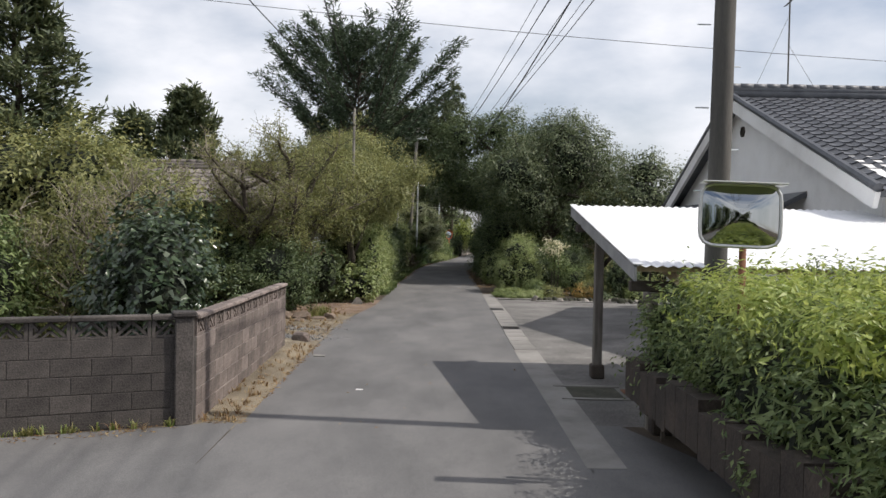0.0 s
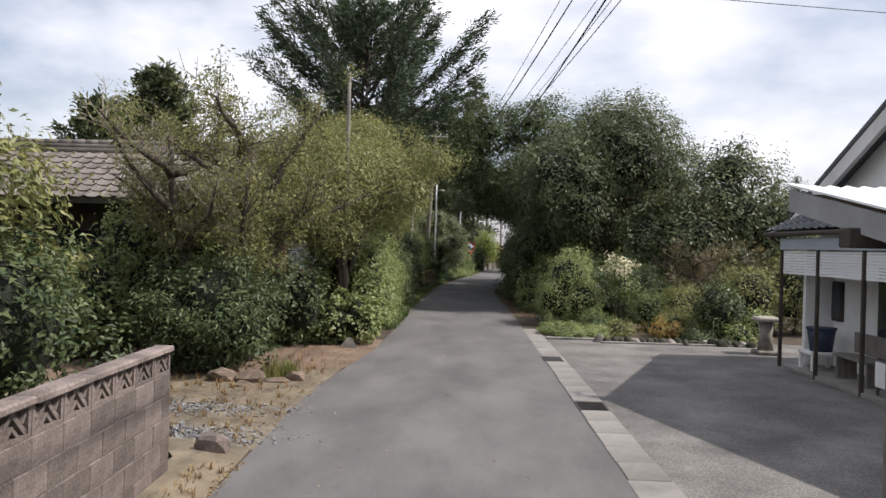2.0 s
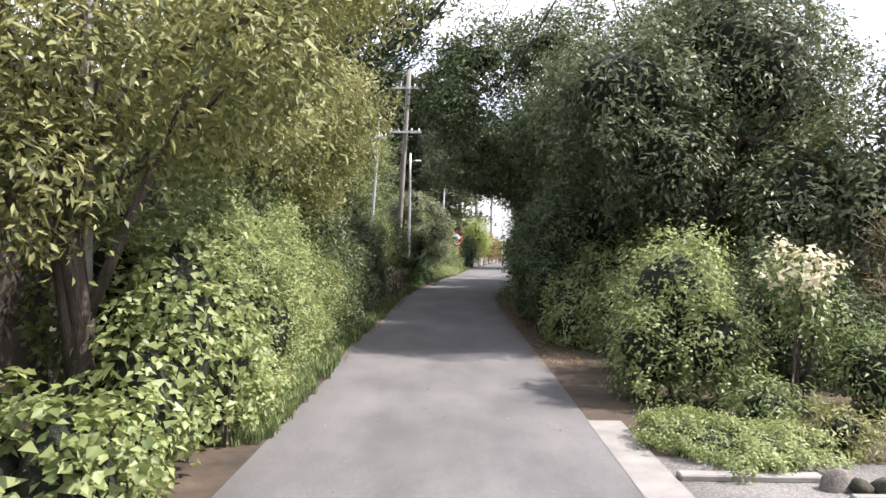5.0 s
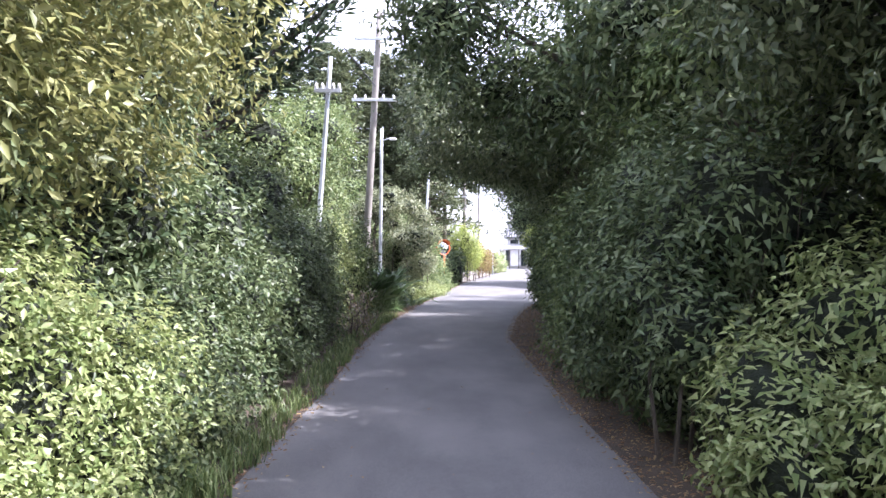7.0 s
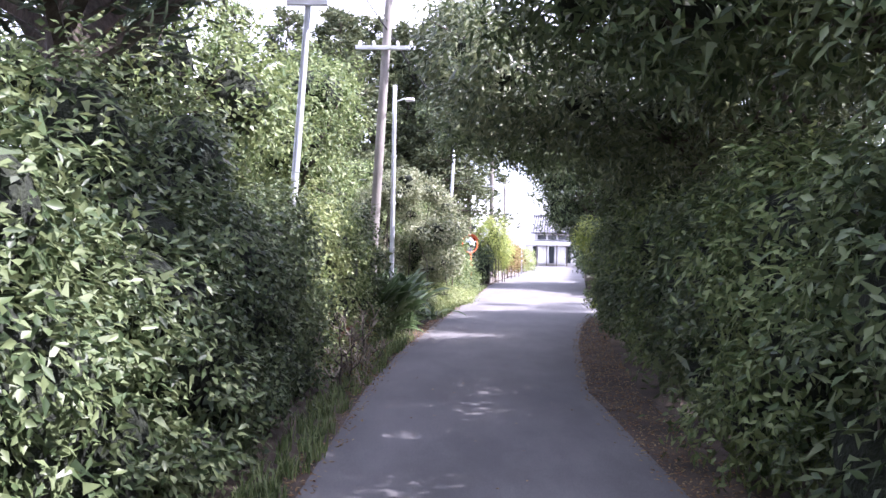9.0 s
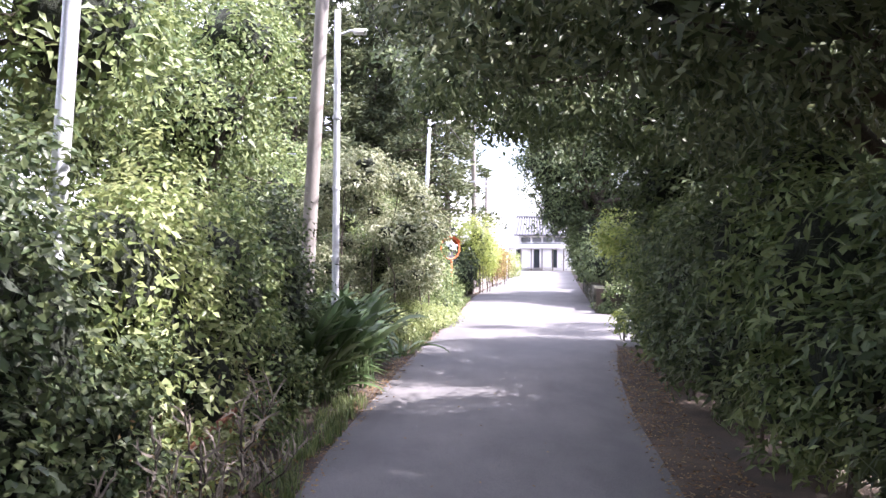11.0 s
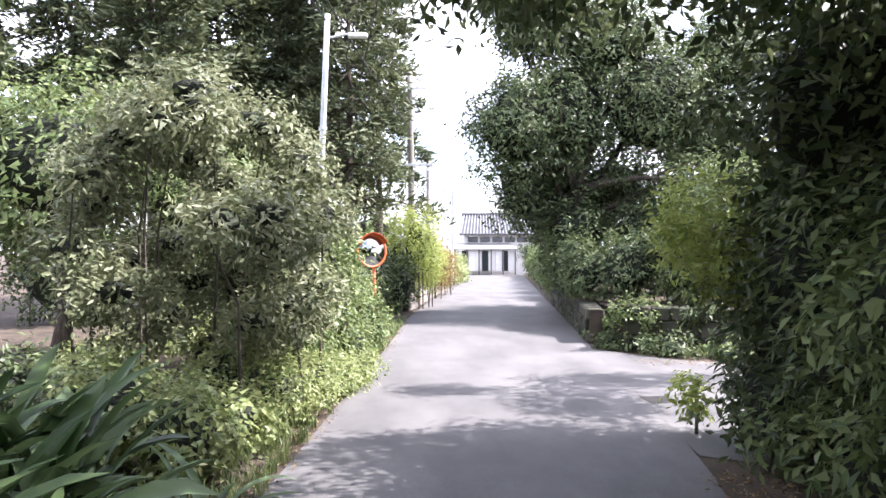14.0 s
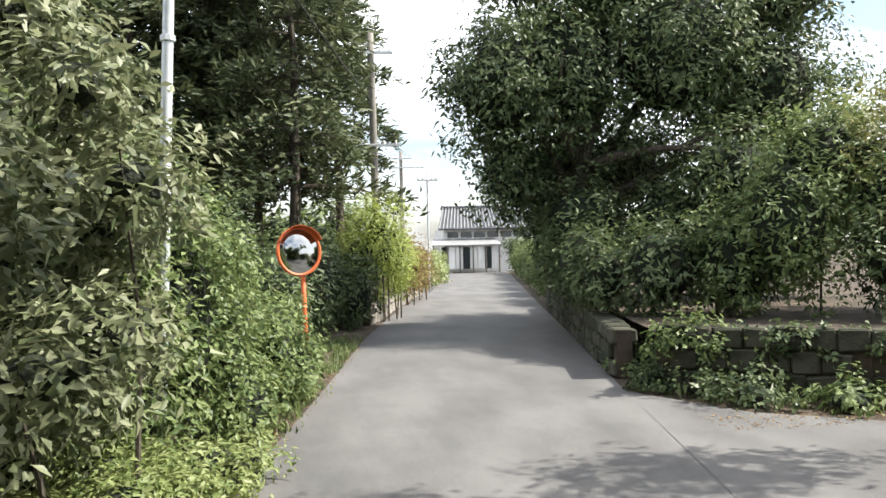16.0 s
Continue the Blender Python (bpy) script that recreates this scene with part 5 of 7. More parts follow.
bush("hedge", (0, 0, 0), [((3.2 + 0.7 * k, 6.25 - 0.1 * k, 1.15), (0.5, 0.35, 0.62)) for k in range(5)], "dark green clipped hedge beside the carport", "hedge", leaf_dark, (0.055, 0.024), 1.7, 14, 0.1, seed())

# garden behind the block wall
bush("camellia_bush", (-3.95, 8.5, 0), [((0, 0, 1.65), (0.75, 0.8, 1.15)), ((0.25, -0.5, 1.4), (0.58, 0.6, 0.9)), ((-0.6, 0.2, 1.2), (0.7, 0.7, 1.0))], "glossy dark green camellia behind the block wall", "bush", leaf_camellia, (0.085, 0.048), 1.9, 12, 0.16, seed())
twiggy_tree("bare_shrub", (-5.0, 9.6, 0), 4.4, 0.06, "tall sparse shrub with brown twigs and yellowing leaves", leaf_olive, seed(), 1.5, 6500, (0.06, 0.026), arms=12, twig_up=1.4, twigs=26, first=0.12)
twiggy_tree("bare_shrub", (-6.4, 10.4, 0), 4.0, 0.06, "tall sparse shrub with brown twigs and yellowing leaves", leaf_olive, seed(), 1.5, 7000, (0.07, 0.03), arms=12, twig_up=1.2, twigs=24, first=0.1)
bush("garden_bush", (-7.6, 9.6, 0), [((0, 0, 1.3), (1.3, 1.1, 1.3)), ((-2.2, 0.4, 1.5), (1.5, 1.2, 1.7)), ((1.6, 1.0, 1.0), (0.9, 0.8, 1.1))], "olive green mixed garden shrubs behind the wall", "bush", leaf_mid, (0.08, 0.035), 1.6, 14, 0.2, seed())
crown_tree("garden_tree", (-8.0, 13.2, 0), 5.2, 0.14, [((0, 0, 3.0), (1.6, 1.4, 1.8)), ((1.6, -0.6, 2.6), (1.3, 1.2, 1.4)), ((-1.8, 0, 3.2), (1.6, 1.4, 1.6)), ((0.6, -0.8, 1.4), (1.5, 1.1, 1.2))], "olive green garden tree behind the wall", leaf_olive, (0.1, 0.045), 1.5, 14, 0.24, seed())
bush("garden_bush", (-5.6, 12.6, 0), [((0, 0, 1.1), (1.1, 0.9, 1.3)), ((-1.4, 0.4, 1.3), (1.2, 0.9, 1.4)), ((-3.2, 0.4, 1.2), (1.3, 0.9, 1.3))], "dark shrubs in the shade of the garden", "bush", leaf_dark, (0.08, 0.04), 1.5, 14, 0.18, seed())
conifer("cypress_tree", (-10.6, 15.0, 0), 8.6, 0.2, 2.6, "dark green cypress at the edge of the garden", leaf_cedar, seed(), 0.08, 0.55, 60, (0.3, 0.08), 55)
conifer("hill_conifer", (-13.2, 31, 0), 9.0, 0.2, 2.2, "dense pointed conifer beyond the garden", leaf_cedar, seed(), 0.05, 0.9, 60, (0.4, 0.13), 40, power=0.55)
conifer("hill_conifer", (-17, 33, 0), 8.0, 0.2, 2.4, "dense pointed conifer beyond the garden", leaf_cedar, seed(), 0.05, 0.9, 50, (0.4, 0.14), 36, power=0.55)
bush("round_shrub", (-4.35, 15.75, 0), [((0, 0, 1.05), (1.0, 0.95, 1.1)), ((0.35, -0.15, 0.8), (0.75, 0.75, 0.8)), ((-0.7, 0.1, 0.9), (0.8, 0.8, 0.95))], "broad rounded green shrub above the forecourt rocks", "bush", leaf_dark, (0.075, 0.03), 2.2, 14, 0.15, seed())
bush("garden_bush", (-5.7, 16.7, 0), [((0, 0, 1.2), (1.2, 0.7, 1.3)), ((0.5, -0.1, 2.15), (0.8, 0.5, 0.6)), ((-0.6, 0, 2.2), (0.7, 0.5, 0.6)), ((-1.5, -0.2, 1.05), (1.2, 0.7, 1.2))], "bright yellow-green shrub before the old house", "bush", leaf_lime, (0.075, 0.032), 1.6, 14, 0.16, seed())
bush("garden_bush", (-8.6, 15.6, 0), [((0, 0, 1.3), (1.4, 0.8, 1.5)), ((-2.0, 0, 1.4), (1.5, 0.9, 1.6))], "dark green shrubs before the old house", "bush", leaf_dark, (0.085, 0.04), 1.5, 14, 0.18, seed())
twiggy_tree("plum_tree", (-4.25, 16.6, 0), 6.6, 0.19, "old plum tree with bent limbs and yellow-green leaves", leaf_olive, seed(), 2.7, 19000, (0.075, 0.03), arms=11, twig_up=0.75, twigs=30, first=0.34, lean=(0.1, 0.0), leaf_spread=0.26, twig_mat=bark)
twiggy_tree("plum_tree", (-4.95, 16.2, 0), 6.4, 0.13, "leaning plum tree with many thin upright twigs", leaf_olive, seed(), 1.9, 8000, (0.065, 0.026), arms=8, twig_up=0.9, twigs=40, first=0.55, lean=(-0.5, -0.2))
crown_tree("olive_tree", (-3.1, 19.8, 0), 5.4, 0.12, [((0.1, 0, 3.7), (1.3, 1.3, 1.2)), ((0.75, 0.4, 3.3), (1.0, 1.1, 0.9)), ((-1.1, 0, 3.8), (1.3, 1.3, 1.3)), ((0.0, 1.6, 3.9), (1.3, 1.3, 1.1)), ((-0.2, -0.3, 2.5), (1.0, 0.7, 0.6)), ((-1.3, -0.2, 2.6), (0.9, 0.7, 0.7)), ((1.35, 0.3, 3.55), (0.75, 0.9, 0.75)), ((1.9, 0.5, 4.25), (0.85, 0.8, 0.45))], "olive-brown leafy tree leaning over the lane", leaf_olive, (0.075, 0.026), 1.25, 14, 0.26, seed(), shrink=0.0, limbs=12, inner=0.7, fork=0.25)
crown_tree("maple_tree", (-4.1, 18.9, 0), 2.2, 0.04, [((0.3, 0, 1.5), (0.15, 0.15, 0.16)), ((0.4, 0.1, 1.3), (0.12, 0.12, 0.14))], "small maple with faded pink-red leaves", leaf_pink, (0.05, 0.04), 0.55, 12, 0.14, seed(), shrink=0.0, limbs=5)
bush("ivy_clump", (-3.0, 18.75, 0), [((0, 0, 0.5), (0.62, 0.42, 0.62)), ((0.5, 0.05, 0.55), (0.5, 0.42, 0.65)), ((-0.7, 0.05, 0.45), (0.55, 0.4, 0.6))], "low clump of ivy with pale shining leaves", "ivy", leaf_lime, (0.065, 0.055), 2.4, 14, 0.09, seed(), spread=0.5)
bush("ivy_column", (-2.55, 20.4, 0), [((0, 0, 1.2), (0.5, 0.7, 1.35)), ((0.1, 0.7, 1.0), (0.45, 0.6, 1.2)), ((0.0, -0.6, 0.7), (0.45, 0.5, 0.8)), ((-0.7, 0.2, 1.2), (0.6, 0.7, 1.3))], "tall ivy-covered stump beside the lane", "ivy", leaf_lime, (0.065, 0.045), 2.2, 14, 0.11, seed())
bush("shade_bush", (-4.3, 18.05, 0), [((0, 0, 0.95), (0.9, 0.5, 1.15)), ((0.7, 0.2, 0.95), (0.6, 0.4, 1.05)), ((-1.4, -0.2, 1.0), (1.0, 0.5, 1.2)), ((-3.0, -0.4, 1.1), (1.1, 0.6, 1.2))], "dark shrub in deep shade beside the ivy", "bush", leaf_dark, (0.08, 0.04), 1.3, 14, 0.16, seed())

# old house behind the plum trees
old = thing("old_house", (0, 18.2, 0), "old dark wooden house with a brown tiled roof", "house")
part("wall", boxed((-14, 0.00, 0), (-5.2, 5.80, 2.9), 0.02), dark_wood, old)
deck = part("roof_deck", slab_between(slab_between(bmesh.new(), [(-14.6, -0.90, 2.95), (-4.7, -0.90, 2.95), (-4.9, 1.20, 4.1), (-14.6, 1.20, 4.1)], 0.12), [(-14.6, 1.20, 4.1), (-4.9, 1.20, 4.1), (-4.7, 5.30, 2.9), (-14.6, 5.30, 2.9)], 0.12), brown_tile, old)
BTILE = tile_mesh(brown_tile)
up3 = Vector((0, 2.1, 1.15))
tile_field(deck, BTILE, (-11.6, -0.95, 2.93), (1, 0, 0), up3, 6.75, up3.length)
ridge_cap(old, (-4.85, 1.20, 4.12), (-14.6, 1.20, 4.12), brown_tile, 0.08)
for k in range(4):
    part("window", boxed((-7.2 - 1.6 * k, -0.05, 1.0), (-6.0 - 1.6 * k, -0.00, 2.3), 0.01), dark_glass, old, "dark window")

screen = thing("garden_screen", (0, 0, 0), "salmon-red painted board screen behind the maple", "screen")
part("panel", boxed((-4.92, 24.09, 0), (-4.64, 24.15, 2.6), 0.008), salmon_paint, screen)
part("panel", boxed((-4.44, 24.09, 0), (-4.12, 24.15, 2.35), 0.008), salmon_paint, screen)
part("rail", boxed((-4.95, 24.15, 1.1), (-4.1, 24.20, 1.18), 0.006), dark_wood, screen)

# garden bed beyond the yard
bush("clipped_bush", (2.75, 23.2, 0), [((0, 0, 1.3), (0.75, 0.7, 1.0)), ((0.3, -0.4, 0.75), (0.65, 0.6, 0.75)), ((-0.4, -0.3, 0.7), (0.6, 0.55, 0.7))], "rounded yellow-green bush in the garden bed", "bush", leaf_lime, (0.06, 0.026), 1.9, 14, 0.14, seed(), shrink=0.8)
bush("ground_cover", (2.45, 21.2, 0), [((0, 0, 0.1), (0.72, 0.75, 0.2)), ((0.4, -0.2, 0.1), (0.55, 0.5, 0.17))], "low bright green mat of ground cover", "ground cover", leaf_lime, (0.035, 0.018), 2.8, 14, 0.06, seed(), stems=0)
bush("flower_bush", (4.0, 22.6, 0), [((0, 0, 1.55), (0.5, 0.45, 0.45)), ((0.2, 0.1, 1.1), (0.4, 0.4, 0.5))], "leggy bush with pale yellow blossoms", "bush", leaf_mid, (0.06, 0.03), 1.0, 12, 0.14, seed(), shrink=0)
bush("blossom_cluster", (4.0, 22.6, 0), [((0, -0.1, 1.7), (0.5, 0.45, 0.4))], "pale yellow blossoms on a leggy bush", "flowers", leaf_white, (0.05, 0.045), 0.35, 8, 0.1, seed(), shrink=0, stems=0)
bush("orange_flowers", (4.55, 20.75, 0), [((0, 0, 0.28), (0.3, 0.25, 0.22)), ((0.35, 0.1, 0.22), (0.22, 0.2, 0.16))], "clump of orange flowers behind the edging stones", "flowers", leaf_orange, (0.05, 0.022), 1.8, 12, 0.09, seed(), stems=0, shrink=0.6)
for x, y, h_, m_, lab in ((3.3, 21.9, 0.5, leaf_mid, "small grey-green bed plant"), (3.7, 21.2, 0.4, leaf_olive, "low tawny bed plant"), (5.1, 21.3, 0.7, leaf_olive, "tawny mounded bed plant"), (5.4, 20.5, 0.32, leaf_dark, "low dark creeping juniper"), (4.9, 22.4, 1.1, leaf_mid, "loose green garden shrub"), (5.7, 22.2, 1.3, leaf_olive, "loose brownish garden shrub"), (3.3, 24.4, 1.8, leaf_dark, "dark shrub under the large trees"), (4.9, 24.3, 2.0, leaf_dark, "dark shrub under the large trees")):
    bush("garden_plant", (x, y, 0), [((0, 0, h_ * 0.5), (h_ * 0.5 + 0.18, h_ * 0.45 + 0.15, h_ * 0.55)), ((h_ * 0.4, 0.1, h_ * 0.4), (h_ * 0.4 + 0.1, h_ * 0.35 + 0.1, h_ * 0.45))], lab, "plant", m_, (0.055, 0.02), 1.6, 12, 0.12, seed(), shrink=0.75)
bush("blue_green_bush", (6.0, 20.9, 0), [((0, 0, 0.8), (0.62, 0.5, 0.8)), ((0.4, 0.1, 0.6), (0.5, 0.45, 0.6))], "upright blue-green shrub at the yard's edge", "bush", leaf_dark, (0.09, 0.03), 1.9, 14, 0.14, seed())
bush("pale_plant", (6.4, 20.4, 0), [((0, 0, 0.25), (0.4, 0.25, 0.3)), ((0.5, 0.3, 0.4), (0.35, 0.3, 0.45))], "pale yellow-green plants beside the pedestal", "plant", leaf_lime, (0.06, 0.03), 1.8, 12, 0.1, seed(), stems=0)
bush("garden_bush", (7.5, 22.2, 0), [((0, 0, 1.0), (0.9, 0.7, 1.1)), ((1.3, 0.3, 1.2), (1.0, 0.8, 1.3)), ((2.8, 0.4, 1.1), (1.1, 0.8, 1.2))], "yellow-green shrubs beyond the yard", "bush", leaf_olive, (0.07, 0.03), 1.5, 14, 0.18, seed())
twiggy_tree("bare_shrub", (6.6, 24.0, 0), 3.4, 0.07, "brownish half-bare shrub in the garden", leaf_brown, seed(), 1.5, 6000, (0.05, 0.022), arms=12, twig_up=0.8, twigs=30, first=0.15)
twiggy_tree("bare_shrub", (8.6, 24.6, 0), 3.2, 0.07, "brownish half-bare shrub in the garden", leaf_brown, seed(), 1.4, 4000, (0.05, 0.022), arms=10, twig_up=0.8, twigs=28, first=0.15)

# large trees on the right
crown_tree("evergreen_oak", (4.65, 27.8, 0), 7.5, 0.26, [((-0.77, -0.2, 4.96), (2.05, 1.98, 2.16)), ((0.99, -0.6, 5.62), (2.05, 1.98, 2.16)), ((2.2, 0.2, 4.74), (1.73, 1.66, 1.94)), ((-1.76, 0.2, 4.85), (1.62, 1.56, 1.73)), ((-0.99, -1.4, 3.7), (1.3, 1.14, 1.4)), ((-0.77, 2.6, 5.51), (1.51, 1.04, 1.4)), ((1.32, -2, 2.76), (1.4, 1.14, 1.4)), ((0.44, 0.4, 6.72), (1.73, 1.66, 1.3)), ((-1.76, -1.5, 4.85), (1.51, 1.25, 1.3))], "large evergreen oak arching over the lane", leaf_oak, (0.1, 0.04), 1.5, 14, 0.24, seed(), limbs=12)
crown_tree("evergreen_oak", (8.2, 25.4, 0), 6.2, 0.2, [((0, 0, 3.6), (1.8, 1.6, 1.8)), ((-1.1, -0.6, 2.6), (1.4, 1.2, 1.5)), ((1.5, 0, 3.0), (1.5, 1.4, 1.6)), ((0.1, 0.2, 4.9), (1.2, 1.2, 1.0))], "dark evergreen tree behind the garden bed", leaf_oak, (0.11, 0.05), 1.3, 14, 0.28, seed())
twiggy_tree("persimmon_tree", (7.3, 26.2, 0), 5.6, 0.1, "open-crowned tree with thin leaves against the sky", leaf_olive, seed(), 2.0, 16000, (0.09, 0.045), arms=11, twig_up=0.7, twigs=24, first=0.35)
twiggy_tree("pine_tree", (15.6, 36, 0), 8.6, 0.2, "dark open pine with crooked limbs against the sky", leaf_fir, seed(), 2.6, 16000, (0.16, 0.02), arms=11, twig_up=0.25, twigs=20, first=0.42, twig_mat=bark)
crown_tree("far_tree", (12.5, 34, 0), 5.5, 0.2, [((0, 0, 3.0), (2.4, 1.8, 2.0)), ((2.6, 0.5, 2.6), (2.2, 1.8, 1.8)), ((-2.5, 0, 2.8), (1.9, 1.7, 1.9))], "bushy green trees beyond the yard", leaf_mid, (0.16, 0.08), 1.2, 12, 0.3, seed())
bush("lime_bush", (2.75, 27.3, 0), [((-0.5, 0, 0.75), (0.75, 0.7, 0.75)), ((0.2, 0.1, 1.35), (0.75, 0.6, 0.7)), ((1.1, -0.1, 1.55), (0.9, 0.7, 0.75)), ((0.9, -0.4, 0.7), (0.8, 0.6, 0.7)), ((2.1, 0, 1.3), (0.8, 0.7, 0.9)), ((0.2, -1.0, 0.7), (0.75, 0.8, 0.8)), ((1.2, -1.1, 1.25), (0.9, 0.8, 0.85))], "bright yellow-green bush at the shady lane's mouth", "bush", leaf_lime, (0.075, 0.03), 2.0, 14, 0.16, seed(), spread=0.6)
bush("lime_bush", (2.05, 26.9, 0), [((0, 0, 0.42), (0.45, 0.45, 0.45)), ((0.6, -0.1, 0.6), (0.6, 0.5, 0.55))], "low yellow-green bush at the shady lane's mouth", "bush", leaf_lime, (0.07, 0.03), 2.0, 14, 0.13, seed(), spread=0.6)

bush("lane_thicket", (4.4, 29.2, 0), [((-0.6, 0, 1.6), (1.3, 0.9, 1.7)), ((1.2, -0.2, 1.9), (1.4, 0.9, 1.9)), ((3.0, -0.4, 1.8), (1.4, 0.9, 1.9)), ((0.2, 0, 3.2), (1.6, 0.9, 1.0))], "shrubs under the large oak", "thicket", leaf_dark, (0.1, 0.04), 1.7, 14, 0.18, seed())

crown_tree("evergreen_oak", (5.2, 29.7, 0), 6.4, 0.2, [((-0.8, 0, 4.4), (1.8, 1.5, 1.4)), ((0.9, -0.5, 4.6), (1.7, 1.5, 1.5)), ((0.1, 1.3, 5.2), (1.9, 1.4, 1.4)), ((-1.9, 0.9, 4.2), (1.3, 1.3, 1.1)), ((2.0, 0.8, 3.6), (1.5, 1.4, 1.6)), ((0.2, -0.9, 3.2), (1.6, 1.1, 1.2))], "evergreen oak between the hedge and the large oak", leaf_mid, (0.12, 0.048), 1.5, 14, 0.27, seed(), limbs=10, shrink=0.55, inner=0.5, depth=1.2)

bush("lane_thicket", (6.9, 33.4, 0), [((0, 0, 2.2), (1.8, 1.3, 2.3)), ((-1.2, -0.6, 3.2), (1.4, 1.1, 1.2)), ((1.8, 0.3, 2.6), (1.6, 1.2, 2.0))], "dark shrubs behind the lane hedge", "thicket", leaf_dark, (0.12, 0.05), 1.4, 14, 0.2, 977)

# hedge banks along the shady lane
FACE_R = [(25, 1.55), (27, 1.2), (31.6, 1.1), (34, 1.55), (36, 1.95), (38, 2.1), (41.4, 2.6), (43.2, 3.05), (45.4, 3.7)]
y = 28.9
k = 1
while y < 45.0:
    x = edge(FACE_R, y)
    top = 2.9 + 0.35 * math.sin(y * 1.3)
    bl = [((1.0, 0, 1.75), (0.95, 1.15, 1.25 + 0.1 * math.sin(y))), ((0.95, 0.3, 0.7), (0.75, 1.0, 0.8)), ((1.3, -0.4, top - 0.5), (0.9, 1.0, 0.9)), ((0.75, -0.6, 1.25), (0.6, 0.6, 0.7))]
    end = y > 43.2
    bush("hedge_bush", (x, y, 0), bl, "dense glossy evergreen hedge overhanging the lane" if not end else "yellow-tipped evergreen hedge at the turning", "hedge", leaf_dark if k % 3 else leaf_mid, (0.08, 0.032) if y < 33 else (0.105, 0.04), 1.9, 14, 0.16, seed(), "lane hedge", 0.85, keep=(lambda q: q[:, 0] < 1.5))
    y += 1.75
    k += 1
bush("hedge_bush", (4.95, 45.4, 0), [((0, 0, 1.5), (0.95, 0.95, 1.5)), ((-0.1, 0.15, 0.7), (0.85, 0.8, 0.75)), ((0.2, -0.3, 2.9), (1.1, 1.0, 1.2)), ((-0.4, -0.9, 3.4), (1.1, 0.9, 1.1)), ((1.6, -0.5, 1.5), (1.1, 0.8, 1.5))], "dark evergreen hedge end at the turning", "hedge", leaf_dark, (0.1, 0.05), 2.1, 14, 0.15, seed(), "lane hedge")
bush("yellow_shrub", (4.1, 46.2, 0), [((0, 0, 0.45), (0.22, 0.2, 0.3))], "small yellow-green shrub at the hedge's foot", "bush", leaf_bright, (0.07, 0.04), 1.8, 12, 0.1, seed(), stems=1, shrink=0)
ls = bush("lime_shoots", (3.6, 45.4, 0), [((-0.05, 0, 2.35), (0.34, 0.36, 0.5)), ((0.2, -0.2, 2.0), (0.34, 0.34, 0.42)), ((0.5, 0.1, 2.4), (0.3, 0.3, 0.5))], "bright lime shoots leaning out of the hedge end", "bush", leaf_bright, (0.08, 0.03), 1.7, 12, 0.14, seed(), shrink=0, stems=0)
part("stem", piped([(1.2, 0.0, 0), (1.1, 0.02, 1.2), (0.3, 0.0, 2.1)], [0.03, 0.025, 0.01], 6), bark, ls)
bush("hedge_bush", (6.6, 43.4, 0), [((0, 0, 1.5), (1.4, 0.9, 1.7)), ((1.6, -0.7, 1.6), (1.4, 0.9, 1.8)), ((3.6, -1.6, 1.6), (1.6, 0.9, 1.8))], "dark evergreen hedge along the turning", "hedge", leaf_dark, (0.11, 0.05), 1.5, 14, 0.17, seed(), "lane hedge")
crown_tree("evergreen_oak", (4.9, 33.0, 0), 7.5, 0.24, [((-1.6, 0, 5.0), (2.4, 2.1, 1.9)), ((0.6, -0.6, 5.4), (2.2, 2.2, 2.0)), ((-2.9, 0.6, 4.6), (1.5, 1.6, 1.3)), ((-0.8, 1.2, 6.3), (2.1, 2.0, 1.5)), ((-1.5, -1.5, 3.9), (1.5, 1.2, 1.1)), ((-2.6, 2.6, 5.2), (1.6, 1.4, 1.1)), ((-4.0, 1.7, 5.0), (1.3, 1.5, 1.0)), ((-5.2, 0.2, 6.0), (1.2, 1.4, 1.1)), ((-4.2, 0.3, 7.4), (1.8, 1.7, 1.3)), ((-2.2, 0.2, 7.8), (1.9, 1.8, 1.3)), ((-0.6, -2.4, 5.3), (1.9, 1.2, 1.9)), ((1.4, -2.2, 5.4), (1.7, 1.2, 1.9)), ((-2.6, -1.9, 5.2), (1.3, 1.1, 1.2))], "large dark evergreen oak arching over the lane", leaf_dark, (0.12, 0.045), 1.5, 14, 0.28, seed(), limbs=12, shrink=0.5, inner=0.5, depth=1.2)
crown_tree("evergreen_oak", (5.2, 38.2, 0), 7.2, 0.24, [((-1.4, -1.5, 5.2), (1.8, 1.3, 1.4)), ((0.8, -1.6, 5.3), (1.7, 1.3, 1.5)), ((-1.9, 0, 4.6), (2.2, 2.0, 1.6)), ((0.2, 0.4, 5.2), (2.3, 2.2, 1.9)), ((-3.4, -0.4, 4.5), (1.5, 1.6, 1.1)), ((-4.9, -0.3, 4.9), (1.1, 1.2, 0.9)), ((-1.2, 1.6, 4.2), (1.7, 1.3, 1.3)), ((-1.0, 0, 6.2), (2.0, 2.0, 1.3)), ((-5.3, 1.8, 6.0), (1.6, 1.6, 1.3)), ((-3.9, 2.4, 5.6), (1.7, 1.4, 1.2)), ((-4.6, 1.7, 4.9), (1.3, 1.4, 0.9))], "large dark evergreen oak arching over the lane", leaf_oak, (0.12, 0.045), 1.6, 14, 0.28, seed(), limbs=14, shrink=0.5, inner=0.5, depth=1.3)
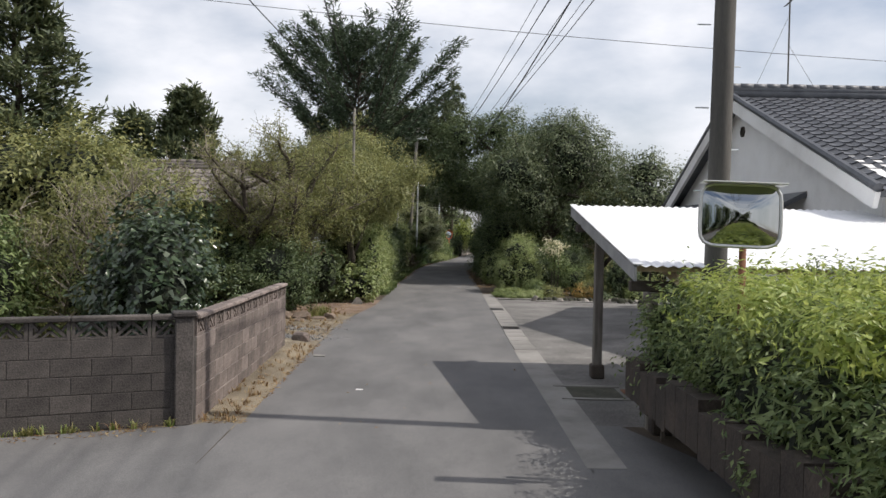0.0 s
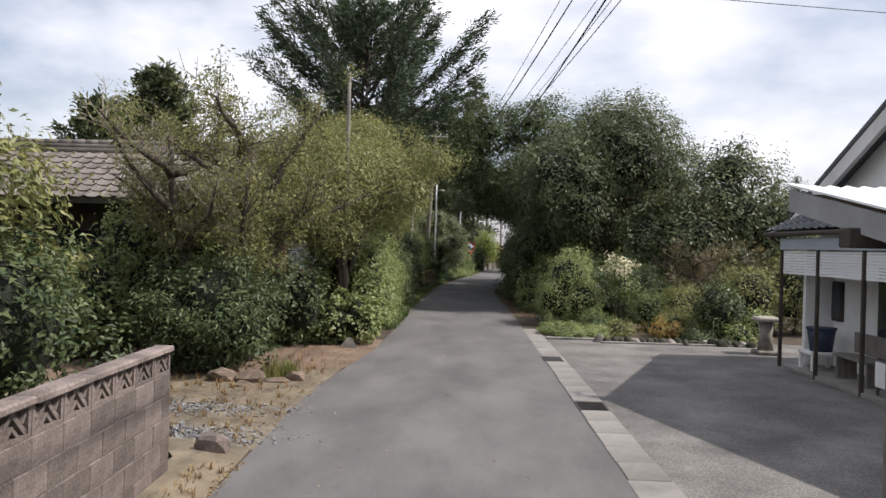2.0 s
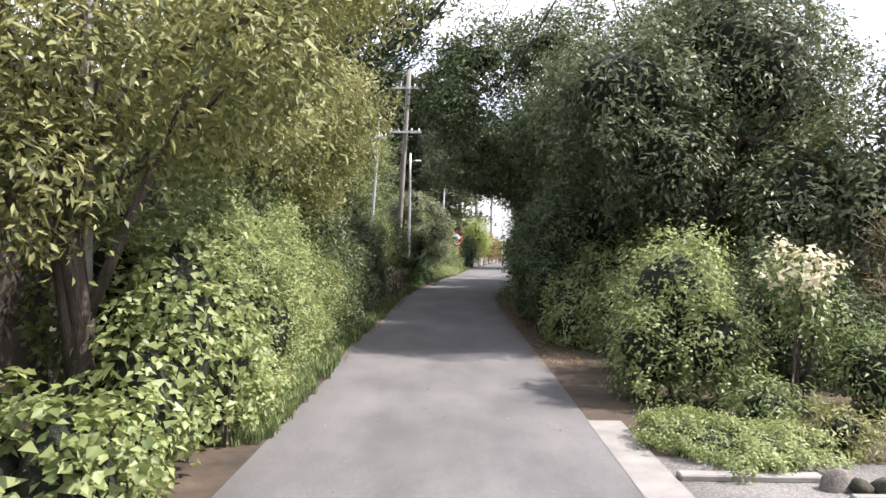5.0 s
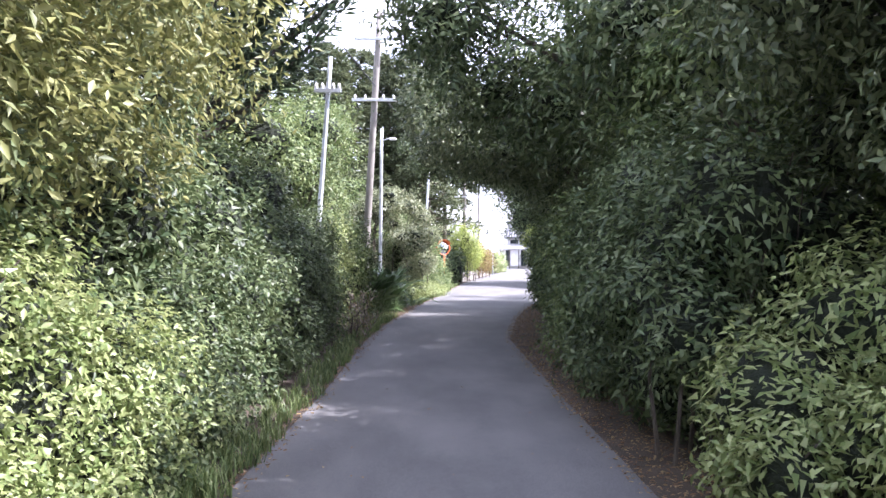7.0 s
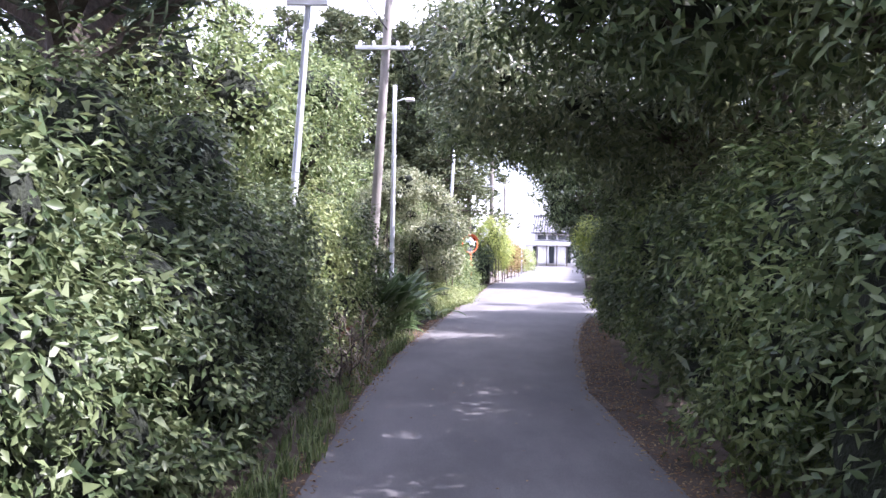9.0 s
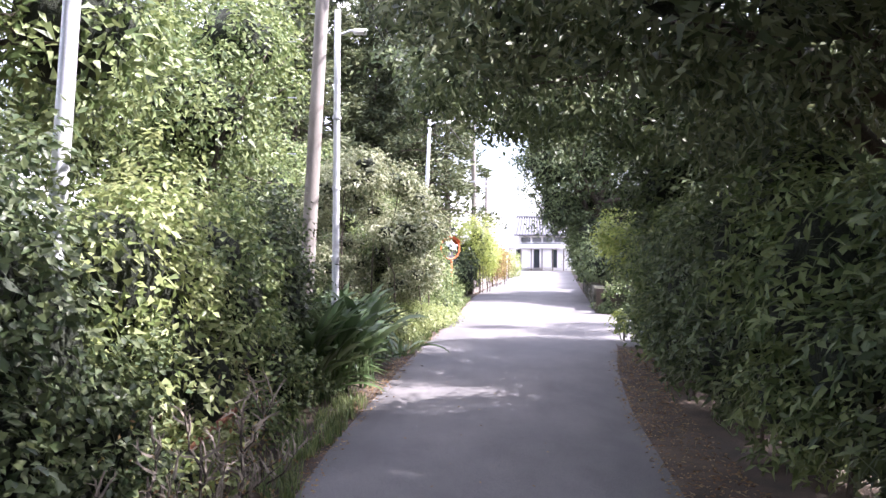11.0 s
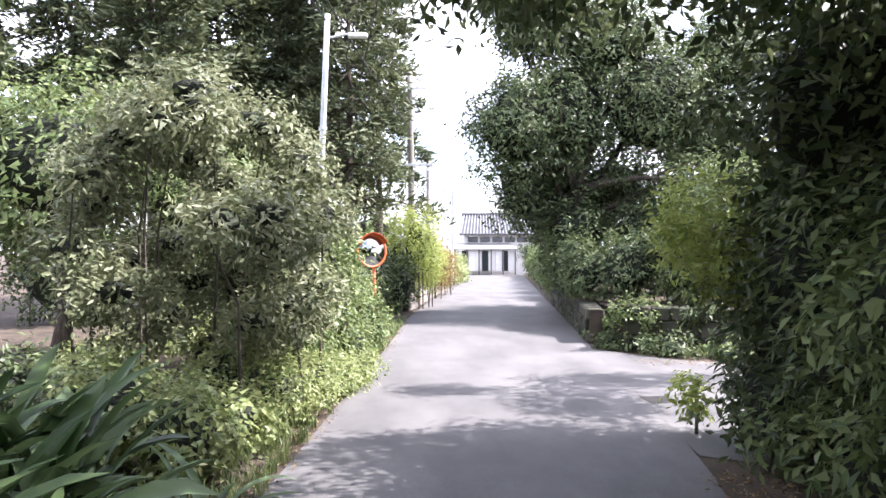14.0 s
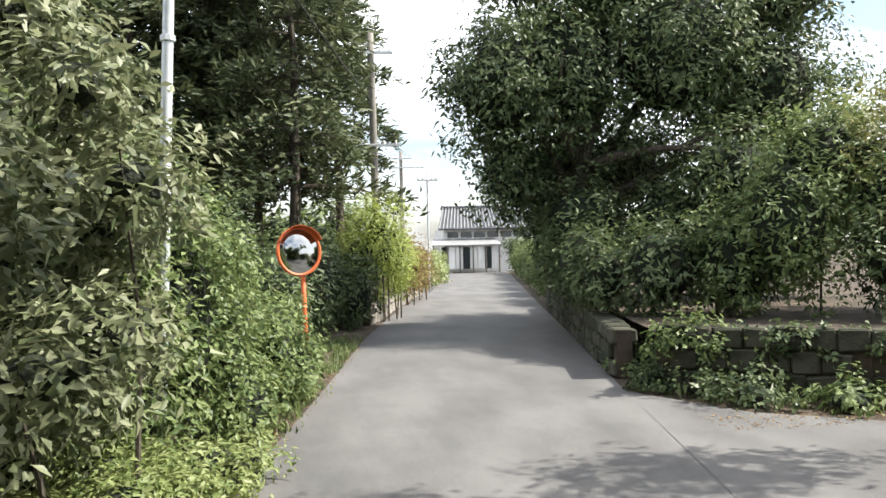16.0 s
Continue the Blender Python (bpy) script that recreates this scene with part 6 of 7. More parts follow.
# the last three crown lobes are added to cast shade on the turning
crown_tree("evergreen_oak", (7.6, 42.6, 0), 7.2, 0.22, [((-1.5, 0, 4.4), (1.9, 1.8, 1.6)), ((0.8, 0.2, 5.2), (2.1, 2.0, 1.9)), ((-3.2, -0.4, 4.8), (1.4, 1.5, 1.2)), ((-0.4, 0.3, 3.0), (1.8, 1.2, 1.3)), ((-2.5, 1.5, 4.3), (1.6, 1.2, 1.3)), ((-0.6, 1.6, 4.6), (1.6, 1.2, 1.4)), ((-5.6, 0.6, 5.1), (2.0, 1.7, 1.1)), ((-7.5, 0.9, 5.3), (1.4, 1.5, 0.9)), ((-4.0, 0.6, 4.7), (1.6, 1.6, 1.3)), ((-1.0, 3.0, 5.7), (2.0, 1.0, 0.8)), ((-5.6, 2.2, 4.75), (1.1, 0.8, 0.5)), ((-6.4, 2.4, 4.9), (0.9, 0.8, 0.5)), ((-5.4, 3.6, 5.4), (1.3, 1.0, 0.8)), ((-2.4, 2.8, 5.2), (1.2, 1.0, 0.9)), ((1.6, 6.1, 6.0), (1.6, 0.8, 0.5)), ((-0.9, 5.6, 6.4), (0.8, 0.5, 0.4)), ((0.6, 4.6, 6.0), (0.9, 1.2, 0.5))], "dark evergreen oak above the turning", leaf_dark, (0.12, 0.05), 1.6, 14, 0.28, seed(), limbs=12, shrink=0.5, inner=0.5, depth=1.3)

FACE_L = [(22, -2.15), (26, -2.35), (31, -2.3), (36, -2.25), (39, -1.95), (41, -1.75)]
# sun and shade along the hedge are put into the choice of leaf colour
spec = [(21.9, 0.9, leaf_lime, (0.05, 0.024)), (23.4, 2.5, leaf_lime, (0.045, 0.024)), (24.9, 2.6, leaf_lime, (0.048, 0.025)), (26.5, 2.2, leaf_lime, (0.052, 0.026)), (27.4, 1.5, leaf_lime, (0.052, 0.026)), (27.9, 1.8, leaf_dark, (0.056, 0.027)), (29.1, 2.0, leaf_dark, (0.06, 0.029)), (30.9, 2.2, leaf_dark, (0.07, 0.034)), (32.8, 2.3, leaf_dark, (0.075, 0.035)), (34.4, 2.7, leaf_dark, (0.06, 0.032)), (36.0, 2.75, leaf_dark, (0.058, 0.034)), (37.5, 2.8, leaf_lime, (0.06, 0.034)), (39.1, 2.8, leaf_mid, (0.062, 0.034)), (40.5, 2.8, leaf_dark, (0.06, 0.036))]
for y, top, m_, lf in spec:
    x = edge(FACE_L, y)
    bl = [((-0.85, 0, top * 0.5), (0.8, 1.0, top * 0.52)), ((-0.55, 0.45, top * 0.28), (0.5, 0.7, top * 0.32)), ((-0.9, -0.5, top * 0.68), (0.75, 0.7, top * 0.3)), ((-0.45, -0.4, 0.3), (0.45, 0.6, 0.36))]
    lab = {leaf_lime: "yellow-green hedge bush, sunlight put into its leaf colour", leaf_mid: "green hedge bush beside the lane", leaf_dark: "dark hedge bush, the lane's shade put into its leaf colour", leaf_bright: "bright lime hedge bush beside the lane"}[m_]
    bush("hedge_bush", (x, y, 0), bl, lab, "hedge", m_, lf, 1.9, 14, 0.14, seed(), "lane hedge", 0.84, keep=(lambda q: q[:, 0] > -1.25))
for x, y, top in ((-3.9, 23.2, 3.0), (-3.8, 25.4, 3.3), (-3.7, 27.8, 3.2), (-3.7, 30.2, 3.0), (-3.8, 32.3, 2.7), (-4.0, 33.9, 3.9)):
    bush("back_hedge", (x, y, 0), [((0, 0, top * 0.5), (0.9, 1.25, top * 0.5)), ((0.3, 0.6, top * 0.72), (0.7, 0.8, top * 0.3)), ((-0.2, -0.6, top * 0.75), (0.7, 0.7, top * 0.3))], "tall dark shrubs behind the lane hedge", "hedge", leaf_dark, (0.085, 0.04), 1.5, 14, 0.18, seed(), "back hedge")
crown_tree("olive_tree", (-3.9, 25.8, 0), 6.0, 0.14, [((0.2, 0, 4.5), (1.9, 1.8, 1.3)), ((1.3, 0.3, 4.3), (1.3, 1.5, 1.0)), ((-1.8, 0, 4.6), (1.7, 1.7, 1.4)), ((0.4, -1.4, 3.9), (1.5, 1.2, 1.0)), ((0.6, 1.6, 3.9), (1.5, 1.2, 1.1)), ((0, 0, 5.6), (1.8, 1.7, 1.0)), ((0.3, 0.1, 3.1), (1.5, 1.6, 0.9)), ((-0.9, -1.0, 2.9), (1.3, 1.2, 1.0)), ((0.2, 1.6, 2.9), (1.3, 1.2, 0.9))], "olive-brown leafy tree leaning over the lane", leaf_olive, (0.074, 0.027), 1.4, 14, 0.24, seed(), shrink=0.0, limbs=14, inner=0.7)
crown_tree("evergreen_tree", (-5.6, 30.0, 0), 6.8, 0.18, [((0.4, 0, 4.4), (1.9, 1.9, 1.6)), ((1.7, -0.6, 3.9), (1.3, 1.3, 1.1)), ((-1.4, 0.2, 4.9), (1.8, 1.8, 1.6)), ((0.4, 0.4, 5.8), (1.6, 1.6, 1.2)), ((0.8, 1.0, 3.0), (1.4, 1.5, 1.0))], "dark leafy tree behind the hedge", leaf_dark, (0.1, 0.045), 1.4, 14, 0.26, seed())
conifer("fir_tree", (-5.1, 34.5, 0), 12.8, 0.3, 5.0, "tall dark fir with upswept branches", leaf_fir, seed(), 0.3, 0.5, 74, (0.34, 0.075), 96, width_fn=lambda f: (0.6 + 0.45 * min(1, (f - 0.3) / 0.2)) * min(1.0, (1.08 - f) / 0.42), fan=0.07, droop_tip=-0.35, fuzz=0.018)
crown_tree("evergreen_tree", (-5.0, 44.6, 0), 7.0, 0.18, [((0, 0, 4.8), (2.0, 1.8, 1.9)), ((-1.8, -1.2, 4.4), (1.7, 1.6, 1.8)), ((0.6, 0.6, 6.4), (1.6, 1.5, 1.3)), ((-1.0, 0.4, 2.8), (1.6, 1.4, 1.2))], "dark leafy tree behind the strap-leaved plants", leaf_mid, (0.11, 0.05), 1.5, 14, 0.28, seed())
crown_tree("evergreen_tree", (-7.5, 40.5, 0), 9.0, 0.22, [((0, 0, 5.8), (2.6, 2.2, 2.4)), ((2.0, 0.6, 5.2), (1.8, 1.6, 1.8)), ((-2.4, 0, 5.2), (2.2, 2.0, 2.2)), ((0.4, 0, 8.0), (1.8, 1.6, 1.5))], "tall light-green tree behind the hedge", leaf_mid, (0.13, 0.06), 1.2, 14, 0.32, seed())

for x, y in ((-1.95, 37.6), (-1.95, 37.0), (-2.05, 36.4), (-2.1, 35.8)):
    twiggy_tree("dead_brush", (x, y, 0), 1.3, 0.02, "dry leafless brush at the foot of the hedge", leaf_brown, seed(), 0.55, 120, (0.04, 0.02), arms=7, twig_up=1.0, twigs=7, first=0.1, category="brush")
rail = thing("fallen_rail", (-2.75, 36.6, 0.0), "weathered brown rail leaning in the undergrowth", "rail")
part("rail", piped([(0, 0, 0.15), (0.25, 0.9, 0.42), (0.45, 1.7, 0.62)], 0.035, 8), rust, rail)
part("stake", piped([(0.26, 0.9, 0), (0.25, 0.92, 0.6)], 0.03, 6), rust, rail)

# shed roof behind the hedge
shed = thing("shed", (0, 37.2, 0), "small white shed with a rusty brown roof behind the hedge", "shed")
part("wall", boxed((-9.2, -1.20, 0), (-5.6, 1.50, 2.75), 0.02), white_wall, shed)
part("roof", slab_between(bmesh.new(), [(-9.6, -1.60, 3.4), (-5.15, -1.60, 3.05), (-5.15, 1.90, 3.05), (-9.6, 1.90, 3.4)], 0.14), rust, shed, "rusty brown roof")

# strap-leaved plants, shrubs and lamps of the bend
spots = [(-1.75 + rr.gauss(0, 0.25) + 0.2 * (y_ - 42.5), y_, 0.0) for y_ in np.linspace(40.7, 44.2, 26)]
arching_leaves("strap_leaf_plants", spots, "clumps of long glossy strap-shaped leaves beside the lane", leaf_strap, (0.95, 0.08), 12, seed(), (0.6, 1.25))
spots = [(-2.0 + rr.gauss(0, 0.34) + 0.1 * (y_ - 42.5), y_, 0.0) for y_ in np.linspace(40.4, 43.7, 44)]
arching_leaves("broad_leaf_plants", spots, "tall clumps of broad glossy dark green leaves around the poles", leaf_strap, (1.5, 0.16), 14, seed(), (1.15, 1.55), 0.5)
spots = [(-3.0 + rr.gauss(0, 0.45), y_, 0.0) for y_ in np.linspace(40.3, 42.6, 18)]
arching_leaves("broad_leaf_plants", spots, "tall clumps of broad glossy dark green leaves behind the poles", leaf_strap, (1.45, 0.16), 12, seed(), (1.1, 1.5), 0.5)
lobes = []
for k in range(46):
    z = 0.9 + 3.3 * rr.random()
    w = 1.9 * math.sin(math.pi * min(1, (z - 0.1) / 4.5))
    a = rr.uniform(0, 6.28)
    lobes.append(((w * 0.9 * math.cos(a), w * 0.65 * math.sin(a), z), (rr.uniform(0.45, 0.75), rr.uniform(0.4, 0.65), rr.uniform(0.3, 0.5))))
bush("viburnum_bush", (-1.8, 47.9, 0), lobes, "large loose grey-green bush with browning leaves", "bush", leaf_mixed, (0.085, 0.038), 1.35, 12, 0.15, seed(), shrink=0.55, stems=13, inner=0.7, spread=0.85)
bush("evergreen_bush", (-0.05, 50.6, 0), [((-0.4, -0.3, 1.5), (0.8, 1.0, 1.5)), ((-0.05, 0.8, 1.15), (0.5, 0.9, 1.2)), ((0.4, 1.9, 0.8), (0.42, 0.75, 0.85)), ((-0.5, -1.3, 1.2), (0.55, 0.6, 1.25)), ((-1.25, -1.1, 1.7), (0.8, 0.7, 1.5)), ((0.25, 0.3, 0.4), (0.4, 0.9, 0.45)), ((0.7, 1.9, 0.45), (0.35, 0.8, 0.5)), ((-1.2, 0.3, 1.8), (1.0, 1.0, 1.7)), ((-0.8, -0.5, 2.4), (0.9, 0.9, 1.0))], "dense dark green bush before the orange mirror", "bush", leaf_mid, (0.08, 0.036), 2.1, 14, 0.18, seed(), spread=0.6)
for x, y, h_ in ((-0.1, 48.3, 0.35), (-0.55, 48.7, 0.5), (-1.2, 48.6, 0.6), (0.15, 49.2, 0.35), (-1.9, 48.9, 0.7)):
    bush("low_bush", (x, y, 0), [((0, 0, h_ * 0.6), (0.42, 0.45, h_)), ((0.2, 0.3, h_ * 0.4), (0.3, 0.35, h_ * 0.7))], "sunlit pale green weeds at the lane's edge", "weeds", leaf_lime, (0.06, 0.028), 1.8, 12, 0.11, seed(), "edge weeds", stems=2)
bush("low_bush", (-1.35, 45.2, 0), [((0, 0, 0.45), (0.5, 0.7, 0.5)), ((-0.8, 0.3, 0.55), (0.7, 0.7, 0.6)), ((0.3, 0.8, 0.35), (0.45, 0.6, 0.4))], "low light-green bushes at the bend", "bush", leaf_lime, (0.07, 0.04), 1.9, 12, 0.13, seed())
bush("low_bush", (-0.65, 47.2, 0), [((0, 0, 0.35), (0.5, 0.8, 0.42)), ((0.35, 1.0, 0.3), (0.4, 0.7, 0.36)), ((-0.7, 0.2, 0.5), (0.6, 0.7, 0.55))], "low yellow-green weeds and shrubs at the lane's edge", "bush", leaf_lime, (0.06, 0.025), 1.9, 12, 0.12, seed())
bush("low_bush", (-3.0, 45.6, 0), [((0, 0, 0.6), (0.9, 0.7, 0.7)), ((-1.6, 0.6, 0.6), (1.0, 0.8, 0.7)), ((-3.4, 1.0, 0.6), (1.2, 0.9, 0.7))], "dark low bushes behind the strap-leaved plants", "bush", leaf_dark, (0.08, 0.04), 1.5, 12, 0.14, seed())
bush("evergreen_bush", (0.1, 56.0, 0), [((0, 0, 1.2), (0.8, 1.1, 1.3)), ((0.7, 1.5, 1.3), (0.7, 1.2, 1.4)), ((-1.2, 0.6, 1.6), (1.3, 1.3, 1.7))], "dark evergreen bushes behind the mirror", "bush", leaf_dark, (0.1, 0.045), 1.6, 12, 0.18, seed())
bush("bamboo_grass", (2.7, 61.4, 0), [((0, 0, 2.3), (0.75, 0.9, 1.6)), ((0.5, 0.9, 1.9), (0.65, 0.9, 1.5)), ((-0.7, 0.3, 1.6), (0.7, 0.8, 1.5))], "bright yellow-green bamboo thicket above the stone wall", "bamboo", leaf_bright, (0.14, 0.03), 1.7, 12, 0.22, seed(), shrink=0.7, stems=14)
bush("evergreen_bush", (2.0, 60.0, 0), [((0, 0, 1.0), (0.6, 0.8, 1.1)), ((-0.8, 0.2, 1.2), (0.8, 0.8, 1.3))], "dark evergreen bush at the stone wall's end", "bush", leaf_dark, (0.1, 0.05), 1.6, 12, 0.17, seed())
bush("autumn_bush", (4.3, 66.4, 0), [((0, 0, 1.5), (0.7, 1.1, 1.2)), ((0.6, 2.2, 1.3), (0.7, 1.2, 1.1))], "tawny half-bare bush along the far wall", "bush", leaf_brown, (0.1, 0.04), 0.9, 12, 0.22, seed(), shrink=0.5)
bush("evergreen_bush", (6.8, 76.5, 0), [((0, 0, 1.0), (0.9, 2.0, 1.1)), ((0.9, 3.6, 0.9), (0.9, 2.0, 1.0))], "green bushes along the far lane", "bush", leaf_lime, (0.12, 0.06), 1.2, 12, 0.2, seed())


def stone_row(name, a_, b_, h_, label, mat, n=14, depth=0.3, rows=2):
    """A low retaining wall of rough blocks laid in rows."""
    t = thing(name, (0, 0, 0), label, "wall")
    a_, b_ = lane(*a_), lane(*b_)
    d_ = (b_ - a_).normalized()
    turn_ = math.degrees(math.atan2(d_.y, d_.x))
    ln = (b_ - a_).length / n
    for j in range(rows):
        for k in range(n):
            x = a_ + d_ * ln * (k + (0.5 if j % 2 else 0.0))
            if (x - a_).length + ln > (b_ - a_).length + 0.01:
                continue
            bm = box(bmesh.new(), (0.01, -depth / 2, 0.008), (ln - 0.01, depth / 2, h_ / rows - 0.006), 0.03, 0.028, rr)
            o_ = part("stone", bm, mat, t)
            o_.matrix_basis = Matrix.Translation(x + Vector((0, 0, j * h_ / rows))) @ pose(0, 0, 0, 0, 0, turn_)
    bm = bmesh.new()
    box(bm, (0, -depth * 0.3, 0), ((b_ - a_).length, depth * 0.3, h_ - 0.03))
    o_ = part("bedding", bm, soil, t)
    o_.matrix_basis = Matrix.Translation(a_) @ pose(0, 0, 0, 0, 0, turn_)
    return t


stone_row("stone_wall", (2.25, 60.6), (5.5, 71.5), 0.62, "low weathered stone wall along the lane", stone_mat, 14, 0.35)
stone_row("stone_wall", (2.25, 60.75), (0.6, 61.2), 0.55, "low weathered stone wall end", stone_mat, 3, 0.3)
stone_row("stone_wall", (5.75, 53.0), (8.6, 63.5), 0.8, "mossy stone embankment along the lane", mossy_stone, 26, 0.4, 3)
stone_row("stone_wall", (5.9, 52.3), (8.2, 51.2), 0.95, "mossy stone embankment along the turning", mossy_stone, 7, 0.4, 3)
stone_row("stone_wall", (8.2, 51.2), (20, 46), 0.95, "mossy stone embankment along the turning", mossy_stone, 24, 0.4, 3)
sheet("bank", [[(6.0, 52.5), (20, 46.2), (30, 60), (10, 66), (8.7, 63.6)]], 0.8, soil, "soil bank behind the stone embankment", "ground")
for k, (x, y, w_) in enumerate(((6.2, 51.75, 0.45), (6.05, 53.2, 0.35), (6.4, 54.6, 0.35), (6.8, 56.2, 0.4), (6.6, 51.2, 0.5), (7.5, 50.75, 0.5), (8.5, 50.4, 0.55), (9.6, 49.9, 0.6), (10.8, 49.4, 0.6), (12, 48.8, 0.6), (5.75, 52.2, 0.35))):
    bush("ground_cover", (x, y, 0), [((0, 0, 0.14), (w_, 0.35, 0.2)), ((0.2, 0.2, 0.2), (w_ * 0.7, 0.26, 0.24))], "low leafy weeds at the foot of the stone wall", "weeds", leaf_mid if k % 2 else leaf_dark, (0.07, 0.045), 1.6, 12, 0.11, seed(), stems=0, shrink=0.7)
for k in range(9):
    x = 6.3 + 1.25 * k
    y = 52.0 - 0.42 * (x - 6.3)
    bush("hanging_ivy", (x, y, 0.45), [((0, 0, 0.35), (0.7, 0.22, 0.28)), ((0.3, -0.1, 0.1), (0.45, 0.14, 0.3))], "dark ivy hanging over the stone embankment", "ivy", leaf_dark if k % 3 else leaf_mid, (0.07, 0.05), 1.7, 12, 0.1, seed(), "embankment ivy", stems=0, shrink=0.6)
crown_tree("evergreen_oak", (7.6, 58.4, 0.7), 8.5, 0.32, [((-0.6, 0, 5.6), (2.4, 2.3, 2.2)), ((2.2, -0.4, 6.0), (2.6, 2.3, 2.4)), ((-2.2, -0.6, 5.2), (1.7, 1.8, 1.8)), ((-2.0, -0.2, 3.2), (1.0, 1.2, 1.3)), ((4.2, -0.6, 5.0), (2.0, 1.8, 2.2)), ((0.8, 0, 8.0), (2.4, 2.2, 1.7)), ((2.6, -1.8, 2.9), (1.4, 1.2, 1.2)), ((-0.4, 1.4, 3.2), (1.7, 1.3, 1.5)), ((1.4, 1.2, 3.4), (1.8, 1.3, 1.5)), ((4.6, -0.4, 7.6), (2.0, 1.8, 1.7)), ((-1.4, 0, 8.6), (1.8, 1.8, 1.4))], "huge dark evergreen oak beyond the turning", leaf_dark, (0.13, 0.055), 1.9, 14, 0.3, seed(), limbs=14, shrink=0.78, depth=1.2)
bush("thicket", (7.2, 58.0, 0.8), [((0, 0, 1.6), (1.3, 1.6, 1.8)), ((2.0, -0.4, 1.6), (1.5, 1.4, 1.8)), ((4.4, -0.8, 1.7), (1.7, 1.4, 1.9)), ((-0.7, -2.0, 0.9), (0.7, 1.2, 1.1)), ((0.9, 3.0, 1.8), (1.3, 1.8, 2.0))], "dark undergrowth below the great oak", "thicket", leaf_dark, (0.12, 0.055), 1.5, 12, 0.2, seed())
bush("lane_bush", (9.0, 53.6, 0.8), [((0, 0, 1.7), (1.0, 0.9, 1.6)), ((0.7, 0.2, 2.7), (1.0, 0.8, 1.2)), ((-0.9, 0.4, 1.0), (0.8, 0.7, 1.0)), ((1.6, -0.4, 1.9), (0.9, 0.8, 1.3))], "green bush above the stone wall", "bush", leaf_mid, (0.1, 0.045), 1.8, 12, 0.18, seed())
bush("lane_bush", (7.2, 54.4, 0.8), [((0, 0, 0.9), (1.0, 0.8, 1.0)), ((1.2, -0.3, 0.7), (0.9, 0.7, 0.9)), ((-0.8, 0.8, 0.7), (0.7, 0.8, 0.8))], "dark shrubs on the bank above the stone wall", "bush", leaf_dark, (0.1, 0.045), 1.6, 12, 0.17, seed())
bush("lane_bush", (10.6, 52.9, 0.8), [((0, 0, 1.0), (1.2, 0.9, 1.1)), ((1.8, -0.6, 1.2), (1.3, 0.9, 1.3)), ((3.6, -1.4, 1.2), (1.4, 1.0, 1.3)), ((5.8, -2.4, 1.2), (1.5, 1.0, 1.3))], "dark shrubs on the bank above the stone wall", "bush", leaf_dark, (0.1, 0.045), 1.5, 12, 0.18, seed())
crown_tree("young_tree", (12.2, 54.0, 0.7), 6.0, 0.1, [((0, 0, 3.4), (1.9, 1.5, 1.5)), ((1.9, -0.8, 3.8), (1.7, 1.4, 1.5)), ((-1.4, -0.2, 2.8), (1.3, 1.1, 1.1))], "olive-green tree beside the turning", leaf_olive, (0.1, 0.045), 1.4, 12, 0.24, seed(), shrink=0.55)
for k in range(7):
    y_ = 65 + 3.6 * k
    x = edge(RIGHT, y_) + 0.9
    bush("hedge_bush", (x, y_, 0), [((0, 0, 1.1), (0.8, 1.9, 1.3)), ((0.4, 1.2, 1.3), (0.8, 1.4, 1.4))], "clipped green hedge along the far lane", "hedge", leaf_mid, (0.13, 0.06), 1.3, 12, 0.2, seed(), "far hedge")
# cedar stand
for k, (x, y, h_, r_) in enumerate(((-2.2, 63, 15, 0.2), (-0.9, 64.5, 15.5, 0.17), (0.3, 62.3, 16, 0.2), (-4.2, 62, 15, 0.22), (-6.6, 64, 16, 0.22), (-8.8, 61, 15, 0.22), (-3.2, 67, 16, 0.2), (-5.6, 58.5, 14, 0.22), (-11, 58, 14, 0.22), (1.9, 68, 19, 0.2))):
    conifer("cedar_tree", (x, y, 0), h_, r_, 2.3 if k != 2 else 3.2, "tall dark cedar with a bare lower trunk", leaf_cedar, 700 + k, 0.3 if k != 2 else 0.25, 0.05, 52, (0.36, 0.11), 44, power=0.4, group="cedar stand", droop_tip=0.35)
crown_tree("evergreen_tree", (-5.5, 52.0, 0), 6.5, 0.18, [((0, 0, 3.8), (2.4, 2.0, 2.2)), ((2.4, 0.3, 3.4), (1.7, 1.6, 1.8)), ((-2.4, 0, 3.8), (2.2, 2.0, 2.2))], "pale green tree behind the viburnum", leaf_mid, (0.12, 0.06), 1.2, 14, 0.3, seed())
bush("thicket", (-4.5, 58.0, 0), [((0, 0, 1.3), (2.0, 1.2, 1.5)), ((3.0, 1.5, 1.4), (1.8, 1.2, 1.6)), ((-3.5, 0, 1.4), (2.0, 1.2, 1.6))], "dark undergrowth below the cedars", "thicket", leaf_dark, (0.13, 0.06), 1.3, 12, 0.22, seed())

# house at the end of the lane
fh = thing("far_house", (0, 93, 0), "two-storey house with grey tiled roofs at the lane's end", "house")
part("wall", boxed((11.2, 0.00, 0), (19, 7.00, 3.6), 0.02), white_wall, fh)
fd = part("roof_deck", slab_between(bmesh.new(), [(10.7, -0.70, 3.55), (19.6, -0.70, 3.55), (19.0, 2.60, 5.3), (11.4, 2.60, 5.3)], 0.12), tile_mat, fh)
# lighter copy of tile_mat: sunlight on the far roofs as colour
sunlit_tile = material("sunlit_grey_tile", [(0.2, 0.205, 0.21), (0.27, 0.275, 0.28), (0.33, 0.33, 0.335)], 2.5, 50, (0.35, 0.6), 0.15)
bm = bmesh.new()
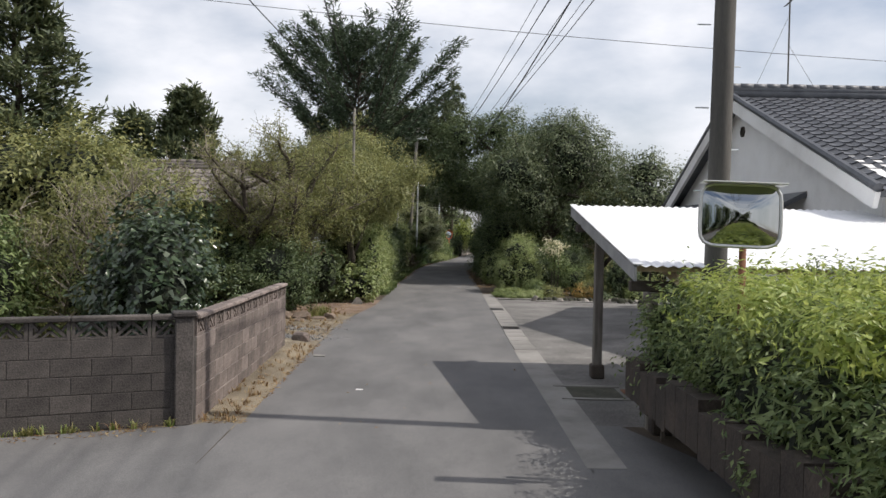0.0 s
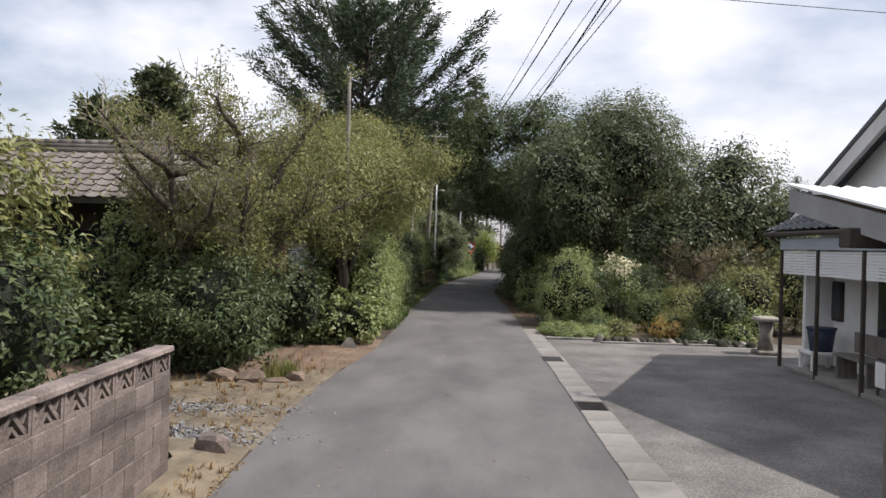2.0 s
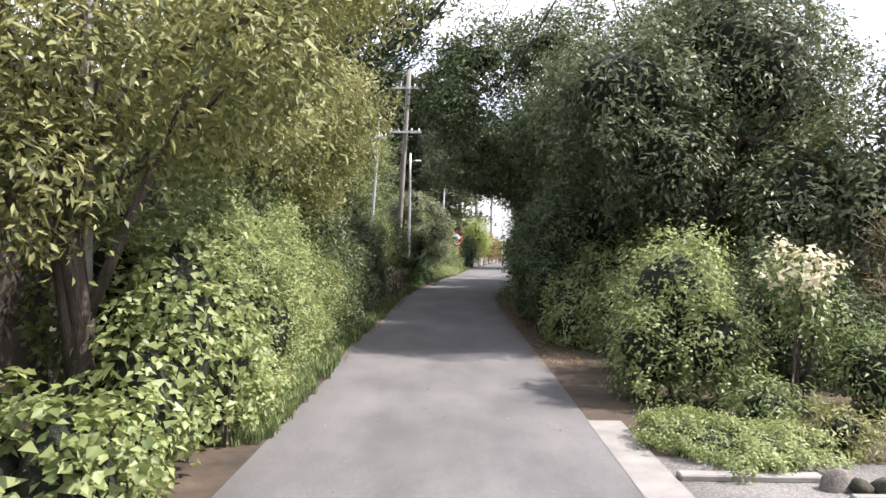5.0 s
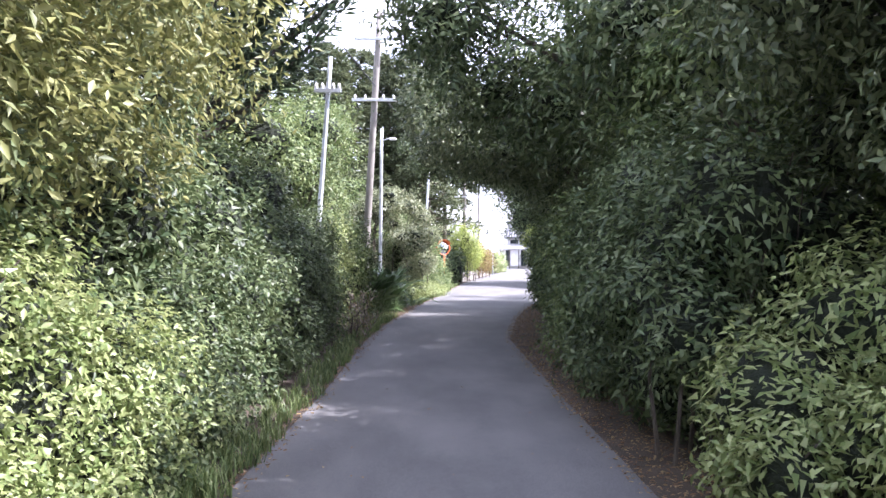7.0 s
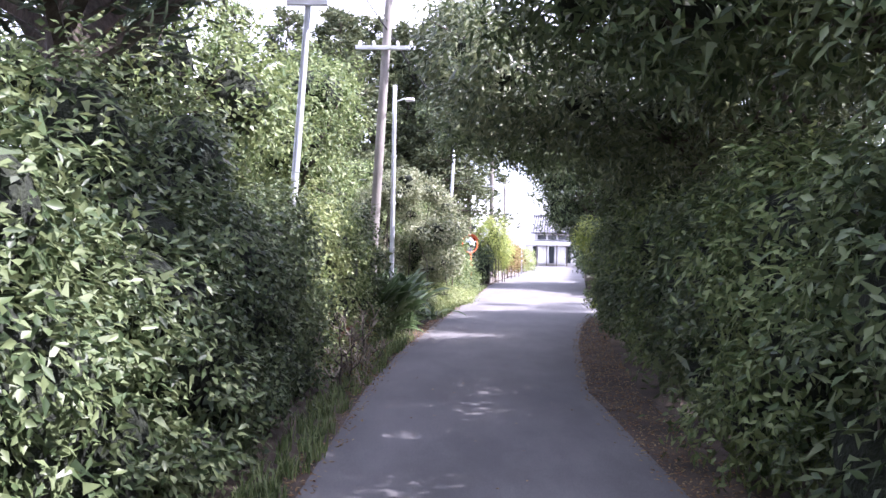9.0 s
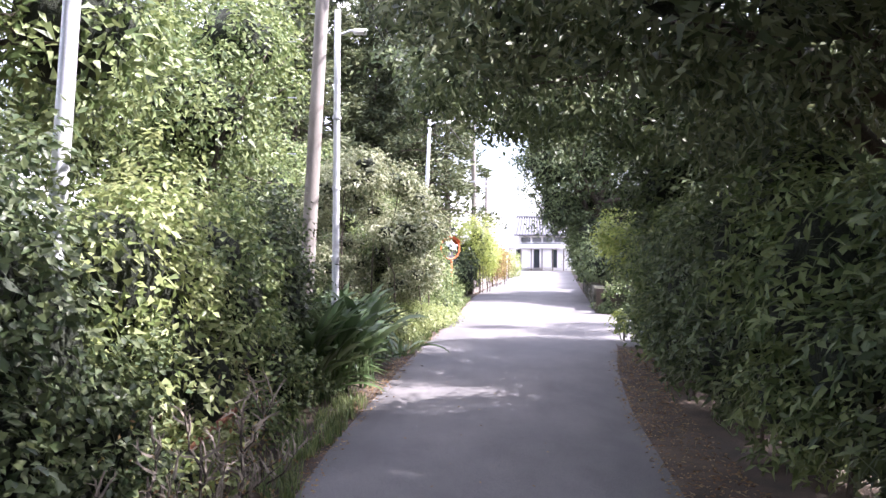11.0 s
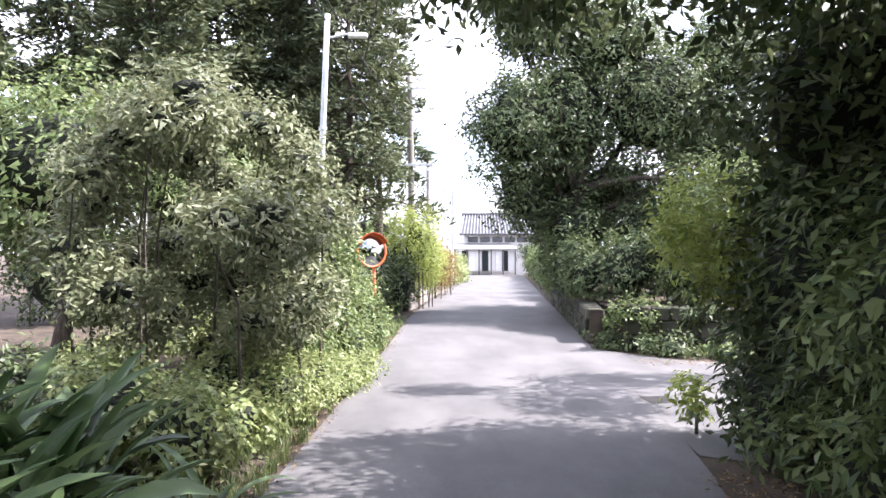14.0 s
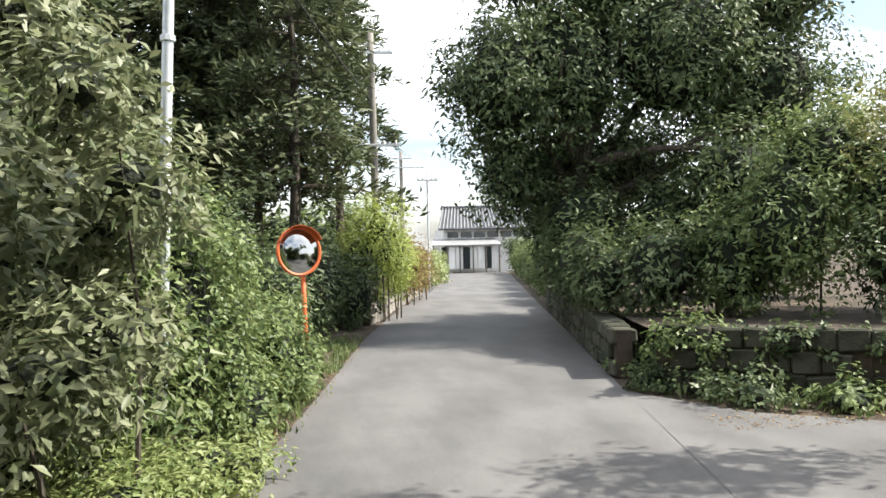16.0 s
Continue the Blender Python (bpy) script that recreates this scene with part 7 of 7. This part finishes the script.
for k in range(30):
    tube(bm, [(10.8 + k * 0.29, -0.75, 3.6), (11.5 + k * 0.255, 2.55, 5.36)], 0.05, 5)
part("roof_tiles", bm, sunlit_tile, fd)
ridge_cap(fh, (11.4, 2.60, 5.32), (19, 2.60, 5.32), tile_mat, 0.09)
part("porch_roof", slab_between(bmesh.new(), [(10.0, -2.20, 2.25), (15.6, -2.20, 2.25), (15.4, 0.00, 2.75), (10.3, 0.00, 2.75)], 0.1), sunlit_tile, fh, "grey porch roof")
for k in range(6):
    part("window", boxed((11.5 + 1.1 * k, -0.10, 2.85), (12.4 + 1.1 * k, -0.02, 3.3), 0.01), dark_glass, fh, "dark upper window")
for k in range(9):
    part("porch_panel", boxed((10.2 + 0.58 * k, -1.90, 0.35), (10.72 + 0.58 * k, -1.85, 2.1), 0.01), white_wall if k % 3 != 1 else dark_glass, fh, "white boarded porch panel")
for k in range(6):
    part("porch_post", boxed((10.1 + 1.05 * k, -2.00, 0), (10.2 + 1.05 * k, -1.90, 2.2), 0.01), grey_wood, fh)
crown_tree("palm_shrub", (15.9, 89.5, 0), 3.2, 0.12, [((0, 0, 2.0), (0.9, 0.9, 1.1)), ((0.6, 0.3, 1.2), (0.8, 0.8, 0.9))], "dark green garden tree before the far house", leaf_dark, (0.2, 0.06), 1.2, 12, 0.22, seed())

# distant woods close the view
for k in range(16):
    a_ = k / 15
    x = -60 + 130 * a_
    if 2 < x < 24:
        continue
    yy = 96 + 8 * math.sin(k * 1.7) - 0.25 * abs(x)
    hh = 7 + 2.5 * math.sin(k * 2.3)
    crown_tree("wood_edge_tree", (x, yy, 0), hh, 0.25, [((0, 0, hh * 0.5), (4.6, 3, hh * 0.42)), ((2.5, 0, hh * 0.65), (3, 2.5, hh * 0.35)), ((-2.6, 0.5, hh * 0.6), (3, 2.5, hh * 0.34))], "dark green tree at the edge of distant woods", leaf_mid if k % 2 else leaf_dark, (0.5, 0.26), 0.9, 12, 0.5, seed(), limbs=4, group="far woods")
for k in range(9):
    x, y = -16 - 4.2 * (k % 3), 22 + 8.5 * (k // 3)
    crown_tree("wood_edge_tree", (x, y, 0), 6.0, 0.2, [((0, 0, 3.2), (2.6, 3.6, 2.6)), ((0.6, 2.5, 3.0), (2.2, 2.6, 2.2))], "green tree behind the old house", leaf_mid, (0.32, 0.17), 1.0, 12, 0.34, seed(), limbs=4, group="back trees")
for k in range(8):
    x, y = 11 + 4.5 * (k % 2), 24 + 6.5 * (k // 2)
    if k < 2:
        continue
    bush("back_thicket", (x, y + 2, 0), [((0, 0, 1.8), (2.4, 3.4, 2.2))], "green thicket behind the lane trees", "thicket", leaf_dark, (0.28, 0.14), 1.0, 12, 0.28, seed(), "back thickets")
for k in range(5):
    x, y = -9 + 4.4 * k, -13 - 1.5 * math.sin(k * 2)
    crown_tree("street_tree", (x, y, 0), 7.0, 0.2, [((0, 0, 4.0), (2.6, 2.2, 2.8)), ((1.2, 0.5, 5.6), (2.0, 1.8, 1.8))], "dark green tree across the road junction", leaf_dark, (0.3, 0.16), 1.0, 12, 0.45, seed(), limbs=4, group="junction trees")
for k in range(7):
    x, y = -14 + 4.6 * k, -16 - 2 * math.sin(k)
    bush("street_hedge", (x, y, 0), [((0, 0, 1.6), (2.5, 1.6, 2.0))], "green hedge across the road junction", "hedge", leaf_mid, (0.22, 0.11), 1.1, 12, 0.26, seed(), "junction hedge")
for k in range(6):
    x, y = -3.6 - 0.4 * (k % 2), 44 + 2.2 * k
    bush("weed_patch", (x, y, 0), [((0, 0, 0.3), (0.9, 1.1, 0.4))], "sunlit grass and weeds behind the bushes", "weeds", leaf_lime, (0.08, 0.03), 1.3, 12, 0.12, seed(), stems=0)

# grass, weeds and fallen leaves
rng = np.random.default_rng(77)


def scatter(n, y0, y1, side, a, b):
    yy = rng.uniform(y0, y1, n)
    xx = np.interp(yy, [p[0] for p in side], [p[1] for p in side]) + rng.uniform(a, b, n)
    return np.stack([xx, yy, np.full(n, 0.012)], 1)


tufts("verge_grass", np.concatenate([scatter(340, 21, 29, LEFT, -0.5, 0.02), scatter(260, 29, 41, LEFT, -0.5, -0.02), scatter(420, 44, 58, LEFT, -0.9, 0.0)]), "short green grass along the lane's edge", leaf_mid, (0.2, 0.012), 14, 5, 0.6)
tufts("dry_grass", np.concatenate([scatter(90, 6.7, 11.4, LEFT, -0.62, -0.05), np.stack([rng.uniform(-6, -2.5, 160), rng.uniform(12, 17.5, 160), np.full(160, 0.01)], 1), np.stack([rng.uniform(-9, -2.9, 30), np.zeros(30), np.zeros(30)], 1) + np.stack([np.zeros(30), 6.45 + 0.0 * rng.uniform(0, 1, 30), np.zeros(30)], 1) * 1.0]), "tufts of dry yellow grass on the verge", straw_mat, (0.11, 0.01), 10, 6, 0.9)
tufts("wall_weeds", [(-2.9 - 0.95 * t_, 6.58 - 0.309 * 0.95 * t_, 0.0) for t_ in rng.uniform(0, 7, 60)], "small green weeds at the foot of the block wall", grass_mat, (0.12, 0.014), 10, 7, 0.8)
tufts("lawn_grass", np.stack([rng.uniform(-10, -3.2, 900), rng.uniform(7.6, 12, 900), np.full(900, 0.02)], 1), "patchy yellow-green lawn grass", grass_mat, (0.09, 0.01), 10, 8, 0.8)
litter("fallen_leaves", np.concatenate([scatter(2600, 6.7, 11.5, LEFT, -0.65, 0.05), np.stack([rng.uniform(-5.5, -2.3, 2600), rng.uniform(12, 18.5, 2600), np.full(2600, 0.014)], 1), scatter(5200, 25, 45, RIGHT, -0.12, 0.7), scatter(2600, 25, 44, LEFT, -0.3, 0.14), scatter(900, 44, 58, LEFT, -0.3, 0.1), np.stack([rng.uniform(5.6, 12, 700), rng.uniform(50.2, 50.8, 700), np.full(700, 0.02)], 1)]), "brown fallen leaves and straw along the verges", straw_mat, (0.055, 0.022), 9)
litter("wall_litter", [(-2.85 - 0.95 * t_, 6.5 - 0.294 * t_ + rng.normal(0, 0.09), 0.016) for t_ in rng.uniform(0, 8, 700)], "brown fallen leaves along the foot of the wall", straw_mat, (0.05, 0.022), 10)
tufts("rock_grass", np.stack([rng.normal(-3.15, 0.12, 26), rng.normal(15.35, 0.1, 26), np.full(26, 0.01)], 1), "tuft of green grass among the garden rocks", grass_mat, (0.32, 0.012), 14, 14, 0.5)
litter("gravel", np.concatenate([np.stack([rng.normal(x_, w_, 900), rng.normal(y_, v_, 900), np.full(900, 0.015)], 1) for x_, y_, w_, v_ in ((-3.9, 13.4, 0.7, 0.16), (-3.3, 12.3, 0.5, 0.2), (-5.2, 13.6, 0.7, 0.2), (-4.4, 12.4, 0.7, 0.2))]), "pale grey gravel patches on the forecourt", gravel_mat, (0.05, 0.042), 13)
litter("road_litter", np.concatenate([np.stack([rng.uniform(-1.7, 1.3, 160), rng.uniform(6, 44, 160), np.full(160, 0.016)], 1)]), "scattered small leaves on the asphalt", straw_mat, (0.05, 0.025), 11)
